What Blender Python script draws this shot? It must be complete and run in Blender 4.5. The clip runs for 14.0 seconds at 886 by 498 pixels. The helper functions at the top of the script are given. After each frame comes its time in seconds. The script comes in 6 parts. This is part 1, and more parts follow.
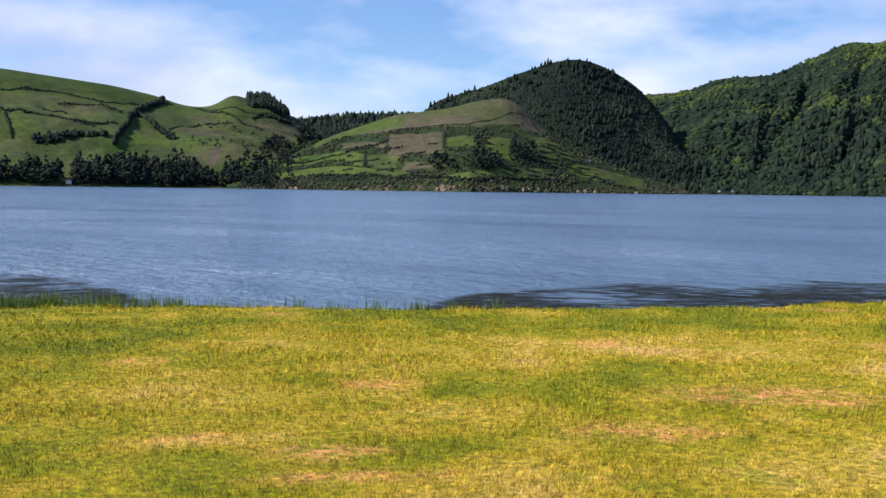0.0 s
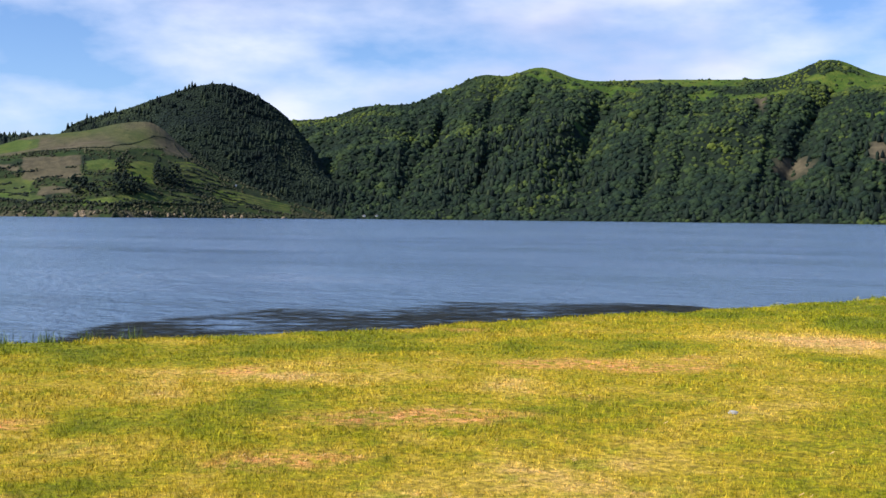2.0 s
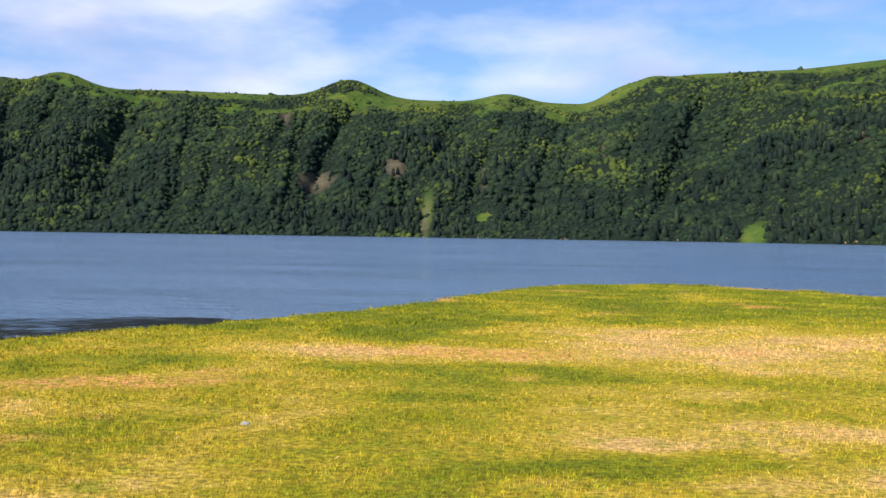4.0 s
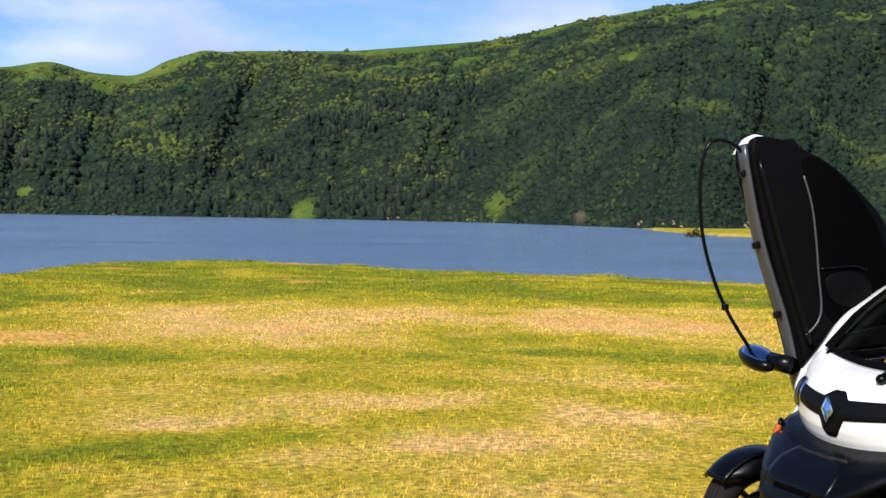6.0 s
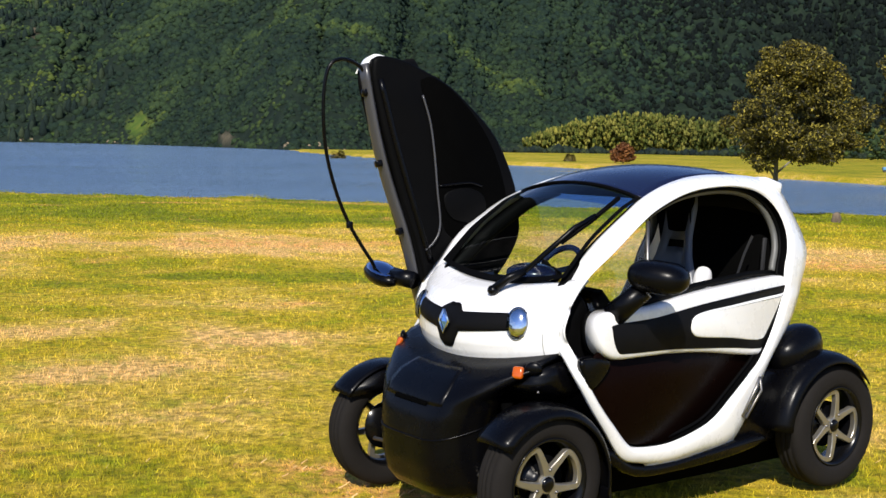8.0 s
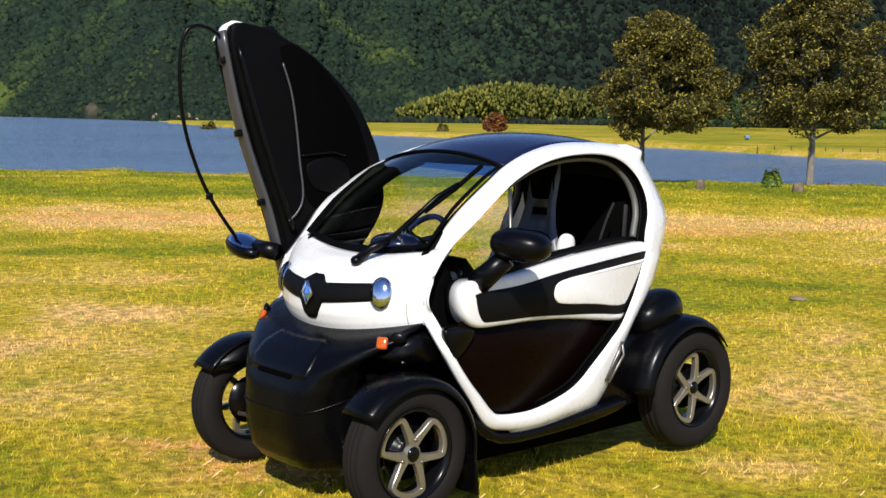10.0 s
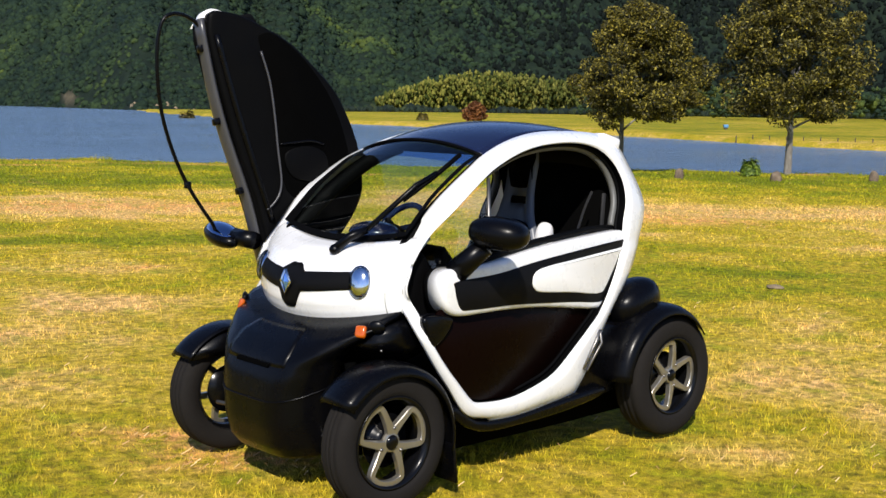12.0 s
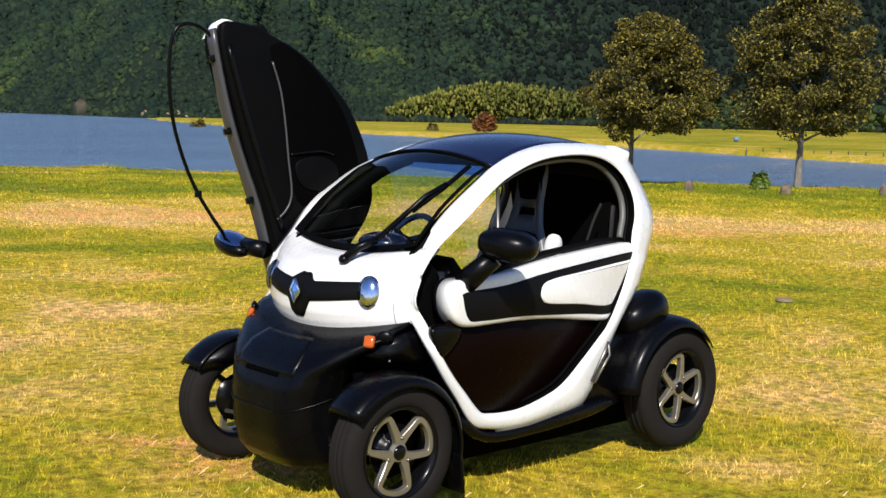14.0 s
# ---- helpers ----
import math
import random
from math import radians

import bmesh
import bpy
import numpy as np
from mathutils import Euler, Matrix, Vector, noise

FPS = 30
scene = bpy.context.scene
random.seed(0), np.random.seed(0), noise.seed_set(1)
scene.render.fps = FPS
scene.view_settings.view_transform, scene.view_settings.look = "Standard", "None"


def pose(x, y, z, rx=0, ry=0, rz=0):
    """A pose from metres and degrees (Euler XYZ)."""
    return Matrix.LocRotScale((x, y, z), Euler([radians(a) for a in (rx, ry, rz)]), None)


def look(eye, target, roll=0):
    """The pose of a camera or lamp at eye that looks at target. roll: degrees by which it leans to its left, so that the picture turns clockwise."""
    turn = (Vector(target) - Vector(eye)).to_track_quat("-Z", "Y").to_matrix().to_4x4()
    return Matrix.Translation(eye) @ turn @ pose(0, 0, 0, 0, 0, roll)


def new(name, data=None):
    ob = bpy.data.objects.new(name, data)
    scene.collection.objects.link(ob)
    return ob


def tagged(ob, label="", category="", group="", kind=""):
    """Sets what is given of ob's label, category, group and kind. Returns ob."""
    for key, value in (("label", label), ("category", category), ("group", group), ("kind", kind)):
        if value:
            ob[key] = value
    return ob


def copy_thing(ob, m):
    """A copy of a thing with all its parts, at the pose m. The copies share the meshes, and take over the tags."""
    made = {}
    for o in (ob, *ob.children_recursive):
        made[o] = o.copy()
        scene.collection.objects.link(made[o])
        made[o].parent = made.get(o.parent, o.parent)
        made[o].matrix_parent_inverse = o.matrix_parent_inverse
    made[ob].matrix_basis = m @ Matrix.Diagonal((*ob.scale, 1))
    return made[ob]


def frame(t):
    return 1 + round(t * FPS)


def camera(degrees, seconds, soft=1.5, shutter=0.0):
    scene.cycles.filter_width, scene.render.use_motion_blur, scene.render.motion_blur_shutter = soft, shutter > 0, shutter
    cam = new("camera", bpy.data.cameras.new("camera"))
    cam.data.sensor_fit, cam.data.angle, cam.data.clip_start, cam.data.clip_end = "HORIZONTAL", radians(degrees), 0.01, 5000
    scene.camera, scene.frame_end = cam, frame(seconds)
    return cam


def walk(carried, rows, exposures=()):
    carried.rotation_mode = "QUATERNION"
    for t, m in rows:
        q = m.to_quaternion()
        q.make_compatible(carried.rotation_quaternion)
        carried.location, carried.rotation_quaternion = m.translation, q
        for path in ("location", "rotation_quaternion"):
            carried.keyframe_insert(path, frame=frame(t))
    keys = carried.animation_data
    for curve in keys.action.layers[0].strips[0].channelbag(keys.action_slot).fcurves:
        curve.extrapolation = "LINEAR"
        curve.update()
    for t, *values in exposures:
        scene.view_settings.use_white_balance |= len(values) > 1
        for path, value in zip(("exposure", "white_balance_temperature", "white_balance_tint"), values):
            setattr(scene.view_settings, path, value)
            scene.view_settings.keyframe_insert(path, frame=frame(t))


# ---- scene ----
# The world's axes are those of the parked car: x ahead of it, y to its left, z up from the lawn.
cam = camera(40.31, 14.0)
# seconds, eye, heading, pitch and roll in degrees
ROWS = [
    (0, 4.065, 4.156, 1.518, 221.24, -2.88, 0.73),
    (0.5, 4.069, 4.127, 1.515, 219.12, -2.71, 0.69),
    (1, 4.072, 4.092, 1.513, 214.90, -2.47, 0.77),
    (1.5, 4.061, 4.044, 1.513, 209.44, -2.00, 0.95),
    (2, 4.052, 4.018, 1.520, 204.64, -1.51, 0.56),
    (2.5, 4.035, 4.000, 1.522, 199.98, -1.09, 0.58),
    (3, 4.004, 3.980, 1.527, 194.22, -0.56, 0.71),
    (3.5, 3.978, 3.963, 1.526, 188.43, -0.28, 0.72),
    (4, 3.947, 3.950, 1.526, 182.50, -0.67, 0.85),
    (4.2, 3.933, 3.947, 1.527, 180.05, -0.77, 0.70),
    (6.3, 3.797, 3.952, 1.534, 158.56, -2.11, 0.92),
    (6.5, 3.781, 3.957, 1.534, 156.59, -2.88, 0.91),
    (7, 3.762, 3.960, 1.534, 151.68, -4.07, 0.90),
    (7.5, 3.742, 3.964, 1.530, 148.28, -4.46, 0.99),
    (8, 3.714, 3.957, 1.523, 144.79, -4.93, 0.89),
    (8.5, 3.698, 3.961, 1.524, 142.26, -5.22, 1.09),
    (9, 3.674, 3.949, 1.521, 140.69, -5.36, 0.91),
    (11.3, 3.642, 3.956, 1.516, 137.62, -6.85, 0.98),
    (11.5, 3.645, 3.958, 1.518, 137.58, -6.67, 1.05),
    (12, 3.649, 3.959, 1.515, 137.85, -6.75, 0.71),
    (12.5, 3.656, 3.967, 1.515, 137.60, -6.24, 1.05),
    (13, 3.656, 3.975, 1.518, 137.84, -6.24, 0.94),
    (13.5, 3.658, 3.973, 1.517, 138.45, -6.25, 0.96),
    (14, 3.658, 3.969, 1.519, 138.29, -6.27, 1.13),
]


def aimed(x, y, z, yaw, pitch, roll):
    return pose(x, y, z, 0, 0, yaw) @ pose(0, 0, 0, 90 + pitch, 0, 0) @ pose(0, 0, 0, 0, 0, roll)


walk(cam, [(t, aimed(*row)) for t, *row in ROWS], [(0.0, 0.4), (6.3, 0.4), (8.0, 0.3), (14.0, 0.27)])

# ---- light ----
SUN = Vector((1.0, 1.0, 1.15)).normalized()
sun = new("sun", bpy.data.lights.new("sun", "SUN"))
sun.data.energy, sun.data.angle, sun.data.color = 5.0, radians(0.5), (1.0, 0.94, 0.85)
sun.matrix_world = look((0, 0, 60), Vector((0, 0, 60)) - SUN)

world = bpy.data.worlds.new("world")
scene.world = world
world.use_nodes = True


def build_sky():
    tree = world.node_tree
    tree.nodes.clear()
    add = tree.nodes.new
    out, bg, sky = add("ShaderNodeOutputWorld"), add("ShaderNodeBackground"), add("ShaderNodeTexSky")
    sky.sky_type, sky.sun_disc = "NISHITA", False
    sky.sun_elevation = math.asin(SUN.z)
    sky.sun_rotation = math.atan2(SUN.x, SUN.y)
    sky.air_density, sky.dust_density, sky.ozone_density = 0.9, 0.1, 6.0
    coord, stretch, puffs, ramp, mix = add("ShaderNodeTexCoord"), add("ShaderNodeMapping"), add("ShaderNodeTexNoise"), add("ShaderNodeValToRGB"), add("ShaderNodeMixRGB")
    stretch.inputs["Location"].default_value = (0.35, 0.1, 0.0)
    stretch.inputs["Scale"].default_value = (1.0, 1.0, 2.6)
    puffs.inputs["Scale"].default_value, puffs.inputs["Detail"].default_value, puffs.inputs["Roughness"].default_value = 5.0, 7.0, 0.52
    ramp.color_ramp.elements[0].position, ramp.color_ramp.elements[0].color = 0.40, (0, 0, 0, 1)
    ramp.color_ramp.elements[1].position, ramp.color_ramp.elements[1].color = 0.66, (1, 1, 1, 1)
    link = tree.links.new
    link(coord.outputs["Generated"], stretch.inputs["Vector"])
    link(stretch.outputs["Vector"], puffs.inputs["Vector"])
    link(puffs.outputs["Fac"], ramp.inputs["Fac"])
    part_z, fade, thin = add("ShaderNodeSeparateXYZ"), add("ShaderNodeMapRange"), add("ShaderNodeMath")
    fade.inputs["From Min"].default_value, fade.inputs["From Max"].default_value = 0.16, 0.42
    fade.inputs["To Min"].default_value, fade.inputs["To Max"].default_value = 1.0, 0.02
    thin.operation = "MULTIPLY"
    link(coord.outputs["Generated"], part_z.inputs["Vector"])
    link(part_z.outputs["Z"], fade.inputs["Value"])
    link(ramp.outputs["Color"], thin.inputs[0])
    link(fade.outputs["Result"], thin.inputs[1])
    link(thin.outputs["Value"], mix.inputs["Fac"])
    shade, body, span = add("ShaderNodeTexNoise"), add("ShaderNodeMixRGB"), add("ShaderNodeMapRange")
    shade.inputs["Scale"].default_value, shade.inputs["Detail"].default_value = 3.3, 4.0
    span.inputs["From Min"].default_value, span.inputs["From Max"].default_value = 0.42, 0.62
    body.inputs["Color1"].default_value, body.inputs["Color2"].default_value = (6.4, 6.9, 8.6, 1), (4.0, 4.5, 6.6, 1)
    link(stretch.outputs["Vector"], shade.inputs["Vector"])
    link(shade.outputs["Fac"], span.inputs["Value"])
    link(span.outputs["Result"], body.inputs["Fac"])
    link(body.outputs["Color"], mix.inputs["Color2"])
    tint = add("ShaderNodeMixRGB")
    tint.blend_type = "MULTIPLY"
    tint.inputs["Fac"].default_value, tint.inputs["Color2"].default_value = 1.0, (0.96, 0.98, 1.12, 1)
    link(sky.outputs["Color"], tint.inputs["Color1"])
    link(tint.outputs["Color"], mix.inputs["Color1"])
    link(mix.outputs["Color"], bg.inputs["Color"])
    bg.inputs["Strength"].default_value = 0.107
    link(bg.outputs["Background"], out.inputs["Surface"])


build_sky()
scene.view_settings.exposure = 0.4

# ---- materials ----


class Nodes:
    """A small hand for wiring one material."""

    def __init__(self, name):
        self.mat = bpy.data.materials.new(name)
        self.mat.use_nodes = True
        self.tree = self.mat.node_tree
        self.shader = self.tree.nodes["Principled BSDF"]

    def add(self, kind, **values):
        node = self.tree.nodes.new(kind)
        for key, value in values.items():
            node.inputs[key.replace("_", " ")].default_value = value
        return node

    def wire(self, a, b):
        self.tree.links.new(a, b)

    def coords(self, scale=(1, 1, 1)):
        tex, mapping = self.add("ShaderNodeTexCoord"), self.add("ShaderNodeMapping", Scale=scale)
        self.wire(tex.outputs["Object"], mapping.inputs["Vector"])
        return mapping.outputs["Vector"]

    def noise(self, scale, detail=4.0, rough=0.55, vector=None, distortion=0.0):
        node = self.add("ShaderNodeTexNoise", Scale=scale, Detail=detail, Roughness=rough, Distortion=distortion)
        self.wire(vector or self.coords(), node.inputs["Vector"])
        return node.outputs["Fac"]

    def ramp(self, fac, *stops):
        node = self.add("ShaderNodeValToRGB")
        marks = node.color_ramp.elements
        while len(marks) < len(stops):
            marks.new(0.5)
        for mark, (at, colour) in zip(marks, stops):
            mark.position = at
            mark.color = (*colour, 1) if len(colour) == 3 else colour
        self.wire(fac, node.inputs["Fac"])
        return node.outputs["Color"]

    def grey(self, fac, a, b):
        return self.ramp(fac, (a, (0, 0, 0)), (b, (1, 1, 1)))

    def mix(self, fac, a, b, mode="MIX"):
        node = self.add("ShaderNodeMixRGB")
        node.blend_type = mode
        for value, slot in ((fac, "Fac"), (a, "Color1"), (b, "Color2")):
            if isinstance(value, (int, float)):
                node.inputs[slot].default_value = value
            elif isinstance(value, tuple):
                node.inputs[slot].default_value = (*value, 1)
            else:
                self.wire(value, node.inputs[slot])
        return node.outputs["Color"]

    def attribute(self, name):
        node = self.add("ShaderNodeAttribute")
        node.attribute_name = name
        return node.outputs["Fac"]

    def island(self):
        return self.add("ShaderNodeNewGeometry").outputs["Random Per Island"]

    def colour(self, value):
        if isinstance(value, tuple):
            self.shader.inputs["Base Color"].default_value = (*value, 1)
        else:
            self.wire(value, self.shader.inputs["Base Color"])
        return self

    def set(self, **values):
        for key, value in values.items():
            slot = self.shader.inputs[key.replace("_", " ")]
            if isinstance(value, (int, float, tuple)):
                slot.default_value = value
            else:
                self.wire(value, slot)
        return self

    def bump(self, height, strength=0.3, distance=0.02):
        node = self.add("ShaderNodeBump", Strength=strength, Distance=distance)
        self.wire(height, node.inputs["Height"])
        self.wire(node.outputs["Normal"], self.shader.inputs["Normal"])
        return self


def lawn_colour(n, blade):
    """Mown lawn: green where it stays damp, straw in the dry patches, rusty hay on the scars."""
    wide, fine = n.noise(0.26, 3.0, 0.5, n.coords((1.0, 0.8, 1.0)), 0.9), n.noise(1.1, 5.0, 0.6, distortion=0.5)
    speck = n.noise(7.0, 4.0, 0.65)
    lush, scar, straw = n.attribute("lush"), n.attribute("scar"), n.attribute("straw")
    dry = n.mix(0.42, wide, fine)
    dry = n.mix(0.22, dry, speck)
    dry = n.mix(1.0, dry, n.mix(1.0, lush, (0.125, 0.125, 0.125), "MULTIPLY"), "SUBTRACT")
    dry = n.mix(1.0, dry, n.mix(1.0, straw, (0.12, 0.12, 0.12), "MULTIPLY"), "ADD")
    tone = n.ramp(dry, (0.35, (0.158, 0.188, 0.004)), (0.420, (0.300, 0.278, 0.007)), (0.48, (0.455, 0.340, 0.020)), (0.54, (0.58, 0.41, 0.060)), (0.62, (0.70, 0.44, 0.145)))
    tone = n.mix(n.mix(1.0, scar, n.grey(n.noise(6.0, 5.0, 0.75), 0.40, 0.58), "MULTIPLY"), tone, (0.70, 0.34, 0.11))
    green = n.mix(1.0, n.grey(n.noise(3.1, 4.0, 0.65, n.coords((1.0, 0.8, 1.0))), 0.54, 0.66), (0.6, 0.6, 0.6), "MULTIPLY")
    tone = n.mix(green, tone, (0.245, 0.285, 0.010))
    grain = n.ramp(n.noise(15.0, 4.0, 0.7), (0.34, (0.42, 0.46, 0.36)), (0.5, (1, 1, 1)), (0.66, (1.5, 1.45, 1.6)))
    tone = n.mix(1.0, tone, grain, "MULTIPLY")
    if blade:
        shade = n.ramp(n.island(), (0.0, (0.45, 0.52, 0.40)), (0.45, (1.0, 1.02, 0.95)), (1.0, (1.45, 1.36, 1.35)))
        return n.mix(1.0, tone, shade, "MULTIPLY")
    soil = n.noise(16.0, 5.0, 0.7)
    return n.mix(n.grey(soil, 0.34, 0.58), n.mix(n.ramp(scar, (0.0, (0.5,) * 3), (1.0, (0.15,) * 3)), tone, (0.10, 0.062, 0.018)), tone)


def make_lawn():
    n = Nodes("lawn_ground")
    n.colour(lawn_colour(n, False)).set(Roughness=0.95)
    n.shader.inputs["Specular IOR Level"].default_value = 0.15
    return n.bump(n.noise(30.0, 6.0, 0.7), 0.7, 0.03).mat


def make_blade():
    n = Nodes("lawn_blade")
    n.colour(lawn_colour(n, True)).set(Roughness=0.7)
    n.shader.inputs["Specular IOR Level"].default_value = 0.2
    return n.mat


def make_water():
    n = Nodes("lake_water")
    deep, gust = n.noise(0.02, 3.0), n.noise(0.10, 5.0, 0.6, n.coords((0.5, 1.0, 1.0)))
    # Base blue is raised so the colour carries missing sky reflection.
    n.colour(n.ramp(deep, (0.3, (0.104, 0.172, 0.285)), (0.7, (0.150, 0.232, 0.350)))).set(IOR=1.45)
    n.set(Roughness=n.ramp(gust, (0.35, (0.10,) * 3), (0.65, (0.24,) * 3)))
    swell = n.noise(0.42, 5.0, 0.62, n.coords((0.5, 1.3, 1.0)))
    chop = n.noise(1.7, 5.0, 0.66, n.coords((0.7, 1.3, 1.0)))
    height = n.mix(0.5, swell, chop)
    node = n.add("ShaderNodeBump", Distance=1.3)
    n.wire(height, node.inputs["Height"])
    n.wire(n.ramp(gust, (0.3, (0.5,) * 3), (0.7, (1.0,) * 3)), node.inputs["Strength"])
    n.wire(node.outputs["Normal"], n.shader.inputs["Normal"])
    return n.mat


def leaf_material(name, dark, mid, light, rough=0.75):
    """Foliage: each crown differs, and the attribute "fresh" moves it from dark woodland to sunny yellow-green scrub."""
    n = Nodes(name)
    fac = n.mix(1.0, n.attribute("fresh"), n.mix(1.0, n.island(), (0.30, 0.30, 0.30), "MULTIPLY"), "ADD")
    tone = n.ramp(fac, (0.08, dark), (0.50, mid), (1.10, light))
    drift = n.ramp(n.noise(0.03, 4.0, 0.6), (0.34, (0.72, 0.76, 0.82)), (0.5, (1, 1, 1)), (0.66, (1.3, 1.25, 1.05)))
    grain = n.ramp(n.noise(1.5, 5.0, 0.8), (0.32, (0.62, 0.64, 0.62)), (0.68, (1.35, 1.35, 1.28)))
    n.colour(n.mix(1.0, n.mix(1.0, tone, drift, "MULTIPLY"), grain, "MULTIPLY")).set(Roughness=rough)
    n.shader.inputs["Specular IOR Level"].default_value = 0.12
    return n.bump(n.noise(1.6, 4.0, 0.75), 0.8, 1.0).mat


def make_slope():
    """Steep hillside: grass, scrub, and bare earth where the attributes say so."""
    n = Nodes("hillside")
    broad, fine = n.noise(0.02, 5.0, 0.65), n.noise(0.16, 6.0, 0.7)
    grass = n.ramp(n.mix(0.5, broad, fine), (0.34, (0.036, 0.078, 0.014)), (0.5, (0.066, 0.108, 0.018)), (0.64, (0.122, 0.140, 0.026)))
    # Scrub is kept near black, putting shade into gaps between crowns.
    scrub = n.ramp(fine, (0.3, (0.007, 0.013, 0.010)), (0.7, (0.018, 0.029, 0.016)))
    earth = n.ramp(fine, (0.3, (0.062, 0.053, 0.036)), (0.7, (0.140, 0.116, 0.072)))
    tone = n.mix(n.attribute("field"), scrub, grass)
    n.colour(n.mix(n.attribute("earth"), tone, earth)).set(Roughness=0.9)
    n.shader.inputs["Specular IOR Level"].default_value = 0.1
    return n.bump(n.noise(0.22, 5.0, 0.7), 0.8, 1.5).mat


def make_stone(name, low, high):
    n = Nodes(name)
    n.colour(n.ramp(n.noise(7.0, 6.0, 0.7), (0.3, low), (0.7, high))).set(Roughness=0.85)
    return n.bump(n.noise(18.0, 6.0, 0.7), 0.7, 0.03).mat


LAWN, BLADE, WATER, SLOPE = make_lawn(), make_blade(), make_water(), make_slope()
# Blue in the next three greens stands in for distance haze.
FOREST = leaf_material("forest_leaves", (0.013, 0.026, 0.019), (0.033, 0.056, 0.024), (0.115, 0.145, 0.024))
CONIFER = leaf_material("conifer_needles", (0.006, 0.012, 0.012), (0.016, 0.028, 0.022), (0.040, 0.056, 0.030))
HEDGE = leaf_material("hedge_leaves", (0.009, 0.016, 0.018), (0.020, 0.031, 0.023), (0.052, 0.068, 0.026))
WOODLAND = leaf_material("woodland_leaves", (0.036, 0.052, 0.012), (0.105, 0.118, 0.022), (0.23, 0.215, 0.048))
SCRUB = leaf_material("scrub_leaves", (0.022, 0.028, 0.018), (0.042, 0.048, 0.028), (0.090, 0.088, 0.045))
# The near-black tone puts cloud shade into these needles.
CLOUDSHADE = leaf_material("cloud_shade_needles", (0.003, 0.006, 0.005), (0.007, 0.012, 0.009), (0.018, 0.026, 0.013))
TAN = make_stone("tan_stone", (0.15, 0.110, 0.064), (0.31, 0.235, 0.145))

# ---- mesh helpers ----


def big_mesh(name, verts, loops, sides, material, smooth=False):
    """A large mesh from arrays: loops holds the corners of faces that all have the same number of sides."""
    data = bpy.data.meshes.new(name)
    count = len(loops) // sides
    data.vertices.add(len(verts))
    data.vertices.foreach_set("co", np.asarray(verts, np.float32).ravel())
    data.loops.add(len(loops))
    data.loops.foreach_set("vertex_index", np.asarray(loops, np.int32))
    data.polygons.add(count)
    data.polygons.foreach_set("loop_start", np.arange(0, count * sides, sides, dtype=np.int32))
    data.polygons.foreach_set("use_smooth", np.full(count, smooth))
    data.update(calc_edges=True)
    data.materials.append(material)
    return new(name, data)


def give(ob, name, values):
    ob.data.attributes.new(name, "FLOAT", "POINT").data.foreach_set("value", np.asarray(values, np.float32))


def part(name, bm, material, parent, label="", smooth=True):
    """Links a bmesh as one mesh object under a thing or under a part."""
    data = bpy.data.meshes.new(name)
    bmesh.ops.recalc_face_normals(bm, faces=bm.faces)
    bm.to_mesh(data)
    bm.free()
    data.materials.append(material)
    data.polygons.foreach_set("use_smooth", [smooth] * len(data.polygons))
    ob = new(name, data)
    ob.parent = parent
    if label:
        tagged(ob, label)
    return ob


def rolling(x, y, size, seed=0.0):
    """Smooth noise between about -1 and 1 over arrays, from crossing waves."""
    x, y = np.asarray(x) / size, np.asarray(y) / size
    out = np.zeros_like(x, dtype=float)
    for k in range(5):
        a, f = seed + 2.4 * k, 1.0 + 0.37 * k
        out += np.sin(f * (x * np.cos(a) + y * np.sin(a)) + 1.7 * seed + k + 1.3 * np.sin(0.7 * f * (y * np.cos(a) - x * np.sin(a)) + k))
    return out / 3.2


def crinkle(x, y, size, seed=0.0, octaves=4):
    return sum(rolling(x, y, size / 2.1**k, seed + 5.1 * k) / 1.9**k for k in range(octaves)) / 1.7


# ---- ground, lake and hills, by bearing and distance from where the camera stands ----
MID = np.array([4.0, 4.0])
LAKE = -0.32


def spread(bearing, r):
    a = np.radians(bearing)
    return MID[0] + r * np.cos(a), MID[1] + r * np.sin(a)


def shore(bearing):
    """Distance to the edge of the lawn: a straight bank, then a grassy point that runs out into the lake."""
    at = [-215, -190, -170, -152, -142, -120, -109, -103, -98, -93, -87.5, -84, -78, -69, -59, -48, -28, -10, 10, 40]
    far = [400, 90, 38, 31.4, 30.8, 32.8, 35.3, 39, 41.2, 39.2, 29.0, 24.9, 21.2, 18.4, 16.2, 15.4, 15.7, 18, 30, 400]
    return np.interp(bearing, at, far)


def spit(bearing):
    """Distance to the near edge of the low meadow across the channel."""
    return np.interp(bearing, [-215, -190, -165, -152, -147, -142, -128.5, -121, -118.6, -117.5], [400, 90, 60, 58.6, 64.4, 77, 112, 165, 211, 330])


def ground_height(bearing, r):
    x, y = spread(bearing, r)
    edge = shore(bearing) + 0.35 * rolling(x, y, 0.9, 3.0) + 0.15 * rolling(x, y, 0.3, 5.0)
    lawn = 0.018 * crinkle(x, y, 1.6, 1.0) + 0.03 * rolling(x, y, 6.0, 2.0)
    over = np.clip((r - edge + 0.5) / 1.6, 0, 1)
    land = lawn - 1.5 * over**1.3
    near = spit(bearing) * (1 + 0.012 * rolling(x, y, 9.0, 4.0))
    rise = np.clip((r - near) / 2.5, 0, 1) * (bearing < -117.5) * (bearing > -205)
    meadow = -0.08 + 0.12 * rolling(x, y, 30.0, 6.0)
    return np.where(rise > 0, (1 - rise) * np.minimum(land, -1.2) + rise * meadow, land)


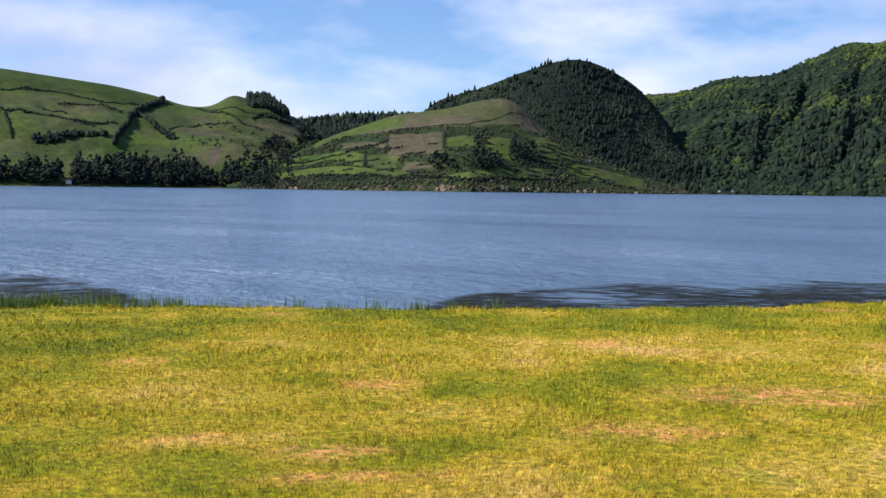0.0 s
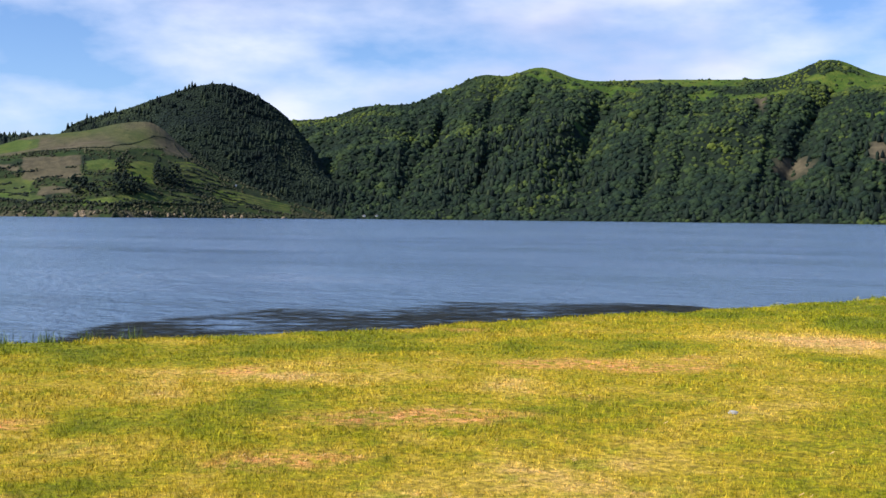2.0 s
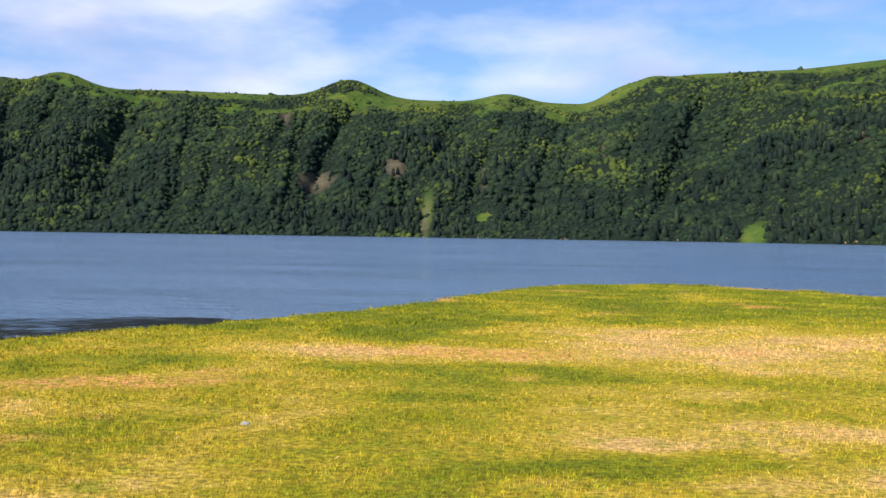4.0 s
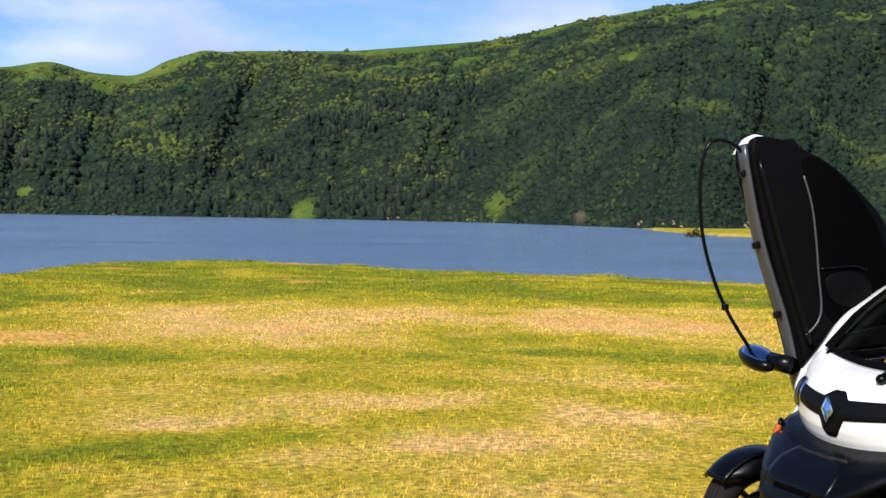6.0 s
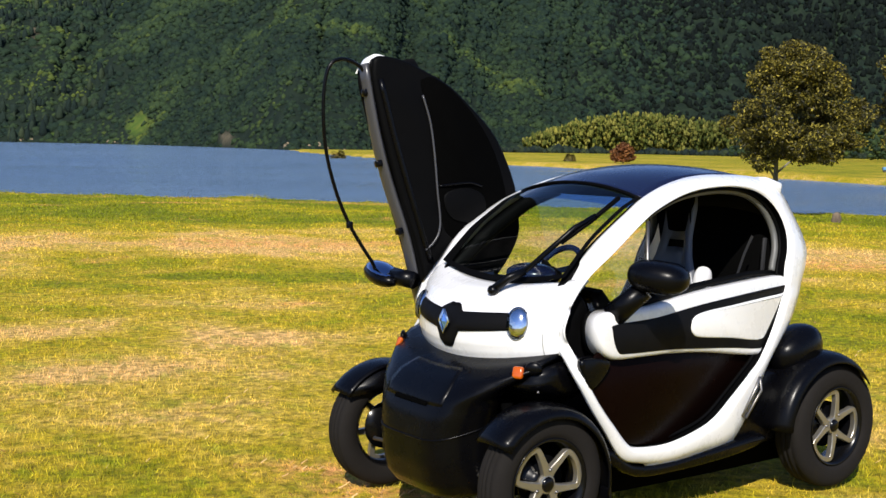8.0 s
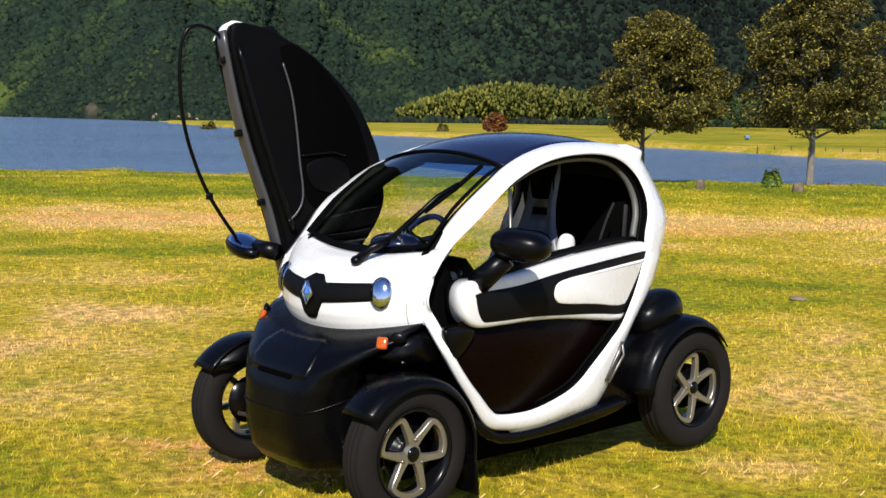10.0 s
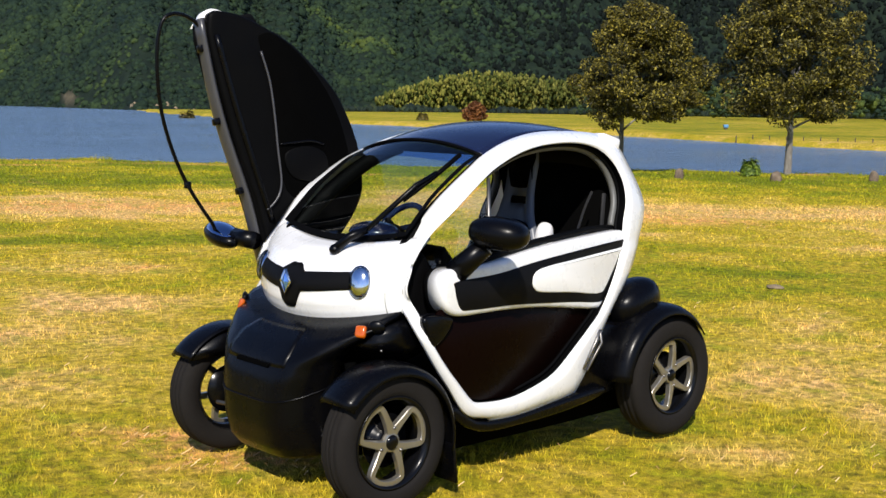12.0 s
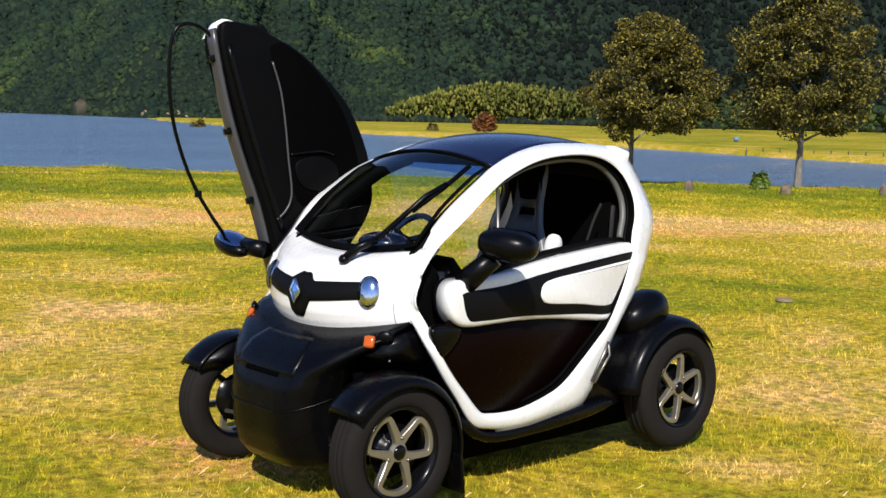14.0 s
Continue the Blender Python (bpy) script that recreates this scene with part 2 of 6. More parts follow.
def polar_sheet(name, bearings, radii, height, material, smooth=True):
    """A sheet over a fan of bearings and distances, as a mesh with its grid of heights."""
    b, r = np.meshgrid(bearings, radii, indexing="ij")
    z = height(b, r)
    x, y = spread(b, r)
    verts = np.stack([x, y, z], -1).reshape(-1, 3)
    i, j = np.meshgrid(np.arange(len(bearings) - 1), np.arange(len(radii) - 1), indexing="ij")
    k = (i * len(radii) + j).ravel()
    loops = np.stack([k, k + 1, k + len(radii) + 1, k + len(radii)], -1)[:, ::-1].ravel()
    return big_mesh(name, verts, loops, 4, material, smooth), b, r, z


# patches of the lawn: bearing, distance, half width across and along the line of sight
GREEN_PATCHES = ((-98.8, 13.4, 2.2, 0.7), (-95.6, 13.5, 1.0, 0.6), (-120, 14.0, 2.0, 0.5), (-101.6, 8.5, 0.8, 0.5), (-97.2, 8.0, 0.8, 0.5), (-108.7, 9.1, 0.7, 0.4), (-87.7, 13.8, 2.2, 0.8), (-70.3, 8.8, 1.0, 0.5), (-86.2, 11.3, 0.9, 0.4), (-43.6, 10.8, 1.3, 0.9), (-33.9, 12.0, 1.2, 0.8), (-29.5, 10.0, 1.0, 0.7), (-147.5, 12.0, 0.8, 0.4), (-147.3, 6.3, 0.6, 0.4))
STRAW_PATCHES = ((-105.7, 10.1, 1.0, 0.45), (-109.6, 10.4, 0.9, 0.45), (-97.7, 9.0, 0.6, 0.35), (-111.0, 8.2, 0.5, 0.3), (-96.3, 10.9, 1.2, 0.5), (-82.8, 16.4, 1.6, 0.8), (-75.8, 13.7, 1.6, 0.6), (-49.8, 10.0, 1.1, 0.5), (-59.0, 7.6, 0.8, 0.35), (-34.7, 7.2, 0.7, 0.3), (-44.3, 9.4, 0.5, 0.3), (-57.9, 11.4, 1.1, 0.5), (-120.5, 9.7, 1.0, 0.4), (-115.3, 11.9, 1.2, 0.5), (-147.5, 5.7, 0.4, 0.25))
HAY_PATCHES = ((-41.5, 6.8, 0.42, 0.16), (-44.6, 9.2, 0.36, 0.2), (-57.6, 7.5, 0.6, 0.3), (-35.5, 7.3, 0.30, 0.12), (-43.0, 6.2, 0.5, 0.16), (-33.8, 10.6, 0.3, 0.2), (-64, 9.0, 0.9, 0.4), (-73, 12.5, 1.3, 0.5), (-89, 15.5, 1.6, 0.7), (-119, 18.5, 2.4, 0.8), (-140, 17.0, 2.6, 0.8), (-122.5, 5.7, 0.45, 0.2), (-125.3, 5.3, 0.5, 0.16))


def patches(x, y, spots):
    """1 inside ragged ovals on the lawn, 0 outside them."""
    out, ragged = np.zeros_like(x), 0.45 * crinkle(x, y, 0.55, 3.0, 3)
    for bearing, r, long, wide in spots:
        hx, hy = spread(bearing, r)
        a = radians(bearing)
        far, across = (x - hx) * math.cos(a) + (y - hy) * math.sin(a), (y - hy) * math.cos(a) - (x - hx) * math.sin(a)
        out = np.maximum(out, np.clip(1.3 * (1.25 - np.hypot(across / long, far / wide) + ragged), 0, 1))
    return out


def polar(x, y):
    b = np.degrees(np.arctan2(y - MID[1], x - MID[0]))
    return np.where(b > 60, b - 360, b), np.hypot(x - MID[0], y - MID[1])


def lushness(x, y):
    """1 on the damp green strip by the water, 0 on the dry middle of the lawn."""
    b, r = polar(x, y)
    strip = np.clip((r - np.interp(b, [-92, -86], [20.8, 15.2]) + 1.2 * crinkle(x, y, 4.0, 9.0)) / 2.5, 0, 1)
    side = np.clip((b + 97) / 36, 0, 1) * (0.60 + 0.70 * crinkle(x, y, 2.2, 15.0))
    out = np.clip(np.maximum(strip * np.interp(b, [-84, -76, -60], [0.95, 0.8, 0.35]), side * np.clip((r - 5) / 4, 0, 1)), 0, 1)
    return np.maximum(out, 0.70 * patches(x, y, GREEN_PATCHES)) + 0.25 * np.clip(crinkle(x, y, 2.2, 12.0), 0, 1)


def scarred(x, y):
    """1 where the mower left rusty hay, and where the bank's earth shows: loose streaks, a few heaps, a broken line by the water."""
    out = np.clip((crinkle(x, y, 1.2, 21.0, 3) - 0.62) / 0.25, 0, 1)
    b, r = polar(x, y)
    bank = np.exp(-(((r - shore(b) + 1.2 + 0.35 * rolling(x, y, 2.0, 8.0)) / 0.45) ** 2)) * (b < -99) * (b > -128) * np.clip(0.4 + 0.9 * rolling(x, y, 0.9, 4.0), 0, 1)
    return np.maximum(np.maximum(out, bank), patches(x, y, HAY_PATCHES))


def strawy(x, y):
    """1 on the driest ground: a broad bleached belt behind the green strip, and loose patches."""
    b, r = polar(x, y)
    inner = np.interp(b, [-150, -109, -101, -92, -83, -76], [18.0, 18.0, 16.9, 17.0, 16.2, 13.7])
    belt = np.exp(-(((r - inner + 0.9 * crinkle(x, y, 3.0, 31.0)) / 2.1) ** 2)) * np.clip((-76 - b) / 8, 0, 1)
    loose = np.clip((crinkle(x, y, 1.6, 37.0) - 0.55) / 0.35, 0, 1) * 0.7
    out = np.maximum(belt * np.clip(0.8 + 0.5 * rolling(x, y, 1.3, 35.0), 0, 1), loose)
    return np.clip(np.maximum(out, patches(x, y, STRAW_PATCHES)), 0, 1)


def build_ground():
    bearings = np.r_[np.arange(-300, -165, 5.0), np.arange(-165, -15, 0.5), np.arange(-15, 60.1, 5.0)]
    radii = np.r_[0.02, np.arange(0.5, 46, 0.22), np.arange(46, 130, 1.1), np.geomspace(130, 4600, 48)]
    ob, b, r, z = polar_sheet("ground", bearings, radii, ground_height, LAWN)
    x, y = spread(b, r)
    lush = np.where(r > 50, 0.6 + 0.3 * rolling(x, y, 14.0, 2.0), lushness(x, y))
    give(ob, "lush", lush.ravel())
    give(ob, "scar", np.where(r > 45, 0, scarred(x, y)).ravel())
    give(ob, "straw", np.where(r > 45, 0.1 + 0.8 * np.exp(-(((r - spit(b)) / (0.10 * r)) ** 2)), strawy(x, y) * (1 - np.clip(lush, 0, 1))).ravel())
    tagged(ob, "mown lawn, part green and part dry straw, by the lake", "lawn", kind="structure")


def build_water():
    bearings = np.arange(-300, 60.1, 3.0)
    radii = np.r_[np.geomspace(9, 3000, 50)]
    ob, *_ = polar_sheet("water", bearings, radii, lambda b, r: LAKE + 0 * r, WATER)
    tagged(ob, "calm blue lake with fine ripples", "lake", kind="structure")


build_ground()
build_water()


# ---- hills ----


def furrows(b, u, seed):
    """Gullies that run slantwise down a slope, sharp at the bottom, with rounded spurs between them: 0 on a spur, 1 in a gully."""
    b, u = np.asarray(b, float), np.asarray(u, float)
    out = 0.0
    for period, weight, slant in ((6.1, 0.8, 3.2), (3.7, 0.6, 2.6), (1.7, 0.40, 1.8), (0.8, 0.2, 0.8)):
        s = b + slant * u + 0.28 * period * np.sin(b * 1.9 / period + 2.0 * u + seed) + 0.10 * period * np.sin(7 * u + b * 4.1 / period)
        out = out + weight * (1 - np.abs(np.sin(np.pi * s / period))) ** 1.3 * (0.55 + 0.45 * np.sin(b * 2.7 / period + 3 * u + period))
    return out / 1.1


class Hill:
    """A slope that rises from a shore to a crest, both given by bearing."""

    def __init__(self, name, label, first, last, foot, crest, skyline, rough, seed, power=1.0, step=0.22, rings=46, gully=0.0):
        self.gully = gully
        self.foot, self.crest, self.skyline, self.rough, self.seed, self.power = foot, crest, skyline, rough, seed, power
        self.first, self.last = first, last
        bearings = np.arange(first, last + 1e-6, step)
        u = np.r_[-0.06, np.linspace(0, 1, rings), 1.06, 1.15, 1.4]
        b, v = np.meshgrid(bearings, u, indexing="ij")
        x, y, z = self.place(b, v)
        verts = np.stack([x, y, z], -1).reshape(-1, 3)
        i, j = np.meshgrid(np.arange(len(bearings) - 1), np.arange(len(u) - 1), indexing="ij")
        k = (i * len(u) + j).ravel()
        loops = np.stack([k, k + len(u), k + len(u) + 1, k + 1], -1).ravel()
        self.ob = big_mesh(name, verts, loops, 4, SLOPE, True)
        tagged(self.ob, label, "hill", kind="structure")
        self.grid = b, v, x, y, z

    def place(self, b, u):
        """The point at a bearing and a share u of the way from the shore to the crest."""
        foot, crest = self.foot(b), self.crest(b)
        gully = self.gully * furrows(b, u, self.seed) * np.clip(np.asarray(u) * 5, 0, 1) * np.clip((1 - np.asarray(u)) * 3, 0, 1)
        r = foot + (crest - foot) * u + gully
        x, y = spread(b, r)
        up = np.clip(u, 0, 1)
        soft = sum(self.skyline(np.clip(b + d, self.first, self.last)) for d in (-3, -2, -1, 0, 1, 2, 3)) / 7
        soft = soft + (self.skyline(b) - soft) * up**2.5
        top = np.tan(np.radians(soft)) * crest + 1.5
        z = LAKE + top * (1.12 * up - 0.12 * up * up) ** self.power + self.rough * crinkle(x, y, 60.0, self.seed) * np.sin(np.pi * np.clip(u, 0, 1)) ** 0.7
        z = z - np.clip(u - 1, 0, 1) * top * 0.55 - np.clip(-u, 0, 1) * 60
        return x, y, z

    def paint(self, field, earth=None):
        b, u, x, y, z = self.grid
        give(self.ob, "field", np.clip(field(b, u, x, y), 0, 1).ravel())
        give(self.ob, "earth", np.clip(earth(b, u, x, y), 0, 1).ravel() if earth else 0 * b.ravel())


def knolls(base, bumps):
    at, up = zip(*base)

    def skyline(b):
        out = sum(np.interp(np.asarray(b) + d, at[::-1], up[::-1]) for d in (-0.45, -0.2, 0.0, 0.2, 0.45)) / 5
        for middle, height, width in bumps:
            out = out + height * np.exp(-(((b - middle) / width) ** 2))
        return out

    return skyline


def flat(value):
    return lambda b: value + 0 * np.asarray(b, float)


def between(*pairs):
    at, value = zip(*sorted(pairs))
    return lambda b: np.interp(b, at, value)


WALL = Hill(
    "hill_crater_wall", "long steep crater wall under dark green forest", -176, -46,
    between((-176, 560), (-140, 520), (-127, 420), (-121, 310), (-118, 290), (-115, 370), (-109, 560), (-100, 700), (-62, 840), (-46, 900)),
    between((-176, 960), (-140, 1000), (-120, 1080), (-100, 1130), (-62, 1220), (-46, 1400)),
    knolls([(-46, 3.2), (-56, 4.4), (-58.6, 4.5), (-60.0, 4.62), (-61.4, 5.2), (-64, 5.35), (-66, 6.2), (-75, 6.5), (-94.3, 6.25), (-95.7, 7.1), (-99, 7.6), (-104, 7.75), (-111, 8.4), (-114.4, 9.2), (-118.6, 9.9), (-130, 11), (-176, 11.5)],
           [(-67.2, 0.45, 1.0), (-69.8, 0.75, 1.5), (-83, 0.85, 1.6), (-90.4, 0.4, 1.3), (-97.2, 0.2, 0.8)]),
    11.0, 1.0, 1.0, 0.16, 80, 46.0)
PEAK = Hill(
    "hill_peak", "rounded conical hill covered in dark conifers", -60.9, -44,
    between((-62, 860), (-44, 860)), between((-62, 990), (-44, 1040)),
    knolls([(-44, 2.2), (-47.4, 3.25), (-48.3, 4.15), (-50.4, 4.72), (-52.3, 5.48), (-53.8, 5.98), (-54.9, 6.15), (-56, 5.88), (-57.5, 5.05), (-58.2, 4.4), (-59.4, 2.9), (-60.9, 0.0)], []),
    8.0, 3.0, 0.9, 0.12, 40)
RIDGE = Hill(
    "hill_far_ridge", "low far ridge under dark conifers", -52, -33, flat(900), flat(1250),
    knolls([(-33, 3.3), (-42, 2.95), (-44, 3.2), (-47, 3.3), (-52, 3.1)], []), 6.0, 5.0, 0.9, 0.2, 24)
PASTURE = Hill(
    "hill_pasture", "wide green hill of pastures parted by dark hedges", -46, -12,
    between((-46, 800), (-30, 740), (-12, 700)), between((-46, 1150), (-30, 1120), (-12, 1080)),
    knolls([(-12, 5.4), (-22, 5.35), (-28.6, 5.08), (-33.4, 4.50), (-35.4, 4.08), (-36.6, 3.66), (-38, 3.6), (-41.4, 3.38), (-42.5, 2.75), (-46, 1.0)],
           [(-38.9, 0.62, 0.8), (-40.3, 0.62, 0.8)]), 7.0, 7.0, 1.0, 0.08, 110)
KNOLL = Hill(
    "hill_knoll", "terraced grassy knoll of small fields on the far shore", -60.6, -38.5,
    between((-60.6, 760), (-50, 660), (-38.5, 740)), between((-60.6, 790), (-52, 860), (-46, 860), (-38.5, 780)),
    knolls([(-38.5, -0.1), (-40.6, 0.5), (-41.5, 1.5), (-43.5, 2.45), (-46.4, 3.45), (-49, 3.8), (-50.4, 4.2), (-51.9, 4.3), (-53.1, 3.2), (-54.7, 1.9), (-57.1, 1.0), (-59.4, 0.25), (-60.6, -0.15)], []),
    4.0, 9.0, 0.85, 0.07, 120)


def wall_field(b, u, x, y):
    """Open grass on the crater wall: the crest, ragged clearings below it, and a few strips by the water."""
    ragged = 0.5 * crinkle(x, y, 9.0, 6.0, 2)
    crest = np.clip((u - 0.93 + 0.10 * crinkle(x, y, 38.0, 2.0) + 0.05 * ragged) / 0.04, 0, 1) * np.clip((-66.5 - b) / 2.0, 0, 1)
    high = np.clip((u - 0.50) / 0.40, 0, 1)
    patch = np.clip((crinkle(x, y, 30.0, 8.0) + 0.6 * ragged + 0.55 * high - 0.70) / 0.16, 0, 1) * (u > 0.45) * np.clip((-66 - b) / 4, 0, 1)
    low = np.clip((crinkle(x, y, 26.0, 13.0) + 0.5 * ragged - 1.12) / 0.12, 0, 1)
    strip = np.clip(1.6 - np.hypot((b + 86.5 + 1.6 * u) / 0.26, (u - 0.09) / 0.10), 0, 1)
    for middle, height, width, tall in ((-101.9, 0.015, 0.62, 0.060), (-111.0, 0.05, 0.55, 0.030), (-89.4, 0.10, 0.5, 0.03)):
        strip = np.maximum(strip, np.clip(2.5 * (1.1 - np.hypot((b - middle + 4 * (u - height)) / width, (u - height) / tall) + 0.35 * ragged), 0, 1))
    return np.maximum(np.maximum(crest, np.maximum(patch, low)), strip)


def wall_earth(b, u, x, y):
    scars = np.zeros_like(b)
    for middle, height, width, tall in ((-81.5, 0.27, 0.7, 0.05), (-85.3, 0.36, 0.45, 0.08), (-89.4, 0.26, 0.12, 0.06), (-80.0, 0.72, 0.2, 0.05), (-115.0, 0.012, 0.25, 0.008), (-106.6, 0.40, 0.14, 0.06), (-95.0, 0.45, 0.10, 0.05)):
        scars = np.maximum(scars, np.clip(1.5 - np.hypot((b - middle) / width, (u - height) / tall) + 0.5 * crinkle(x, y, 12.0, 3.0), 0, 1))
    return np.maximum(scars, 0.9 * np.clip(1.5 - np.hypot((b + 86.5 + 1.6 * u) / 0.17, (u - 0.07) / 0.09), 0, 1))


def wall_fresh(b, u, x, y):
    """How light and yellow the wood is: dark and close low down, sunny scrub towards the crest, in ragged drifts."""
    drift = 0.36 * crinkle(x, y, 44.0, 21.0, 3) + 0.30 * crinkle(x, y, 15.0, 23.0, 2)
    drift = drift + 0.30 * crinkle(x, y, 20.0, 27.0, 2) * np.clip((-112 - b) / 6, 0, 1)
    # Tone drops rightwards to imitate cloud shade; a darker patch sits near -64.
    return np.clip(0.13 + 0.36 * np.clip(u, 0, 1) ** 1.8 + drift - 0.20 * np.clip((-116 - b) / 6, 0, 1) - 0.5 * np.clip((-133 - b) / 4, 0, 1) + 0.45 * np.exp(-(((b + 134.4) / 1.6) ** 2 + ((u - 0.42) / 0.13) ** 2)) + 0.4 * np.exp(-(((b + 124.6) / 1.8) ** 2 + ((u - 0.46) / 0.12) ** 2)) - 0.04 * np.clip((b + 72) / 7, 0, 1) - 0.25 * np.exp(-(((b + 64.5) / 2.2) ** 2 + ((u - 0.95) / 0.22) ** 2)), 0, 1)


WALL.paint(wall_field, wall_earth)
PEAK.paint(lambda b, u, x, y: 0 * b)
RIDGE.paint(lambda b, u, x, y: 0 * b)


def plots(b, u, wide, tall, seed):
    """A tone from 0 to 1 for each field of a patchwork."""
    row = np.floor(u * tall + 0.25 * np.sin(b * 1.3))
    col = np.floor(b * wide + 0.37 * row + 0.1 * np.sin(u * 30))
    return (np.sin(row * 12.9898 + col * 78.233 + seed) * 43758.5453) % 1.0


# fields on the knoll: two bearings, the lower edge at each, the upper edge at each
KNOLL_GREEN = (
    (-41.1, -45.0, 0.70, 0.26, 0.95, 0.40), (-45.05, -46.6, 0.23, 0.17, 0.40, 0.37), (-48.8, -50.3, 0.38, 0.38, 0.48, 0.49),
    (-50.7, -51.9, 0.26, 0.29, 0.47, 0.52), (-52.7, -54.9, 0.34, 0.47, 0.60, 0.80), (-40.9, -47.6, 0.33, 0.07, 0.55, 0.10),
    (-48.7, -52.1, 0.06, 0.09, 0.11, 0.18), (-52.2, -54.1, 0.09, 0.15, 0.21, 0.29), (-42.6, -46.9, 0.90, 0.72, 1.30, 0.92),
    (-54.6, -58.2, 0.20, 0.30, 0.44, 0.75),
)
KNOLL_BROWN = ((-46.1, -48.7, 0.36, 0.32, 0.61, 0.53), (-43.9, -46.0, 0.58, 0.42, 0.72, 0.50), (-46.7, -48.3, 0.16, 0.15, 0.29, 0.21), (-52.3, -53.6, 0.62, 0.75, 0.95, 1.0))


def parcels(b, u, x, y, areas):
    """1 inside any of the fields, with slightly ragged edges."""
    out = np.zeros_like(b)
    wobble = 0.022 * crinkle(x, y, 9.0, 3.0, 3)
    for first, last, low0, low1, high0, high1 in areas:
        t = (b - first) / (last - first)
        low, high = low0 + (low1 - low0) * t, high0 + (high1 - high0) * t
        inside = np.minimum(np.minimum((u - low + wobble) / 0.012, (high - u + wobble) / 0.012), (np.minimum(t, 1 - t) * abs(last - first) + 7 * wobble) / 0.08)
        out = np.maximum(out, np.clip(inside, 0, 1))
    return out


def knoll_dome(b, u, x, y):
    """1 on the open upper part of the knoll, above its long hedge."""
    edge = np.interp(b, [-54.5, -52.9, -52.3, -50.5, -49.1, -47.1, -45.6, -43.0], [1.2, 1.0, 0.73, 0.57, 0.59, 0.66, 0.68, 1.0])
    return np.clip((u - edge) / 0.02, 0, 1)


def knoll_field(b, u, x, y):
    dome, green = knoll_dome(b, u, x, y), parcels(b, u, x, y, KNOLL_GREEN)
    tone = 0.65 + 0.45 * plots(b, u, 0.7, 5.0, 2.0) - 0.75 * (np.sin(u * 110 + 9 * b) > 0.45) * (b < -52.4)
    return np.maximum(np.maximum(green * tone, 0.62 * dome), 0.22 + 0.2 * crinkle(x, y, 12.0, 8.0, 3))


def knoll_earth(b, u, x, y):
    dome, green, brown = knoll_dome(b, u, x, y), parcels(b, u, x, y, KNOLL_GREEN), parcels(b, u, x, y, KNOLL_BROWN)
    bare = dome * np.clip(0.60 + 0.5 * crinkle(x, y, 30.0, 6.0, 3) + 0.25 * np.clip((-50.5 - b) / 2, 0, 1), 0.1, 0.95) * (1 - 0.8 * green)
    return np.maximum(np.maximum(bare, 0.85 * brown * (1 - 0.6 * np.clip(crinkle(x, y, 14.0, 3.0), 0, 1))), np.maximum(0.25 * green * plots(b, u, 0.7, 5.0, 7.0), (u < 0.04) * np.clip(0.2 + crinkle(x, y, 6.0, 4.0) * 1.6, 0, 1)))


def pasture_field(b, u, x, y):
    valley = np.clip((-38.6 - b) / 1.5, 0, 1) * np.clip(0.35 + 0.8 * crinkle(x, y, 30.0, 3.0), 0, 1)
    tone = np.where((u > 0.76) & (b > -36), 0.62, 0.55 + 0.45 * plots(b, u, 0.42, 6.5, 1.0))
    return np.where(u > 0.05, tone - 0.45 * valley + 0.10 * crinkle(x, y, 20.0, 5.0, 3), 0.6)


def pasture_earth(b, u, x, y):
    scar = np.clip(2.0 * (1.15 - np.hypot((b + 38.0 + 2.2 * (u - 0.24)) / 0.33, (u - 0.24) / 0.075)), 0, 1)
    dry = 0.6 * plots(b, u, 0.42, 6.5, 4.0) * (u < 0.76) * np.clip(0.6 + crinkle(x, y, 30.0, 2.0), 0, 1) + 0.45 * np.clip((-36.5 - b) / 1.0, 0, 1) * np.clip(0.3 + crinkle(x, y, 26.0, 9.0), 0, 1)
    return np.maximum(dry, scar)


PASTURE.paint(pasture_field, pasture_earth)
KNOLL.paint(knoll_field, knoll_earth)


# ---- far vegetation: many crowns in one mesh ----


def crown_shape(cone, seed, detail=2):
    """A lumpy crown without its underside: points and triangles."""
    bm = bmesh.new()
    bmesh.ops.create_icosphere(bm, subdivisions=1 if cone else detail, radius=1.0)
    rng = random.Random(seed)
    for v in bm.verts:
        if cone:
            t = (v.co.z + 1) / 2
            v.co = Vector((v.co.x * (1.15 - 0.80 * t), v.co.y * (1.15 - 0.80 * t), 2.0 * t - 0.4)) * rng.uniform(0.8, 1.2)
        else:
            v.co *= rng.uniform(0.62, 1.28)
            v.co.z = v.co.z * 0.8 + 0.2
    bmesh.ops.delete(bm, geom=[f for f in bm.faces if f.calc_center_median().z < -0.35], context="FACES")
    bmesh.ops.triangulate(bm, faces=bm.faces)
    bm.verts.index_update()
    shape = np.array([v.co for v in bm.verts]), np.array([[v.index for v in f.verts] for f in bm.faces])
    bm.free()
    return shape


SMALL = [crown_shape(False, 40 + s, 1) for s in range(6)]
POINTED = [crown_shape(True, 20 + s) for s in range(4)]


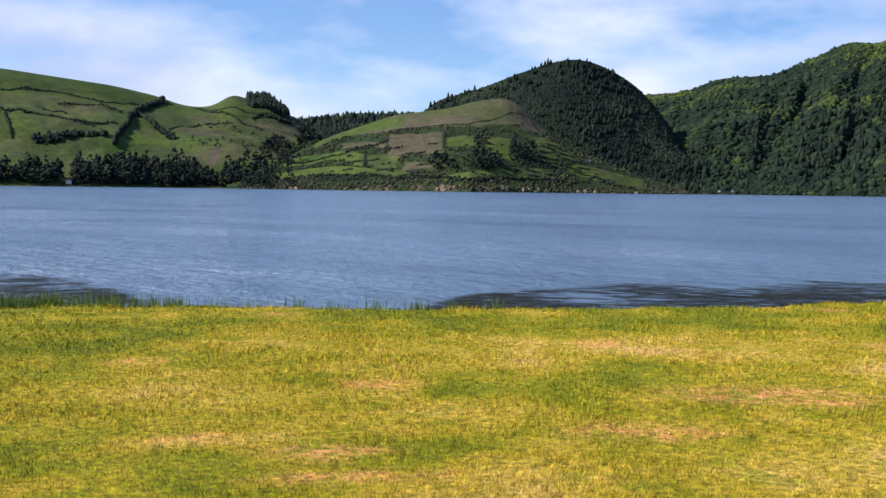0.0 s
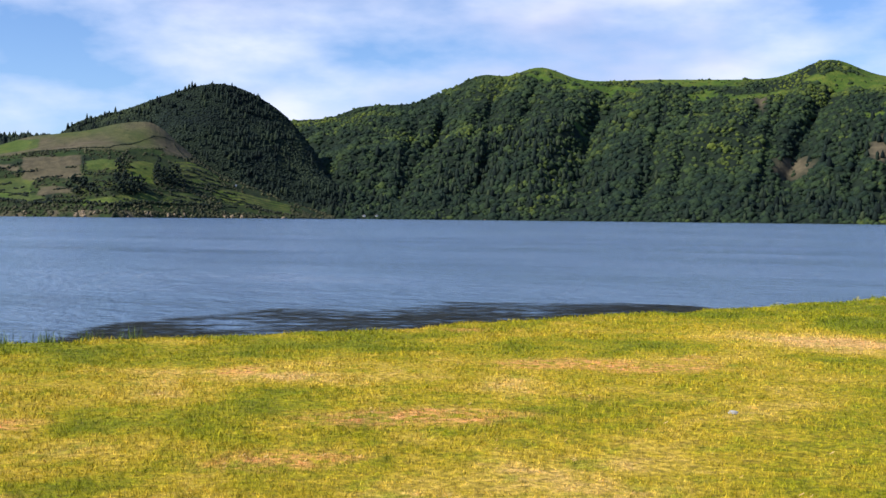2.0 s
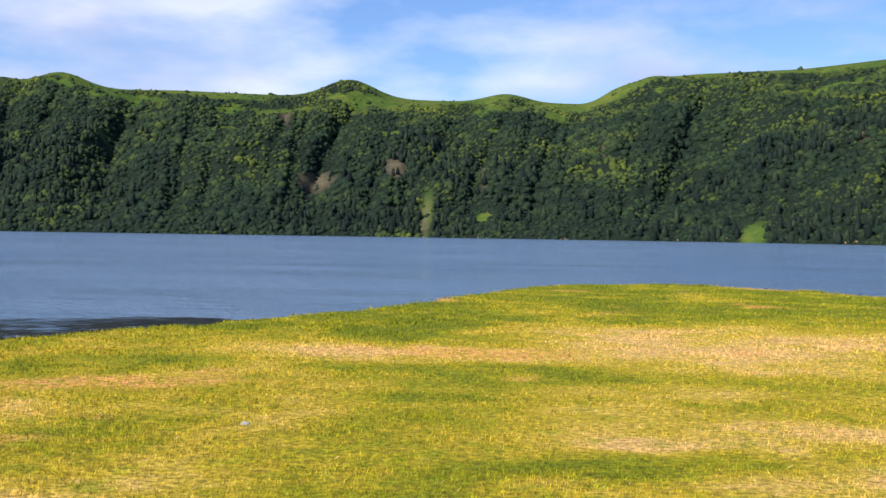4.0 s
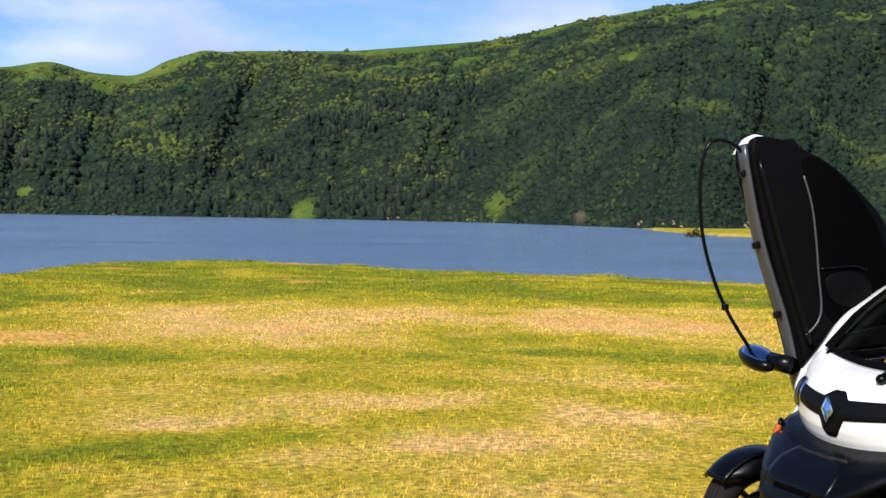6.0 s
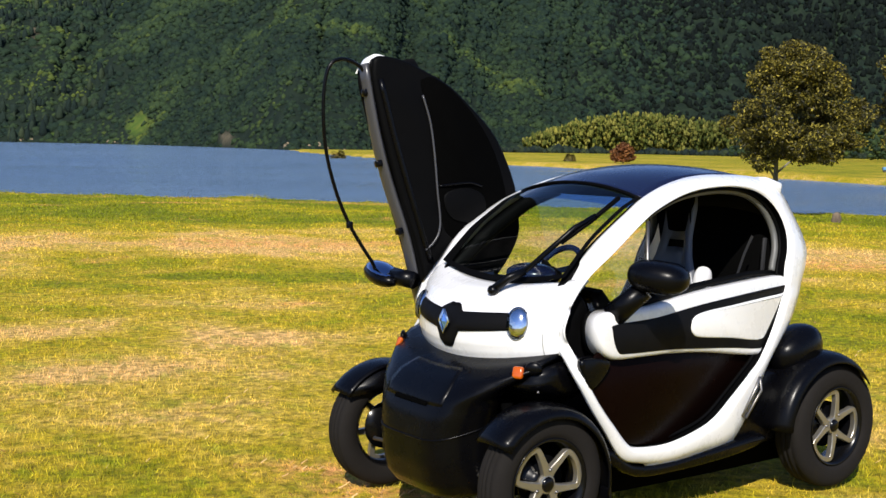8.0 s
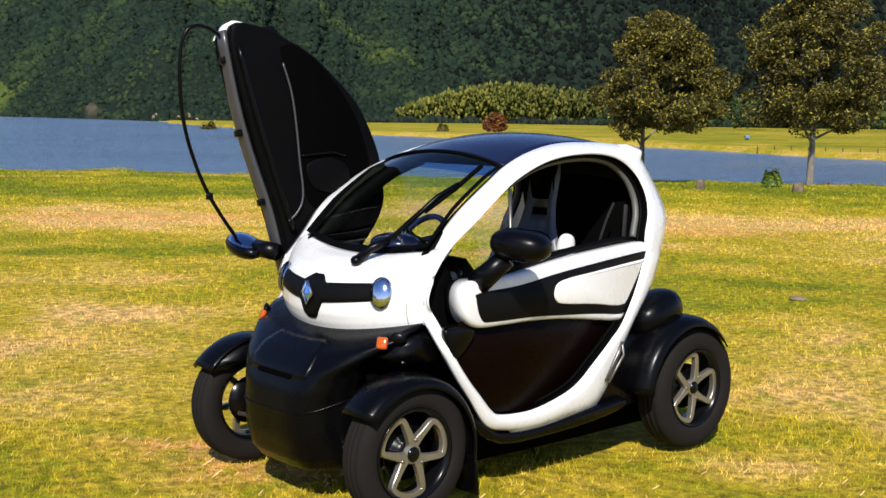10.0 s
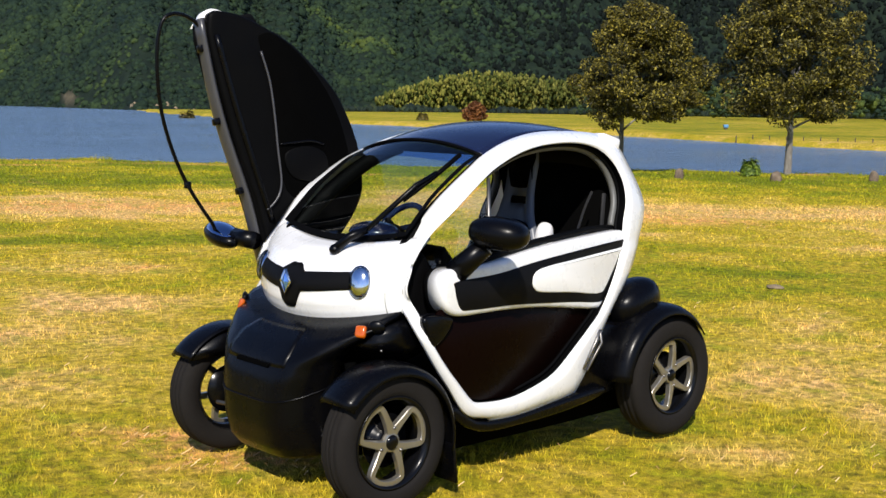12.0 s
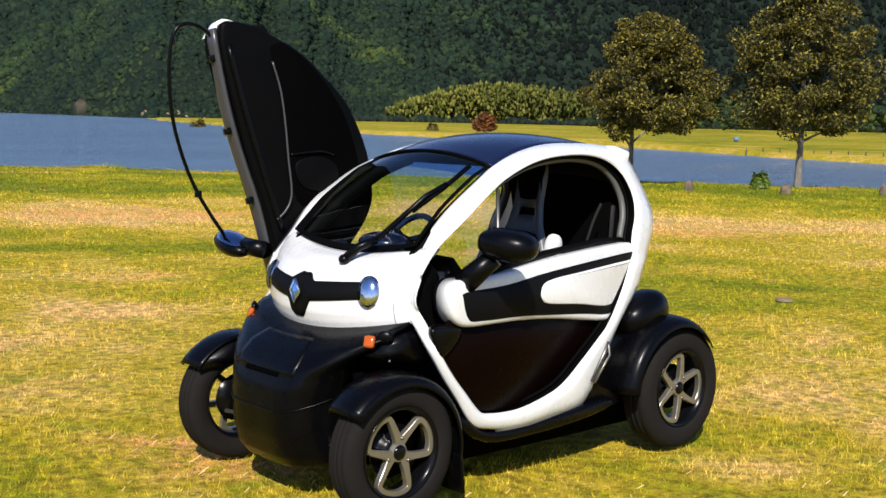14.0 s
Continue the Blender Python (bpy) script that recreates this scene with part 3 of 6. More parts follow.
def scatter(name, places, sizes, heights, shapes, material, label, category, seed, fresh=None):
    """One object of kind "stuff" that holds a crown at every place."""
    places, sizes, heights = np.asarray(places), np.asarray(sizes), np.asarray(heights)
    rng = np.random.default_rng(seed)
    verts, tris, tint, base = [], [], [], 0
    fresh = 0.35 + 0.2 * rng.normal(0, 1, len(places)) if fresh is None else fresh
    kind = rng.integers(0, len(shapes), len(places))
    for k, (points, faces) in enumerate(shapes):
        mine = np.nonzero(kind == k)[0]
        if not len(mine):
            continue
        turn = rng.uniform(0, 2 * np.pi, len(mine))
        c, s = np.cos(turn)[:, None], np.sin(turn)[:, None]
        px, py, pz = points.T
        size, tall = np.asarray(sizes)[mine][:, None], np.asarray(heights)[mine][:, None]
        spot = np.asarray(places)[mine]
        cloud = np.stack([(c * px - s * py) * size + spot[:, :1], (s * px + c * py) * size + spot[:, 1:2], pz * tall + spot[:, 2:3]], -1)
        verts.append(cloud.reshape(-1, 3))
        tint.append(np.repeat(fresh[mine], len(points)))
        tris.append((faces[None] + base + len(points) * np.arange(len(mine))[:, None, None]).reshape(-1))
        base += len(points) * len(mine)
    ob = big_mesh(name, np.concatenate(verts), np.concatenate(tris), 3, material, True)
    give(ob, "fresh", np.clip(np.concatenate(tint), 0, 1))
    return tagged(ob, label, category, kind="stuff")


def strew(hill, count, seed, keep, first=None, last=None, low=0.0, high=1.0):
    """Random places on a hill where keep() allows."""
    rng = np.random.default_rng(seed)
    b, u = rng.uniform(first or hill.first, last or hill.last, count), rng.uniform(low, high, count)
    x, y, z = hill.place(b, u)
    chosen = rng.uniform(0, 1, count) < keep(b, u, x, y)
    return np.stack([x, y, z], -1)[chosen], rng, b[chosen], u[chosen]


def grove(name, spots, tall, wide, material, label, category, seed, per=15):
    """Trees of many small crowns each, broad below the middle and ragged at the top."""
    rng = np.random.default_rng(seed)
    count = len(spots)
    h = rng.uniform(0.05, 1.0, (count, per)) ** 0.8
    reach = np.sqrt(rng.uniform(0, 1, (count, per))) * np.interp(h, [0, 0.35, 0.7, 1.0], [0.75, 1.0, 0.72, 0.15])
    turn = rng.uniform(0, 2 * np.pi, (count, per))
    offset = np.stack([reach * np.cos(turn) * wide[:, None], reach * np.sin(turn) * wide[:, None], 0.9 * h * tall[:, None]], -1)
    size = np.repeat(wide, per).reshape(count, per) * rng.uniform(0.20, 0.36, (count, per))
    fresh = np.repeat(rng.normal(0.26, 0.16, count), per) + rng.normal(0, 0.07, count * per) + 0.12 * (h.ravel() - 0.5)
    return scatter(name, (spots[:, None] + offset).reshape(-1, 3), size.ravel(), size.ravel() * rng.uniform(0.8, 1.4, count * per), SMALL, material, label, category, seed, fresh)


def nearer(spots):
    """Younger, smaller trees on the spur that comes down to the near shore."""
    return np.clip(np.hypot(spots[:, 0] - MID[0], spots[:, 1] - MID[1]) / 800, 0.42, 1.1)


def build_woods():
    spots, rng, b, u = strew(WALL, 56000, 1, lambda b, u, x, y: (1 - 0.95 * np.maximum(wall_field(b, u, x, y), wall_earth(b, u, x, y) > 0.3)) * np.interp(b, [-140, -132], [0.12, 1.0]) * np.interp(b, [-114, -110], [1.0, 0.8]), -150, -58)
    fresh = wall_fresh(b, u, spots[:, 0], spots[:, 1])
    size = (rng.uniform(1.1, 2.6, len(spots)) + 1.8 * rng.uniform(0, 1, len(spots)) ** 6) * (1.0 + 0.35 * np.clip(crinkle(spots[:, 0], spots[:, 1], 40.0, 7.0), -0.6, 1.2)) * (1.15 - 0.45 * fresh) * nearer(spots)
    tall = size * rng.uniform(0.65, 1.15, len(size))
    scatter("forest", spots - np.outer(0.25 * tall, (0, 0, 1)), size, tall, SMALL, FOREST, "dense dark green broadleaf forest on the slope", "forest", 1, fresh + rng.normal(0, 0.07, len(size)))
    # closer, younger wood low on the spur by the near shore
    spots, rng, b, u = strew(WALL, 13000, 19, lambda b, u, x, y: (1 - 0.95 * np.maximum(wall_field(b, u, x, y), wall_earth(b, u, x, y) > 0.3)) * np.interp(b, [-136, -131], [0.1, 1.0]), -136, -111, 0.0, 0.55)
    size = (rng.uniform(1.0, 2.6, len(spots)) + 2.0 * rng.uniform(0, 1, len(spots)) ** 5) * nearer(spots)
    scatter("forest", spots - np.outer(0.2 * size, (0, 0, 1)), size, size * rng.uniform(0.7, 1.3, len(size)), SMALL, FOREST, "close young wood on the spur by the lake", "forest", 19, wall_fresh(b, u, spots[:, 0], spots[:, 1]) + rng.normal(0, 0.05, len(size)))
    # shrubs that dot the clearings
    spots, rng, b, u = strew(WALL, 9000, 14, lambda b, u, x, y: 0.5 * wall_field(b, u, x, y) * (u > 0.3), -150, -66, 0.3, 1.0)
    size = rng.uniform(0.4, 1.3, len(spots))
    scatter("shrubs", spots, size, size * 0.8, SMALL, FOREST, "low shrubs dotted over the grassy clearings", "shrubs", 14, rng.uniform(0.2, 0.9, len(size)))
    # pale stones along the wall's shore
    spots, rng, b, u = strew(WALL, 5000, 15, lambda b, u, x, y: np.clip(crinkle(x, y, 14.0, 5.0) - 0.35, 0, 1), -128, -58, 0.0, 0.012)
    size = rng.uniform(0.3, 0.9, len(spots))
    scatter("shore_rocks", spots, size, size * 0.8, SMALL, TAN, "pale stones along the foot of the crater wall", "rocks", 15)
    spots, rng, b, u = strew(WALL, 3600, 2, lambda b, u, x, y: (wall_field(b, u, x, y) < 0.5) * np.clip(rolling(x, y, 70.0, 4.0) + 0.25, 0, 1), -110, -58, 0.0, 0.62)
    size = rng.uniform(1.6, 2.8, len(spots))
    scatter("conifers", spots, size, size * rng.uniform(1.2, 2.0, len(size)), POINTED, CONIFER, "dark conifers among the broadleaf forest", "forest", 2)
    # These conifers carry the right slope's cloud shade in their colour.
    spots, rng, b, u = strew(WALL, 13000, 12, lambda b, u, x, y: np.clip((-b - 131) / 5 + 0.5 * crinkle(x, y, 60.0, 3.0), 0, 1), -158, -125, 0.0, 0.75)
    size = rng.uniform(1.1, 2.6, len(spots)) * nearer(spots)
    scatter("conifers", spots, size, size * rng.uniform(0.9, 1.5, len(size)), POINTED + SMALL, CLOUDSHADE, "conifers on the slope, cloud shade put into their near-black colour", "forest", 12, np.clip(0.05 + 0.16 * crinkle(spots[:, 0], spots[:, 1], 25.0, 6.0, 3) + rng.normal(0, 0.05, len(size)), 0, 1))
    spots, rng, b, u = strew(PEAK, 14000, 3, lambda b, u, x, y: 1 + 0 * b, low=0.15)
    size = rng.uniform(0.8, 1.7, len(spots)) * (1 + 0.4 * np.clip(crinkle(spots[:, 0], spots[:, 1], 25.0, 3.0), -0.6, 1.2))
    # Tone lightens towards the upper left, imitating sun on that flank.
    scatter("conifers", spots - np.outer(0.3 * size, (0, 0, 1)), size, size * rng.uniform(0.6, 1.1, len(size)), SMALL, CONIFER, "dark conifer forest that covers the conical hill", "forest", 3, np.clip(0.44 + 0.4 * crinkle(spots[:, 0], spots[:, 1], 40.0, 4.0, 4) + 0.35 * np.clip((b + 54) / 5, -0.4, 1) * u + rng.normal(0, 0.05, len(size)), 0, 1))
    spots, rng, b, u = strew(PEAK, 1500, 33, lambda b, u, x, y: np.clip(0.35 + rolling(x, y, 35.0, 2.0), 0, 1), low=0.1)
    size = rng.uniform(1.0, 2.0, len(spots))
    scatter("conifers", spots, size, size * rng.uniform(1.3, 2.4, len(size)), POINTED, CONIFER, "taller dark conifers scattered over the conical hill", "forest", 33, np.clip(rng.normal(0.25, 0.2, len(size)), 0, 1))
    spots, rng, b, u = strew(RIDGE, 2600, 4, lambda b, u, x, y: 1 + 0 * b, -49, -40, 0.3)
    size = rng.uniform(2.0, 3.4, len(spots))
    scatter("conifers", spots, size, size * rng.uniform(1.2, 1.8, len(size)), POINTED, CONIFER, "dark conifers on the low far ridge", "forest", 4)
    # belt of trees along the pasture's shore, thicker in the valley behind the knoll
    depth = between((-46, 0.70), (-42.7, 0.70), (-41.6, 0.44), (-40.6, 0.46), (-39.9, 0.30), (-39.1, 0.26), (-38.6, 0.14), (-38.2, 0.05), (-37.4, 0.06), (-36.7, 0.26), (-35.8, 0.20), (-34.3, 0.16), (-33.6, 0.12), (-31.8, 0.13), (-31.3, 0.06), (-30.9, 0.10), (-29.4, 0.08), (-24, 0.10))
    for count, first, low, high, seed in ((900, -39.0, 0.012, 0.13, 5), (1700, -46.0, 0.012, 0.70, 56)):
        spots, rng, b, u = strew(PASTURE, count, seed, lambda b, u, x, y: np.clip(4 * (depth(b) * (1 + 0.25 * rolling(b, 0 * b, 0.3, 3.0)) - u) / 0.1, 0, 1) * (np.abs(b + 31.45) > 0.3) * 0.5, first, -26, low, high)
        grove("shore_trees", spots, rng.uniform(6.5, 13.5, len(b)) * np.interp(u, [0, 0.05, 0.2], [0.6, 1.0, 0.85]), rng.uniform(2.6, 4.6, len(b)), HEDGE, "belt of dark trees along the far shore", "trees", seed, 18)
    spots, rng, b, u = strew(PASTURE, 520, 55, lambda b, u, x, y: np.clip(0.1 + rolling(x, y, 30.0, 4.0), 0, 1), -43, -36.4, 0.3, 0.86)
    grove("valley_shrubs", spots, rng.uniform(1.2, 4.2, len(b)), rng.uniform(0.9, 2.2, len(b)), HEDGE, "loose shrubs and small trees in the valley fields", "shrubs", 55, 7)
    # wood on the second pasture hill's top
    spots, rng, b, u = strew(PASTURE, 1100, 6, lambda b, u, x, y: (np.abs(b + 40.45) < 0.98 - 0.8 * np.abs(u - 0.98)), -41.6, -39.2, 0.84, 1.04)
    size = rng.uniform(1.4, 2.4, len(spots))
    scatter("conifers", spots, size, size * rng.uniform(1.5, 2.2, len(size)), POINTED, CONIFER, "dark grove on the pasture hill's top", "grove", 6)
    # scrub and small trees over the knoll, outside its fields
    spots, rng, b, u = strew(KNOLL, 15000, 7, lambda b, u, x, y: (1 - np.maximum(np.maximum(parcels(b, u, x, y, KNOLL_GREEN), parcels(b, u, x, y, KNOLL_BROWN)), knoll_dome(b, u, x, y))) * np.where(u < 0.075, 0.75, np.clip(0.30 + 0.8 * crinkle(x, y, 16.0, 6.0), 0.03, 0.9)), -60.2, -39.5)
    size = rng.uniform(0.45, 1.35, len(spots))
    scatter("scrub", spots, size, size * rng.uniform(0.7, 1.3, len(size)), SMALL, SCRUB, "dull olive scrub between the knoll's small fields", "scrub", 7, np.clip(0.42 + 0.35 * crinkle(spots[:, 0], spots[:, 1], 10.0, 2.0, 3) + rng.normal(0, 0.1, len(size)), 0, 1))
    # low shrubs along the edges of the knoll's terraces
    rows = [(-52.6, -57.6 + 3.2 * k / 8, 0.14 + 0.05 * k, 0.20 + 0.05 * k) for k in range(9)] + [(-42.6 - 0.4 * k, -51.5, 0.13 + 0.075 * k, 0.11 + 0.075 * k) for k in range(5)]
    b = np.concatenate([np.linspace(row[0], row[1], 240) for row in rows])
    u = np.concatenate([np.linspace(row[2], row[3], 240) + 0.012 * np.sin(np.linspace(0, 9, 240) + 9 * row[2]) for row in rows])
    keep = (rolling(b, u * 60, 0.35, 3.0) > -0.1) & (rng.uniform(0, 1, len(b)) < 0.8)
    b, u = b[keep], u[keep] + rng.normal(0, 0.004, keep.sum())
    x, y, z = KNOLL.place(b, u)
    size = rng.uniform(0.45, 1.05, len(b))
    scatter("terrace_shrubs", np.stack([x, y, z], -1), size, size * 0.9, SMALL, HEDGE, "low dark shrubs along the knoll's terraces", "shrubs", 17)
    spots, rng, b, u = strew(KNOLL, 2600, 18, lambda b, u, x, y: np.clip(rolling(b, 0 * b, 0.25, 4.0) + 0.9 * rolling(b, 0 * b, 0.07, 2.0) - 0.75, 0, 1), -58, -41.5, 0.0, 0.03)
    size = rng.uniform(0.4, 1.1, len(spots))
    scatter("shore_rocks", spots, size, size * 1.1, SMALL, TAN, "pale tan earth banks and stones at the knoll's shore", "rocks", 18)
    for first, last, low, high, count, tall in ((-51.5, -50.0, 0.14, 0.26, 22, 9.0), (-51.0, -50.2, 0.30, 0.46, 6, 6.0), (-53.2, -51.9, 0.28, 0.42, 26, 10.5), (-49.9, -48.0, 0.14, 0.30, 16, 5.0), (-41.9, -39.0, 0.0, 0.9, 60, 7.5)):
        spots, rng, b, u = strew(KNOLL, count, 8 + count, lambda b, u, x, y: 1 + 0 * b, first, last, low, high)
        grove("clump", spots, rng.uniform(0.55, 1.1, len(b)) * tall, rng.uniform(1.6, 3.0, len(b)), CONIFER, "dark clump of trees on the knoll", "trees", 8 + count)


# hedges: thickness, then bearing and share of the way up the hill
PASTURE_HEDGES = (
    (1, (-28.6, 0.73), (-30.2, 0.80), (-32.8, 0.77), (-34.9, 0.86)),
    (1, (-31.1, 0.65), (-33.2, 0.72), (-33.8, 0.69)),
    (1.1, (-28.6, 0.50), (-29.9, 0.48), (-32.6, 0.43)),
    (1.2, (-31.7, 0.45), (-33.6, 0.48)),
    (1, (-30.4, 0.61), (-31.4, 0.58)),
    (2.2, (-30.0, 0.30), (-33.2, 0.36)),
    (2.4, (-33.5, 0.31), (-34.1, 0.49), (-34.5, 0.72), (-35.7, 0.94)),
    (2.0, (-34.5, 0.72), (-35.3, 0.51), (-36.2, 0.41)),
    (0.8, (-35.9, 0.49), (-37.1, 0.66), (-38.8, 0.69)),
    (1.0, (-37.1, 0.92), (-39.0, 0.75), (-40.2, 0.62)),
    (1.8, (-39.7, 0.76), (-41.6, 0.80), (-42.3, 0.73)),
    (1.3, (-28.8, 0.48), (-29.1, 0.32)),
    (0.8, (-37.1, 0.92), (-39.5, 0.80), (-41.6, 0.80)),
)
KNOLL_HEDGES = (
    (0.6, (-46.4, 0.67), (-49.9, 0.61), (-52.7, 0.95)),
    (0.6, (-48.8, 0.52), (-48.7, 0.37)),
    (0.6, (-53.0, 0.49), (-54.5, 0.61)),
    (0.6, (-53.2, 0.44), (-54.9, 0.58)),
    (0.7, (-53.5, 0.39), (-55.6, 0.54)),
    (0.9, (-48.6, 0.15), (-52.1, 0.23)),
    (1.2, (-41.7, 0.69), (-43.8, 0.47), (-46.1, 0.50)),
    (1.5, (-42.7, 0.24), (-46.5, 0.09), (-50.5, 0.07), (-54.4, 0.14)),
    (0.8, (-54.5, 0.24), (-56.8, 0.33)),
    (0.8, (-52.1, 0.23), (-53.9, 0.28)),
    (0.8, (-41.4, 0.51), (-46.4, 0.16)),
    (0.6, (-52.8, 0.93), (-53.8, 0.66), (-55.2, 0.69)),
    (1.0, (-48.8, 0.38), (-50.2, 0.31)),
)


def build_hedges():
    """Rows of shrubs that part the pastures and the knoll's terraces."""
    rng = np.random.default_rng(40)
    for hill, (thick, *line) in [(PASTURE, row) for row in PASTURE_HEDGES] + [(KNOLL, row) for row in KNOLL_HEDGES]:
        b, u = zip(*line)
        x, y, _ = hill.place(np.array(b), np.array(u))
        count = int(np.hypot(np.diff(x), np.diff(y)).sum() * max(1.0, thick ** 1.5) / 0.75)
        t = np.linspace(0, len(b) - 1, count)
        x, y, z = hill.place(np.interp(t, range(len(b)), b), np.interp(t, range(len(u)), u) + 0.005 * np.sin(t * 9 + b[0]) + rng.normal(0, 0.004 * thick, count))
        size = rng.uniform(0.7, 1.4, count) * (0.85 if hill is PASTURE else 0.6) * (0.6 + 0.42 * thick) * (1 + 0.3 * rolling(t * 20, 0 * t, 1.0, b[0]))
        z = z + rng.uniform(0, 1.2, count) * thick * np.clip(thick - 0.9, 0, 1)
        scatter("hedge", np.stack([x, y, z], -1), size, size * rng.uniform(0.8, 1.4, count), SMALL, HEDGE, "dark hedge between green fields on the hill", "hedge", count)


build_woods()
build_hedges()

# ---- shape helpers ----


def spline(points, per=6, closed=False):
    """A smooth path (Catmull-Rom) through points."""
    pts = [Vector(p) for p in points]
    n, out = len(pts), []
    for i in range(n if closed else n - 1):
        if closed:
            a, b, c, d = (pts[(i + k - 1) % n] for k in range(4))
        else:
            a, b, c, d = pts[max(i - 1, 0)], pts[i], pts[i + 1], pts[min(i + 2, n - 1)]
        for k in range(per):
            t = k / per
            out.append(0.5 * (2 * b + (c - a) * t + (2 * a - 5 * b + 4 * c - d) * t * t + (3 * b - a - 3 * c + d) * t**3))
    if not closed:
        out.append(pts[-1])
    return out


def skin(rows, wrap_rows=False, wrap_cols=False):
    """A sheet of quads over rows of points, as a bmesh."""
    bm = bmesh.new()
    grid = [[bm.verts.new(p) for p in row] for row in rows]
    for i in range(len(grid) - (0 if wrap_rows else 1)):
        a, b = grid[i], grid[(i + 1) % len(grid)]
        for j in range(len(a) - (0 if wrap_cols else 1)):
            k = (j + 1) % len(a)
            bm.faces.new((a[j], a[k], b[k], b[j]))
    return bm


def tube(points, radius, sides=8, taper=None):
    """A round bar along a path."""
    rows, pts, side = [], [Vector(p) for p in points], None
    for i, p in enumerate(pts):
        way = (pts[min(i + 1, len(pts) - 1)] - pts[max(i - 1, 0)]).normalized()
        if side is None:
            side = way.cross(Vector((0, 0, 1)) if abs(way.z) < 0.95 else Vector((1, 0, 0)))
        side = (side - way * side.dot(way)).normalized()
        up = side.cross(way)
        r = radius if taper is None else radius + (taper - radius) * i / (len(pts) - 1)
        rows.append([p + r * (math.cos(a) * side + math.sin(a) * up) for a in (2 * math.pi * k / sides for k in range(sides))])
    bm = skin(rows, wrap_cols=True)
    bm.verts.ensure_lookup_table()
    count = len(bm.verts)
    bm.faces.new([bm.verts[k] for k in range(sides)][::-1])
    bm.faces.new([bm.verts[count - sides + k] for k in range(sides)])
    return bm


def lathe(profile, segments=40):
    """A body turned about the y axis from (radius, y) pairs."""
    rows = [[(r * math.cos(a), y, r * math.sin(a)) for r, y in profile] for a in (2 * math.pi * k / segments for k in range(segments))]
    bm = skin(rows, wrap_rows=True)
    bmesh.ops.remove_doubles(bm, verts=bm.verts, dist=1e-5)
    return bm


def slab(outline, y0, y1, round_edge=0.01, steps=2):
    """A plate with an outline in x and z, from y0 to y1, its outer rim rounded."""
    bm = bmesh.new()
    face = bm.faces.new([bm.verts.new((x, y0, z)) for x, z in outline])
    got = bmesh.ops.extrude_face_region(bm, geom=[face])
    moved = [v for v in got["geom"] if isinstance(v, bmesh.types.BMVert)]
    for v in moved:
        v.co.y = y1
    bmesh.ops.recalc_face_normals(bm, faces=bm.faces)
    if round_edge:
        rim = [e for e in bm.edges if all(v in set(moved) for v in e.verts)]
        bmesh.ops.bevel(bm, geom=rim, offset=round_edge, segments=steps, affect="EDGES", profile=0.5)
    return bm


def plate(points, per=5):
    """A rounded closed outline in x and z."""
    return [(v.x, v.y) for v in spline([(x, z, 0) for x, z in points], per, True)]


def ball(middle, radii, turn=None, u=20, v=12):
    bm = bmesh.new()
    bmesh.ops.create_uvsphere(bm, u_segments=u, v_segments=v, radius=1.0, matrix=Matrix.Translation(middle) @ (turn or Matrix()) @ Matrix.Diagonal((*radii, 1)))
    return bm


def pebble(middle, radii, turn=None, power=0.82):
    """A ball with squared shoulders."""
    bm = ball((0, 0, 0), (1, 1, 1), None, 28, 18)
    for v in bm.verts:
        v.co = Vector([math.copysign(abs(c) ** power, c) * r for c, r in zip(v.co, radii)])
    bmesh.ops.transform(bm, matrix=Matrix.Translation(middle) @ (turn or Matrix()), verts=bm.verts)
    return bm


def block(middle, size, turn=None, bevel=0.01):
    bm = bmesh.new()
    bmesh.ops.create_cube(bm, size=1.0, matrix=Matrix.Diagonal((*size, 1)))
    if bevel:
        bmesh.ops.bevel(bm, geom=bm.edges, offset=bevel, segments=2, affect="EDGES", profile=0.5)
    bmesh.ops.transform(bm, matrix=Matrix.Translation(middle) @ (turn or Matrix()), verts=bm.verts)
    return bm


def joined(*several):
    """Several bmeshes as one."""
    out = bmesh.new()
    for bm in several:
        data = bpy.data.meshes.new("scrap")
        bm.to_mesh(data)
        bm.free()
        out.from_mesh(data)
        bpy.data.meshes.remove(data)
    return out


def solid(ob, thickness, offset=-1.0, smooth=0):
    mod = ob.modifiers.new("thick", "SOLIDIFY")
    mod.thickness, mod.offset = thickness, offset
    if smooth:
        sub = ob.modifiers.new("smooth", "SUBSURF")
        sub.levels = sub.render_levels = smooth
    return ob


# ---- materials of the car ----


def plain(name, colour, rough, metal=0.0, coat=0.0, grain=0.0, scale=120.0, spec=0.5):
    """A manufactured surface: slight drift in tone and gloss, and a fine grain where it has one."""
    n = Nodes(name)
    drift = n.noise(3.5, 4.0, 0.6)
    n.colour(n.mix(drift, tuple(c * 0.88 for c in colour), tuple(min(1.0, c * 1.08) for c in colour)))
    low, high = max(0.0, rough * 0.8), min(1.0, rough * 1.25)
    n.set(Roughness=n.ramp(n.noise(9.0, 5.0, 0.65), (0.3, (low,) * 3), (0.7, (high,) * 3)), Metallic=metal)
    n.shader.inputs["Coat Weight"].default_value = coat
    n.shader.inputs["Coat Roughness"].default_value = 0.04
    n.shader.inputs["Specular IOR Level"].default_value = spec
    if grain:
        n.bump(n.noise(scale, 3.0, 0.6), grain, 0.002)
    return n.mat


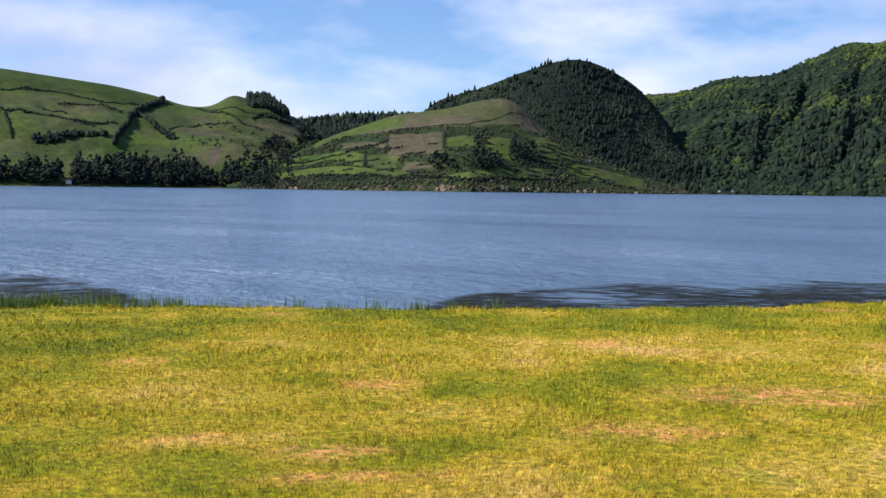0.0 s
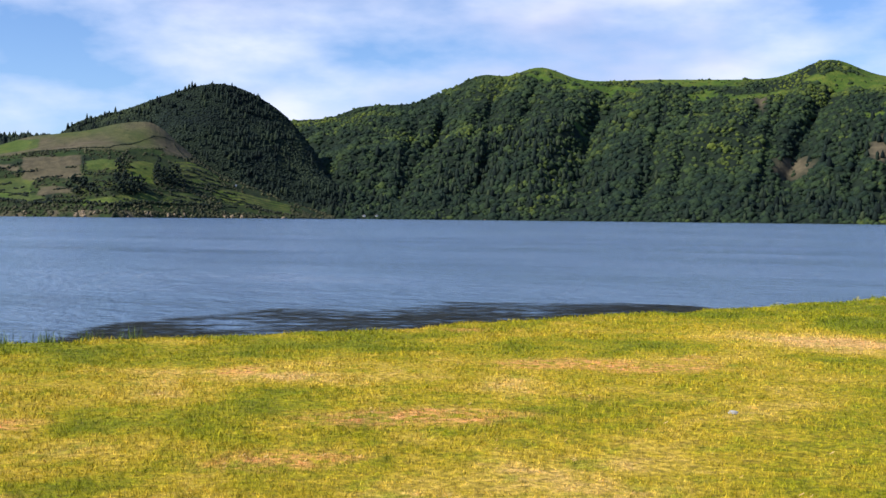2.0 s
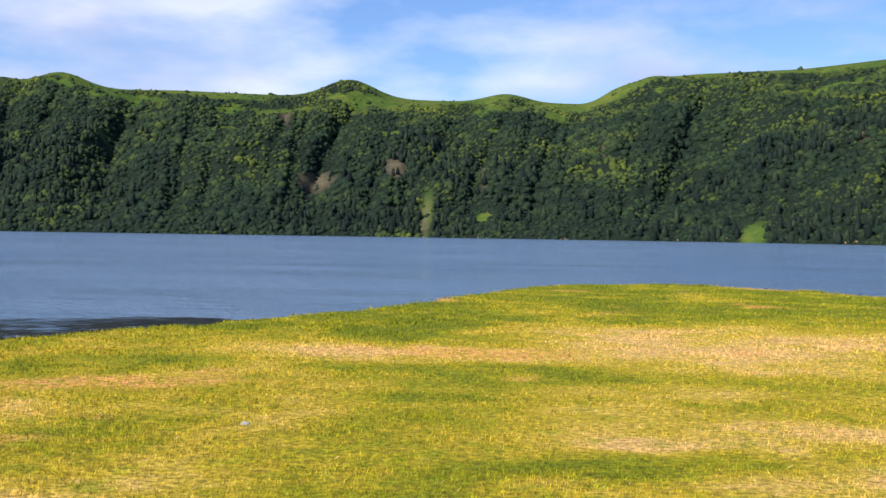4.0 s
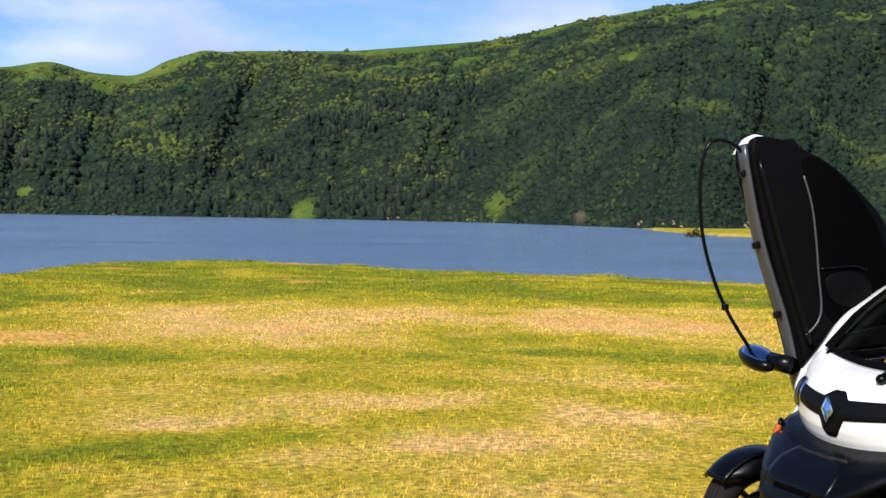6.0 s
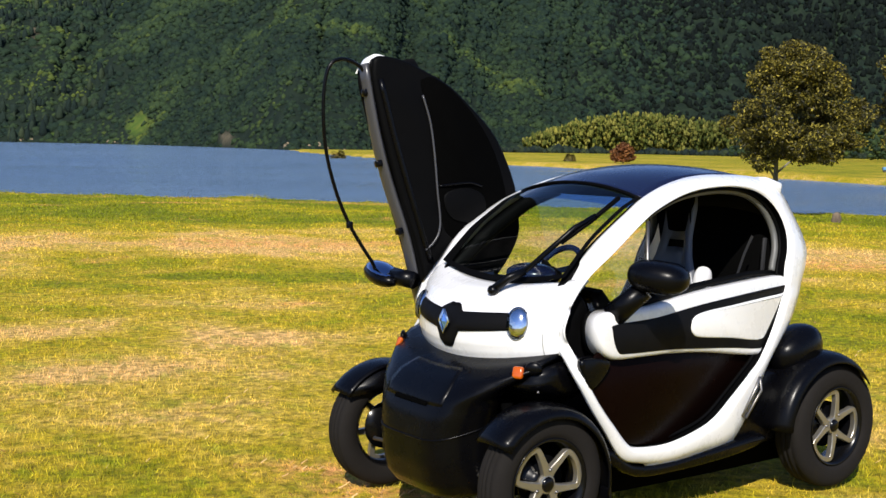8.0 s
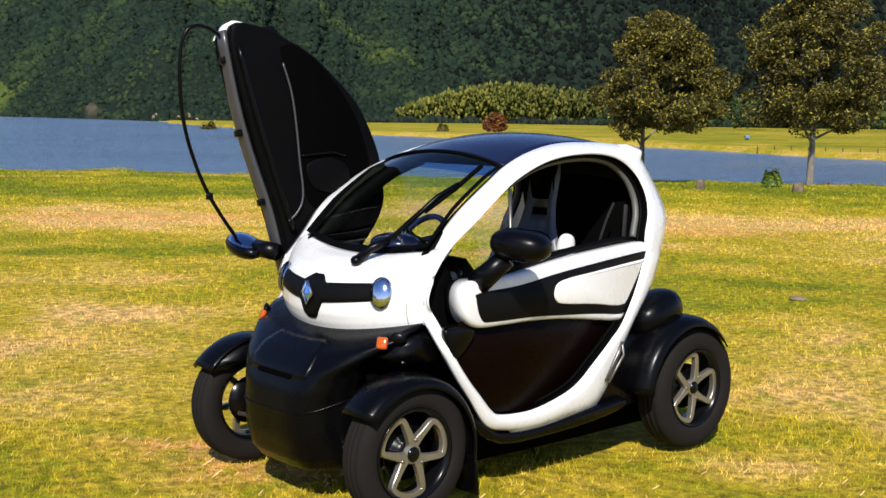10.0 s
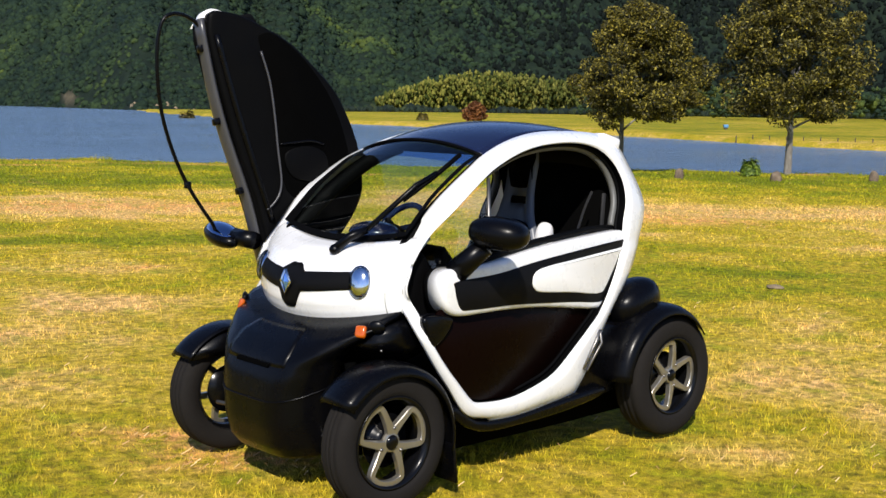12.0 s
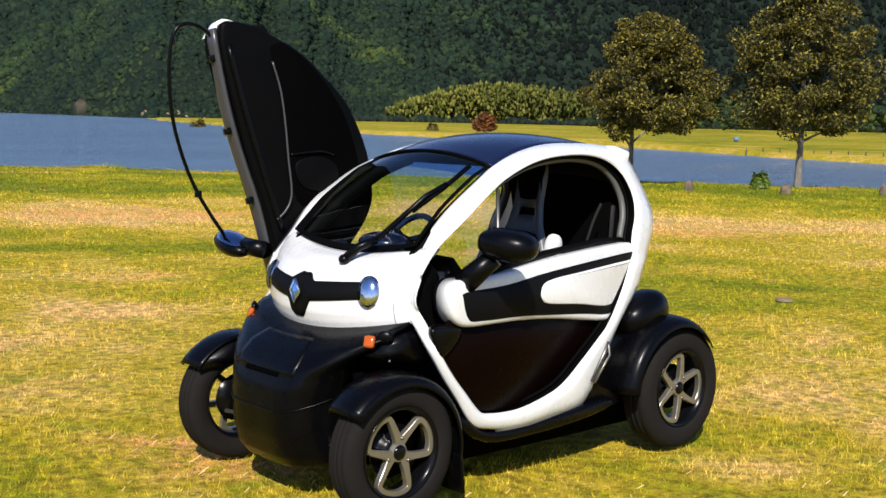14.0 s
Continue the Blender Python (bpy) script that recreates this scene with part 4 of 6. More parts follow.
def glass(name, tint, ior=1.45, clear=1.0):
    n = Nodes(name)
    see, shine, fresnel, mix = n.add("ShaderNodeBsdfTransparent"), n.add("ShaderNodeBsdfGlossy"), n.add("ShaderNodeFresnel", IOR=ior), n.add("ShaderNodeMixShader")
    see.inputs["Color"].default_value = (*tint, 1)
    shine.inputs["Roughness"].default_value = 0.02
    n.wire(fresnel.outputs["Fac"], mix.inputs["Fac"])
    n.wire(see.outputs["BSDF"], mix.inputs[1])
    n.wire(shine.outputs["BSDF"], mix.inputs[2])
    n.wire(mix.outputs["Shader"], n.tree.nodes["Material Output"].inputs["Surface"])
    return n.mat


WHITE = plain("white_paint", (0.80, 0.80, 0.80), 0.28, coat=0.6)
BLACK = plain("black_plastic", (0.0016, 0.0016, 0.0022), 0.27, grain=0.08, scale=400.0, spec=0.16)
PANEL = plain("satin_black", (0.004, 0.004, 0.0045), 0.55, grain=0.15, scale=300.0, spec=0.08)
# Blue in this black stands in for the reflected sky.
ROOF = plain("roof_black", (0.006, 0.009, 0.032), 0.24, coat=0.3)
RUBBER = plain("tyre_rubber", (0.012, 0.0105, 0.0095), 0.8, grain=0.5, scale=160.0, spec=0.14)
# The warm tint puts the lawn's reflection into the silver.
ALLOY = plain("machined_alloy", (0.36, 0.335, 0.285), 0.36, metal=0.8)
DARKRIM = plain("dark_rim", (0.003, 0.003, 0.0035), 0.22, spec=0.22)
STEEL = plain("dull_steel", (0.22, 0.21, 0.20), 0.4, metal=0.9)
PEARL = plain("lamp_reflector", (0.80, 0.83, 0.88), 0.10, metal=1.0)
# Grey here puts the sky's reflection into the door edge's colour.
EDGE = plain("edge_strip", (0.05, 0.05, 0.055), 0.35)
CHROME = plain("chrome", (0.75, 0.76, 0.78), 0.08, metal=1.0)
# Blue tint paints a deeper sky reflection into the mirror's colour.
MIRROR = plain("mirror_glass", (0.30, 0.38, 0.55), 0.02, metal=1.0)
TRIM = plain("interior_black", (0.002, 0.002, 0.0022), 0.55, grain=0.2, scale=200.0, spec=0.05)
SHELL = plain("grey_seat_shell", (0.12, 0.128, 0.15), 0.45)
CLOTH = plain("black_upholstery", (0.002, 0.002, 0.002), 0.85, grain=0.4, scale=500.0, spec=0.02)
AMBER = plain("amber_lens", (0.46, 0.082, 0.001), 0.15, coat=0.4)
BADGE = plain("badge_blue", (0.20, 0.42, 0.90), 0.15, metal=0.8)
SCREEN = glass("clear_glass", (0.72, 0.86, 0.86), 1.62)
# The deep blue tint also paints the sky reflected on the glass.
SHADED = glass("tinted_glass", (0.20, 0.40, 0.80), 1.55)
SMOKED = plain("smoked_panel", (0.0040, 0.0014, 0.0010), 0.28, spec=0.035)
LENS = glass("lamp_glass", (0.92, 0.94, 0.97))
LINING = plain("grey_lining", (0.10, 0.10, 0.095), 0.5)
WEB = plain("belt_webbing", (0.011, 0.011, 0.012), 0.8)
# Near-zero black that puts shade into underside, slot, voids and recesses.
SHADE_BLACK = plain("underside", (0.0015, 0.0015, 0.0015), 0.9, spec=0.01)

CAR = new("electric_microcar")
tagged(CAR, "white and black electric microcar with one door raised, on lawn", "car")

NOSE_MID = [(0.672, 0.962), (0.745, 0.945), (0.815, 0.912), (0.868, 0.862), (0.893, 0.800), (0.893, 0.735), (0.881, 0.698), (0.862, 0.664)]
NOSE_END = [(0.572, 1.018), (0.622, 0.975), (0.665, 0.925), (0.694, 0.870), (0.706, 0.815), (0.706, 0.775), (0.700, 0.745), (0.693, 0.725)]
NOSE_HALF = 0.476


def nose_point(y, v):
    """A point of the white nose: y across it, v from 0 at the windscreen to 1 at its lower edge."""
    k = v * (len(NOSE_MID) - 1)
    i = min(int(k), len(NOSE_MID) - 2)
    t, w = k - i, min(1.0, abs(y) / NOSE_HALF) ** 2.1
    (ax, az), (bx, bz), (cx, cz), (dx, dz) = NOSE_MID[i], NOSE_MID[i + 1], NOSE_END[i], NOSE_END[i + 1]
    return Vector(((1 - w) * (ax + (bx - ax) * t) + w * (cx + (dx - cx) * t), y, (1 - w) * (az + (bz - az) * t) + w * (cz + (dz - cz) * t)))


def build_nose():
    ys = [NOSE_HALF * (k / 14 - 1) for k in range(29)]
    rows = [[nose_point(y, v / 28) for y in ys] for v in range(29)]
    solid(part("bonnet", skin(rows), WHITE, CAR, "glossy white rounded nose panel"), 0.02, -1.0)
    # black band between the lamps, widening to a shield in the middle

    def band(y, t):
        mid = max(0.0, 1 - abs(y) / 0.072)
        mid = min(1.0, mid * 1.7)
        top, low = 0.452 - 0.16 * abs(y) - 0.085 * mid, 0.575 + 0.20 * max(0.0, 0.30 - abs(y)) + 0.19 * mid
        p = nose_point(y, top + (low - top) * t)
        return p + Vector((0.010 * math.sin(math.pi * min(1, max(0, t))) + 0.004, 0, 0.0015))

    rows = [[band(0.300 * (k / 24 - 1) + 0.012, t / 8) for k in range(49)] for t in range(9)]
    solid(part("grille_band", skin(rows), PANEL, CAR, "black band between the headlights"), 0.012, -1.0)
    # badge: a plain rhombus
    at = nose_point(0, 0.56) + Vector((0.022, 0.010, 0.010))
    bm = bmesh.new()
    ring = [bm.verts.new(at + Vector(p)) for p in ((0, 0, 0.046), (0, 0.031, 0), (0, 0, -0.046), (0, -0.031, 0))]
    tip = bm.verts.new(at + Vector((0.016, 0, 0)))
    hole = [bm.verts.new(at + Vector((0.012, 0.42 * p[1], 0.42 * p[2]))) for p in ((0, 0, 0.046), (0, 0.031, 0), (0, 0, -0.046), (0, -0.031, 0))]
    for k in range(4):
        bm.faces.new((ring[k], ring[(k + 1) % 4], hole[(k + 1) % 4], hole[k]))
        bm.faces.new((hole[k], hole[(k + 1) % 4], tip))
    badge = part("badge", bm, BADGE, CAR, "plain blue and silver rhombus badge", smooth=False)
    part("rim", tube([at + Vector((0.006, 0.032 * math.sin(a), 0.048 * math.cos(a))) for a in (math.pi / 2 * k for k in range(5))], 0.006, 6), CHROME, badge)
    for side in (1, -1):
        at = nose_point(0.330 * side, 0.50)
        turn = Matrix.Rotation(side * radians(33), 4, "Z") @ Matrix.Rotation(radians(-14), 4, "Y")
        lamp = part("headlight", ball(at + Vector((-0.002, 0.0, 0)), (0.028, 0.046, 0.064), turn), LENS, CAR, "round clear headlight")
        bowl = ball(at + Vector((-0.006, -0.001 * side, 0)), (0.022, 0.042, 0.059), turn)
        part("reflector", bowl, PEARL, lamp)
        ring = [at + turn.to_3x3() @ Vector((-0.004, 0.046 * math.cos(a), 0.064 * math.sin(a))) for a in (2 * math.pi * k / 28 for k in range(29))]
        part("bezel", tube(ring, 0.003, 6), CHROME, lamp)


def build_bumper():
    """The black lower front: shoulders that carry the indicators, a blunt snout and its lower lip."""
    mid = [(0.835, 0.690), (0.925, 0.648), (1.000, 0.600), (1.052, 0.540), (1.086, 0.465), (1.102, 0.370), (1.098, 0.270), (1.078, 0.190), (1.040, 0.145)]
    end = [(0.690, 0.735), (0.760, 0.712), (0.815, 0.672), (0.860, 0.615), (0.880, 0.545), (0.880, 0.440), (0.872, 0.310), (0.850, 0.205), (0.820, 0.165)]

    def point(y, v):
        k = v * (len(mid) - 1)
        i = min(int(k), len(mid) - 2)
        t = k - i
        half = float(np.interp(v, [0.0, 0.24, 0.34, 0.46, 0.62, 1.0], [0.47, 0.465, 0.42, 0.345, 0.305, 0.285]))
        w = min(1.0, abs(y)) ** (2.6 + 2.6 * min(1.0, max(0.0, (v - 0.15) / 0.3)))
        p = [(1 - w) * (mid[i][c] + (mid[i + 1][c] - mid[i][c]) * t) + w * (end[i][c] + (end[i + 1][c] - end[i][c]) * t) for c in (0, 1)]
        return Vector((p[0], y * half, p[1]))

    rows = [[point(k / 14 - 1, v / 32) for k in range(29)] for v in range(33)]
    bumper = solid(part("front_bumper", skin(rows), BLACK, CAR, "grained black plastic front bumper"), 0.02, -1.0)
    # raised centre field with its slot, and the seam of the lower lip
    rows = [[point(0.42 * (k / 8 - 1) * (0.8 + 0.5 * v / 10), 0.14 + 0.29 * v / 10) + Vector((0.0008, 0, 0.0008)) for k in range(17)] for v in range(11)]
    solid(part("number_field", skin(rows), BLACK, bumper), 0.01, -1.0)
    rows = [[point(0.30 * (k / 8 - 1), 0.415 + 0.026 * v / 3) + Vector((0.006, 0, 0.002)) for k in range(17)] for v in range(4)]
    solid(part("slot", skin(rows), SHADE_BLACK, bumper), 0.006, -1.0)
    part("seam", tube([point(k / 14 - 1, 0.62) + Vector((0.002, 0, 0)) for k in range(29)], 0.004, 6), BLACK, bumper)
    for side in (1, -1):
        # the shoulder's end with its indicator
        ridge = []
        for y, size in ((0.26, 1.0), (0.33, 1.0), (0.39, 0.97), (0.44, 0.90), (0.475, 0.74), (0.49, 0.45), (0.492, 0.05)):
            shape = spline([(0.62, 0, 0.690), (0.72, 0, 0.702), (0.79, 0, 0.692), (0.835, 0, 0.665), (0.850, 0, 0.635), (0.855, 0, 0.595), (0.79, 0, 0.560), (0.70, 0, 0.545), (0.60, 0, 0.56), (0.57, 0, 0.66)], 4, True)
            core = Vector((0.70, 0, 0.650))
            ridge.append([Vector((q.x - 0.25 * (y - 0.26) ** 1.4, y * side, q.z)) for q in (core + (p - core) * size for p in shape)])
        pod = part("indicator_pod", skin(ridge, wrap_cols=True), BLACK, bumper)
        part("clear_lens", ball(point(0.972 * side, 0.205), (0.014, 0.034, 0.026), Matrix.Rotation(side * radians(38), 4, "Z"), 16, 10), BLACK, pod, "smoky side reflector")
        part("indicator", block(point(0.89 * side, 0.215), (0.024, 0.044, 0.048), Matrix.Rotation(side * radians(28), 4, "Z") @ Matrix.Rotation(radians(-20), 4, "Y"), 0.009), AMBER, pod, "amber indicator lens")
        # A near-black ball stands in for the shaded void behind the bumper.
        part("shoulder", ball((0.615, 0.315 * side, 0.600), (0.170, 0.150, 0.100), Matrix.Rotation(radians(10), 4, "Y")), SHADE_BLACK, bumper)
        part("bolt", ball((0.80, 0.47 * side, 0.590), (0.006, 0.006, 0.006), None, 8, 6), STEEL, pod)


# the white hoop round each door opening: inner edge, then outer edge, from the nose over the roof, down the back and along the sill
HOOP_IN = [(0.758, 0.816), (0.744, 0.889), (0.695, 0.960), (0.615, 1.035), (0.489, 1.112), (0.311, 1.225), (0.204, 1.280), (0.054, 1.331), (-0.103, 1.357), (-0.315, 1.361), (-0.482, 1.334), (-0.592, 1.269), (-0.650, 1.178), (-0.648, 1.089), (-0.614, 1.001), (-0.584, 0.886), (-0.520, 0.761), (-0.415, 0.627), (-0.328, 0.561), (-0.206, 0.477), (-0.095, 0.403), (0.011, 0.362), (0.175, 0.328), (0.337, 0.333), (0.408, 0.358), (0.494, 0.445), (0.560, 0.518), (0.625, 0.602), (0.692, 0.717)]
HOOP_OUT = [(0.748, 0.470, 0.822), (0.728, 0.460, 0.895), (0.690, 0.440, 0.955), (0.628, 0.412, 1.015), (0.470, 0.405, 1.150), (0.290, 0.395, 1.270), (0.185, 0.375, 1.325), (0.030, 0.355, 1.378), (-0.137, 0.344, 1.408), (-0.351, 0.332, 1.413), (-0.567, 0.327, 1.400), (-0.684, 0.336, 1.369), (-0.783, 0.372, 1.216), (-0.846, 0.391, 1.095), (-0.828, 0.414, 1.018), (-0.765, 0.438, 0.922), (-0.676, 0.462, 0.775), (-0.526, 0.492, 0.633), (-0.450, 0.505, 0.545), (-0.368, 0.512, 0.420), (-0.246, 0.525, 0.292), (0.000, 0.545, 0.268), (0.175, 0.543, 0.252), (0.331, 0.545, 0.268), (0.437, 0.548, 0.304), (0.534, 0.556, 0.423), (0.602, 0.562, 0.508), (0.668, 0.562, 0.605), (0.737, 0.545, 0.722)]


def taper(x):
    """How far the cabin draws in towards its tail."""
    x = min(x, 0.0)
    return 0.19 * x * x / (0.25 - x)


def body_side(z):
    return float(np.interp(z, [0.2, 0.45, 0.6, 0.9, 1.1, 1.3, 1.45], [0.545, 0.563, 0.572, 0.566, 0.543, 0.495, 0.44]))


def build_hoop(side):
    inner = spline([(x, body_side(z) - taper(x), z) for x, z in HOOP_IN], 5, True)
    outer = spline(HOOP_OUT, 5, True)
    # the hoop draws in towards the nose
    for p in inner + outer:
        t = min(1.0, max(0.0, (p.x - 0.42) / 0.28))
        h = min(1.0, max(0.0, (p.z - 0.64) / 0.14))
        p += Vector((-0.051, -0.058, -0.013)) * (t * t * (3 - 2 * t) * h)
    rows = []
    for a, b in zip(inner, outer):
        lift = Vector((0, 0.016, 0)) if b.z < 0.9 else Vector((0, 0.008, 0.006))
        rows.append([Vector((p.x, p.y * side, p.z)) for p in (
            a + Vector((0, -0.010, 0)), a + (b - a) * 0.06 + lift * 0.55, a + (b - a) * 0.3 + lift, a + (b - a) * 0.65 + lift, a + (b - a) * 0.94 + lift * 0.5,
            b + Vector((0, -0.004, -0.004)), b + Vector((0, -0.010, -0.022) if b.z > 0.75 or b.x < 0.3 else (-0.012, -0.006, 0.0)))])
    hoop = part("side_hoop", skin(rows, wrap_rows=True), WHITE, CAR, "white hoop round the door opening")
    middle = Vector((0.10, 0.0, 0.85))
    reveal = [[Vector((p.x, (p.y - d) * side, p.z)) for d in (0.008, 0.009 if p.x > 0.5 and p.z > 0.68 else 0.04, 0.010 if p.x > 0.5 and p.z > 0.68 else 0.078)] for p in inner]
    part("reveal", skin(reveal, wrap_rows=True), TRIM, hoop, "black inner side of the opening")
    seal = [Vector((p.x, (p.y - 0.04) * side, p.z)) + Vector((middle.x - p.x, 0, middle.z - p.z)).normalized() * 0.012 for p in inner]
    lip = [Vector((p.x, (p.y - 0.062) * side, p.z)) + Vector((middle.x - p.x, 0, middle.z - p.z)).normalized() * 0.020 for p in inner[28:72]]
    part("lining_lip", tube(lip, 0.016, 8), LINING, hoop, "grey plastic lip inside the opening")
    part("door_seal", tube(seal + seal[:1], 0.008, 6), TRIM, hoop, "black rubber seal")


WIND_EDGE = [(0.628, 0.412, 1.012), (0.470, 0.405, 1.148), (0.290, 0.395, 1.268), (0.205, 0.385, 1.315)]
WIND_MID = [(0.672, 0.0, 0.966), (0.520, 0.0, 1.142), (0.345, 0.0, 1.290), (0.225, 0.0, 1.370)]


def screen_point(y, v):
    """A point of the windscreen: y from -1 to 1 across it, v from its foot to its head."""
    k = v * 3
    i = min(int(k), 2)
    t, w = k - i, abs(y) ** 2.0
    e, m = Vector(WIND_EDGE[i]).lerp(Vector(WIND_EDGE[i + 1]), t), Vector(WIND_MID[i]).lerp(Vector(WIND_MID[i + 1]), t)
    bow = 0.010 * math.sin(math.pi * v)
    return Vector((m.x * (1 - w) + e.x * w + bow, e.y * y, m.z * (1 - w) + e.z * w + bow))


def build_windscreen():
    rows = [[screen_point(k / 12 - 1, v / 16) for k in range(25)] for v in range(12)]
    pane = part("windscreen", skin(rows), SCREEN, CAR, "curved clear windscreen")
    pane.visible_shadow = False
    rows = [[screen_point(k / 12 - 1, v / 16) for k in range(25)] for v in range(11, 17)]
    part("sun_band", skin(rows), SHADED, pane, "tinted band along the windscreen's head, sky reflection put into its blue").visible_shadow = False
    for side in (1, -1):
        rows = [[screen_point(side * s, v / 16) + Vector((0.003, 0, 0.003)) for s in (1.0, 0.96, 0.945 if side > 0 else 0.84)] for v in range(17)]
        part("edge_strip", skin(rows), TRIM, pane)
    rows = [[screen_point(k / 12 - 1, v) + Vector((0.003, 0, 0.003)) for k in range(25)] for v in (-0.0, 0.035 + 0.0)]
    part("foot_strip", skin(rows), TRIM, pane)
    for side in (1, -1):
        lining = spline([(x - 0.035, (y - 0.030) * side, z - 0.035) for x, y, z in [(0.66, 0.43, 0.975), *WIND_EDGE, (0.07, 0.375, 1.362)]], 4)
        part("pillar_trim", tube(lining, 0.036, 8), TRIM, CAR, "black lining of the front pillar")
    # wiper, parked up the glass
    pivot, elbow = Vector((0.775, 0.145, 0.945)), screen_point(0.545, 0.03) + Vector((0.03, 0, 0.03))
    tip = screen_point(0.885, 0.80) + Vector((0.02, 0, 0.02))
    wiper = part("wiper", tube([pivot, pivot.lerp(elbow, 0.5) + Vector((0.005, 0, 0.012)), elbow], 0.019, 8, 0.016), BLACK, CAR, "black windscreen wiper")
    part("arm", tube([elbow, elbow.lerp(tip, 0.55) + Vector((0.012, 0, 0.012)), elbow.lerp(tip, 0.75)], 0.011, 6), BLACK, wiper)
    part("blade", tube([elbow.lerp(tip, 0.38), elbow.lerp(tip, 0.7) + Vector((-0.004, 0, -0.004)), tip], 0.010, 6), TRIM, wiper)
    part("cap", ball(pivot, (0.024, 0.024, 0.022), None, 12, 8), BLACK, wiper)


def build_roof():
    mid = [(0.222, 1.372), (0.10, 1.412), (-0.05, 1.438), (-0.20, 1.450), (-0.38, 1.444), (-0.52, 1.420), (-0.62, 1.380)]
    edge = [(0.205, 0.385, 1.317), (0.070, 0.362, 1.364), (-0.050, 0.352, 1.395), (-0.20, 0.353, 1.410), (-0.36, 0.343, 1.412), (-0.51, 0.328, 1.400), (-0.60, 0.318, 1.376)]
    rows = []
    for (mx, mz), (ex, ey, ez) in zip(mid, edge):
        rows.append([Vector((mx + (ex - mx) * w, ey * s, mz + (ez - mz) * w)) for s, w in ((k / 10 - 1, abs(k / 10 - 1) ** 2.2) for k in range(21))])
    smooth_rows = list(zip(*[spline(column, 4) for column in zip(*rows)]))
    roof = solid(part("roof", skin(smooth_rows), ROOF, CAR, "black roof panel, sky reflection put in as blue"), 0.02, -1.0)
    part("front_lip", tube([p + Vector((0.004, 0, -0.002)) for p in rows[0]], 0.008, 6), TRIM, roof)
    for side in (1, -1):
        part("rear_fin", block((-0.628, 0.334 * side, 1.350), (0.125, 0.078, 0.082), Matrix.Rotation(radians(-14), 4, "Y"), 0.014), WHITE, roof, "white corner of the roof's tail")
    # rear panel from the roof down to the bumper
    rows = []
    for x, half, z in ((-0.60, 0.370, 1.370), (-0.68, 0.39, 1.20), (-0.72, 0.40, 1.05), (-0.70, 0.41, 0.92), (-0.66, 0.42, 0.75), (-0.62, 0.42, 0.55), (-0.62, 0.40, 0.36)):
        rows.append([Vector((x - 0.03 * (1 - (k / 8 - 1) ** 2), half * (k / 8 - 1), z)) for k in range(17)])
    solid(part("rear_panel", skin(rows), TRIM, CAR, "black rear body panel"), 0.02, 0.0)


DOOR = plate([(0.604, 0.868), (0.616, 0.818), (0.600, 0.761), (0.560, 0.722), (0.495, 0.705), (0.353, 0.701), (0.172, 0.696), (-0.056, 0.677), (-0.418, 0.628), (-0.483, 0.647), (-0.572, 0.761), (-0.629, 0.879), (-0.640, 0.941), (-0.602, 0.966), (-0.441, 0.963), (-0.022, 0.937), (0.286, 0.902), (0.470, 0.894), (0.560, 0.894)], 4)
DOOR_BLACK = plate([(0.548, 0.822), (0.528, 0.848), (0.286, 0.855), (-0.010, 0.886), (-0.584, 0.926), (-0.617, 0.914), (-0.612, 0.869), (-0.524, 0.728), (-0.459, 0.670), (-0.394, 0.662), (-0.214, 0.683), (0.172, 0.716), (0.435, 0.726), (0.515, 0.740)], 4)
DOOR_WHITE = plate([(0.068, 0.803), (0.045, 0.840), (-0.040, 0.856), (-0.214, 0.867), (-0.548, 0.889), (-0.572, 0.878), (-0.460, 0.726), (-0.418, 0.702), (-0.336, 0.707), (-0.214, 0.726), (0.005, 0.750), (0.056, 0.770)], 4)
DOOR_LOWER = plate([(0.575, 0.745), (0.632, 0.648), (0.578, 0.536), (0.497, 0.431), (0.418, 0.366), (0.327, 0.339), (0.144, 0.326), (-0.043, 0.354), (-0.158, 0.391), (-0.271, 0.466), (-0.388, 0.554), (-0.440, 0.621), (-0.428, 0.678), (-0.056, 0.713), (0.353, 0.733)], 4)


DOOR_RAISED = plate([(0.651, 0.873), (0.664, 0.821), (0.644, 0.761), (0.592, 0.725), (0.509, 0.705), (0.353, 0.701), (0.172, 0.696), (-0.056, 0.677), (-0.30, 0.640), (-0.38, 0.690), (-0.458, 0.790), (-0.510, 0.885), (-0.510, 0.930), (-0.480, 0.955), (-0.441, 0.955), (-0.022, 0.937), (0.286, 0.902), (0.487, 0.894), (0.598, 0.897)], 4)


